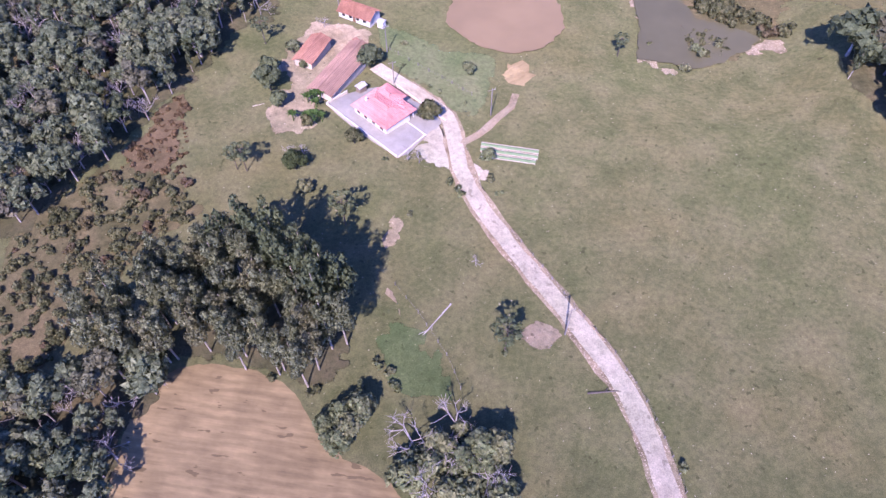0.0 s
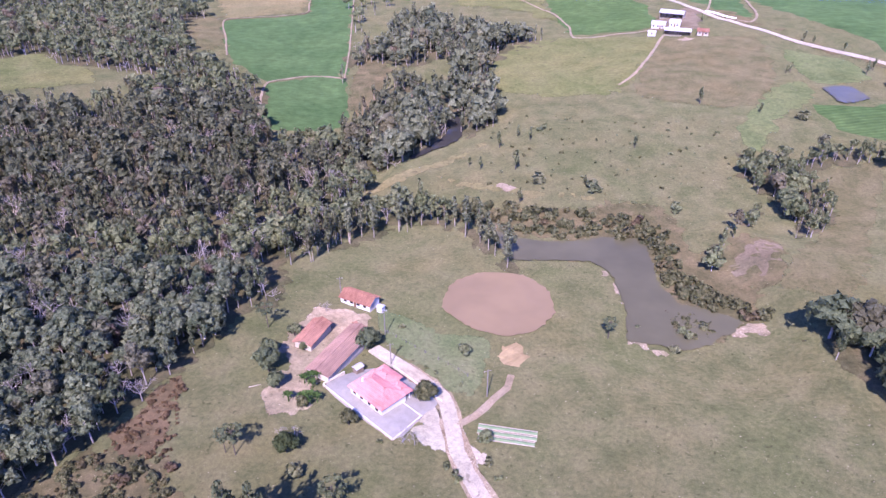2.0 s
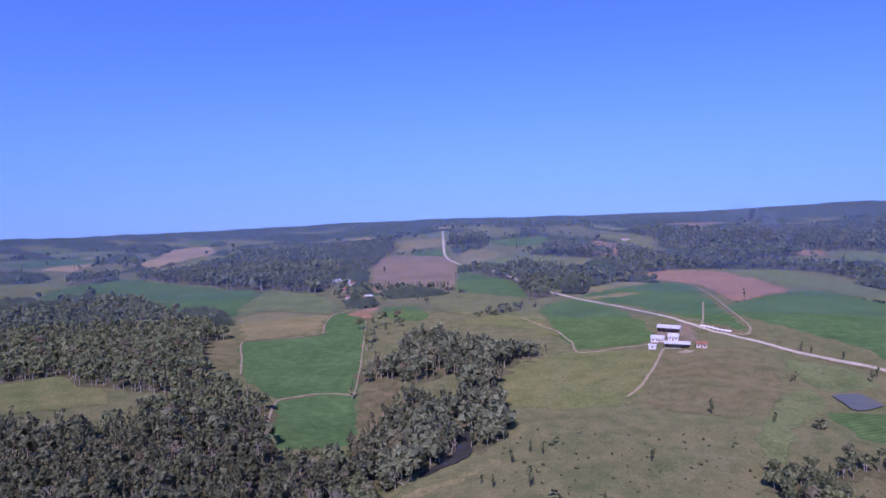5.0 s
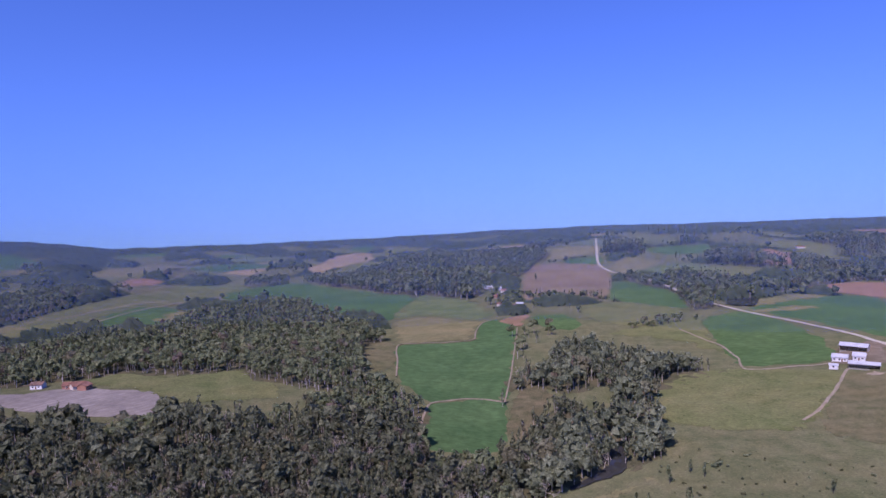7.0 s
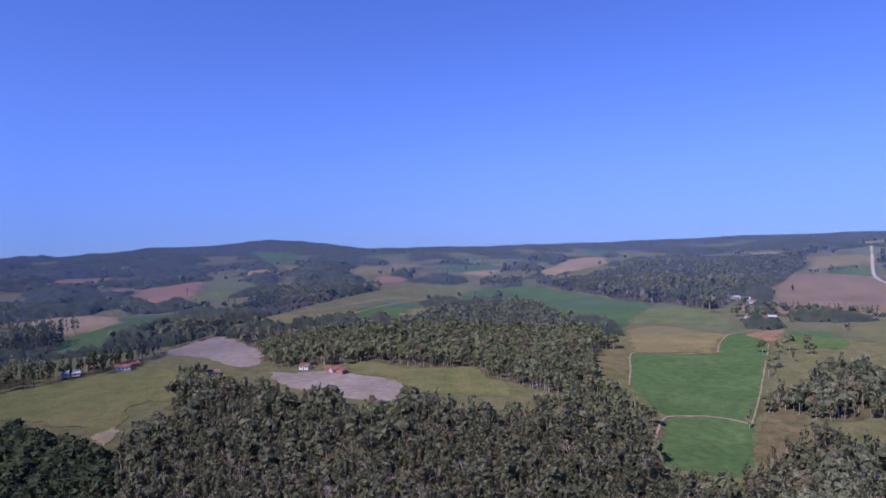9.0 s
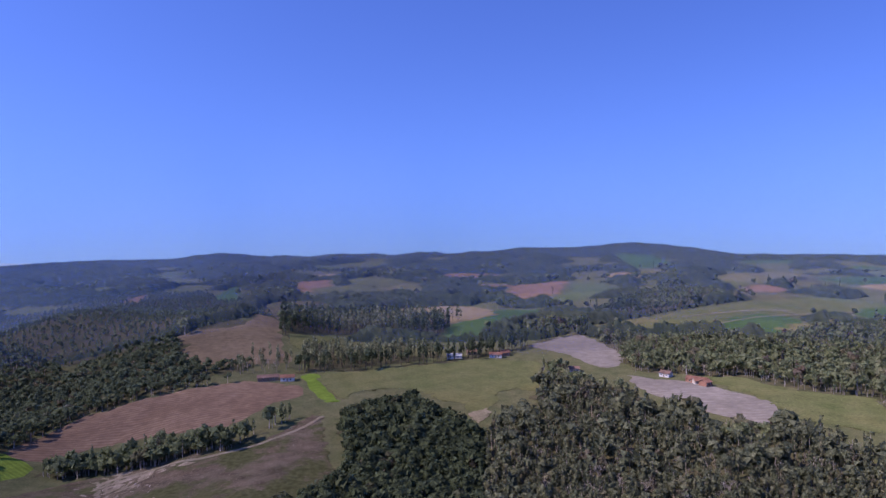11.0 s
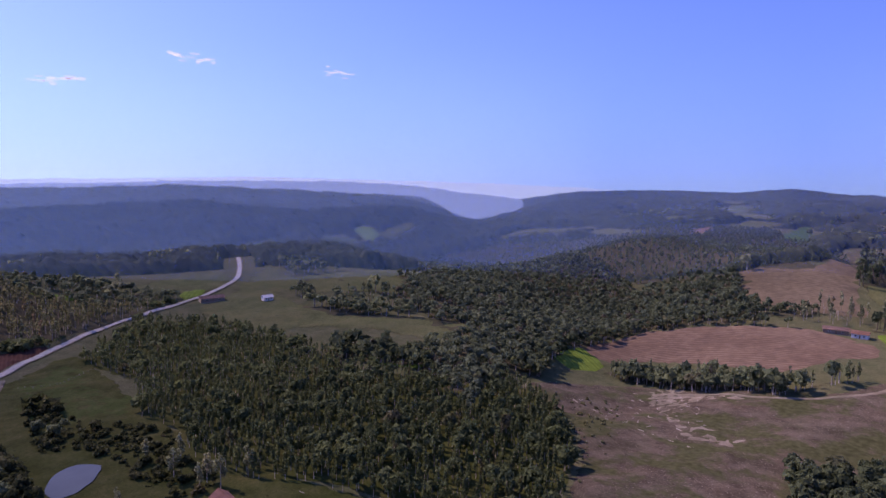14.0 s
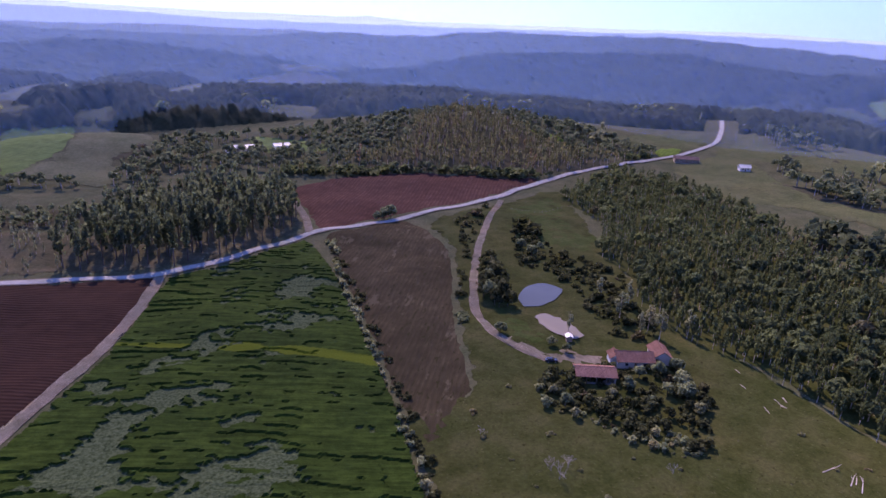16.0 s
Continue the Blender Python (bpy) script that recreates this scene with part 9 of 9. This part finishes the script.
for x, y in spread([(-343.7, -61.6), (-385.6, 43.0), (-238.9, 31.5), (-204.1, -21.4)], 6, 91, 70):
    tree("bush", "shrub", x, y, random.uniform(0.7, 2.0), "shrub_leaf", "dark_bark", "straggling bush on cleared land", "bush", "bushes on cleared land", level=1)

# ---- crop plants and grass tufts ---------------------------------------------
def tufts(name, outline, count, tall, leaf, label, category, seed, wave=None):
    """Low plants strewn over a piece of ground, in broken rows where wave gives heading and pitch."""
    rng = np.random.default_rng(seed)
    q = np.asarray(outline, float)
    lo, hi = q.min(0), q.max(0)
    x, y = rng.uniform(lo[0], hi[0], count * 3), rng.uniform(lo[1], hi[1], count * 3)
    ok = inside(x, y, q)
    if wave:
        c, s = math.cos(radians(wave[0])), math.sin(radians(wave[0]))
        u, v = x * c + y * s, -x * s + y * c
        ok &= (np.sin(v * 6.283 / wave[1]) > 0.3) & (np.sin(u / 5 + np.sin(v / 7) * 2) + np.sin(v / 9 + u / 13) > -0.3)
    elif name == "grass_tufts":
        for f in FIELDS:
            ok[ok] = ~inside(x[ok], y[ok], f)
        for c, width in ROADS:
            k = np.nonzero(ok)[0]
            ok[k[np.min(np.hypot(x[k][:, None] - c[None, ::2, 0], y[k][:, None] - c[None, ::2, 1]), 1) < width * 0.6]] = False
    return stand(name, np.c_[x[ok], y[ok]][:count], tall, {"shrub": 1.0}, leaf, leaf, label, category, level=3, seed=seed)


OATS = [(-35.6, -272.8), (-101.5, -296.0), (-96.7, -240.8), (-77.9, -154.5), (-65.4, -111.0), (25.8, -158.3), (6.3, -192.9), (-18.4, -237.6)]
tufts("crop_plants", OATS, 600, (0.35, 0.8), "lime_leaf", "dark green tufts of young crop", "crop", 3, (152, 4.5))
MEADOW = [(-22.7, 103.4), (21.0, 104.7), (98.5, 109.8), (69.9, 31.4), (9.5, 30.9), (-10.1, 59.7), (-18.5, 83.8)]
tufts("grass_tufts", MEADOW, 1800, (0.10, 0.26), "tuft_leaf", "coarse tufts in the grazed pasture", "grass", 4)
SLOPE = [(-111.3, -156.3), (-188.5, -118.3), (-190.3, -70.1), (-166.1, -58.7), (-71.4, -107.9), (-77.8, -124.3)]
tufts("grass_tufts", SLOPE, 2600, (0.15, 0.5), "tuft_leaf", "coarse tufts on the farm slope", "grass", 5)
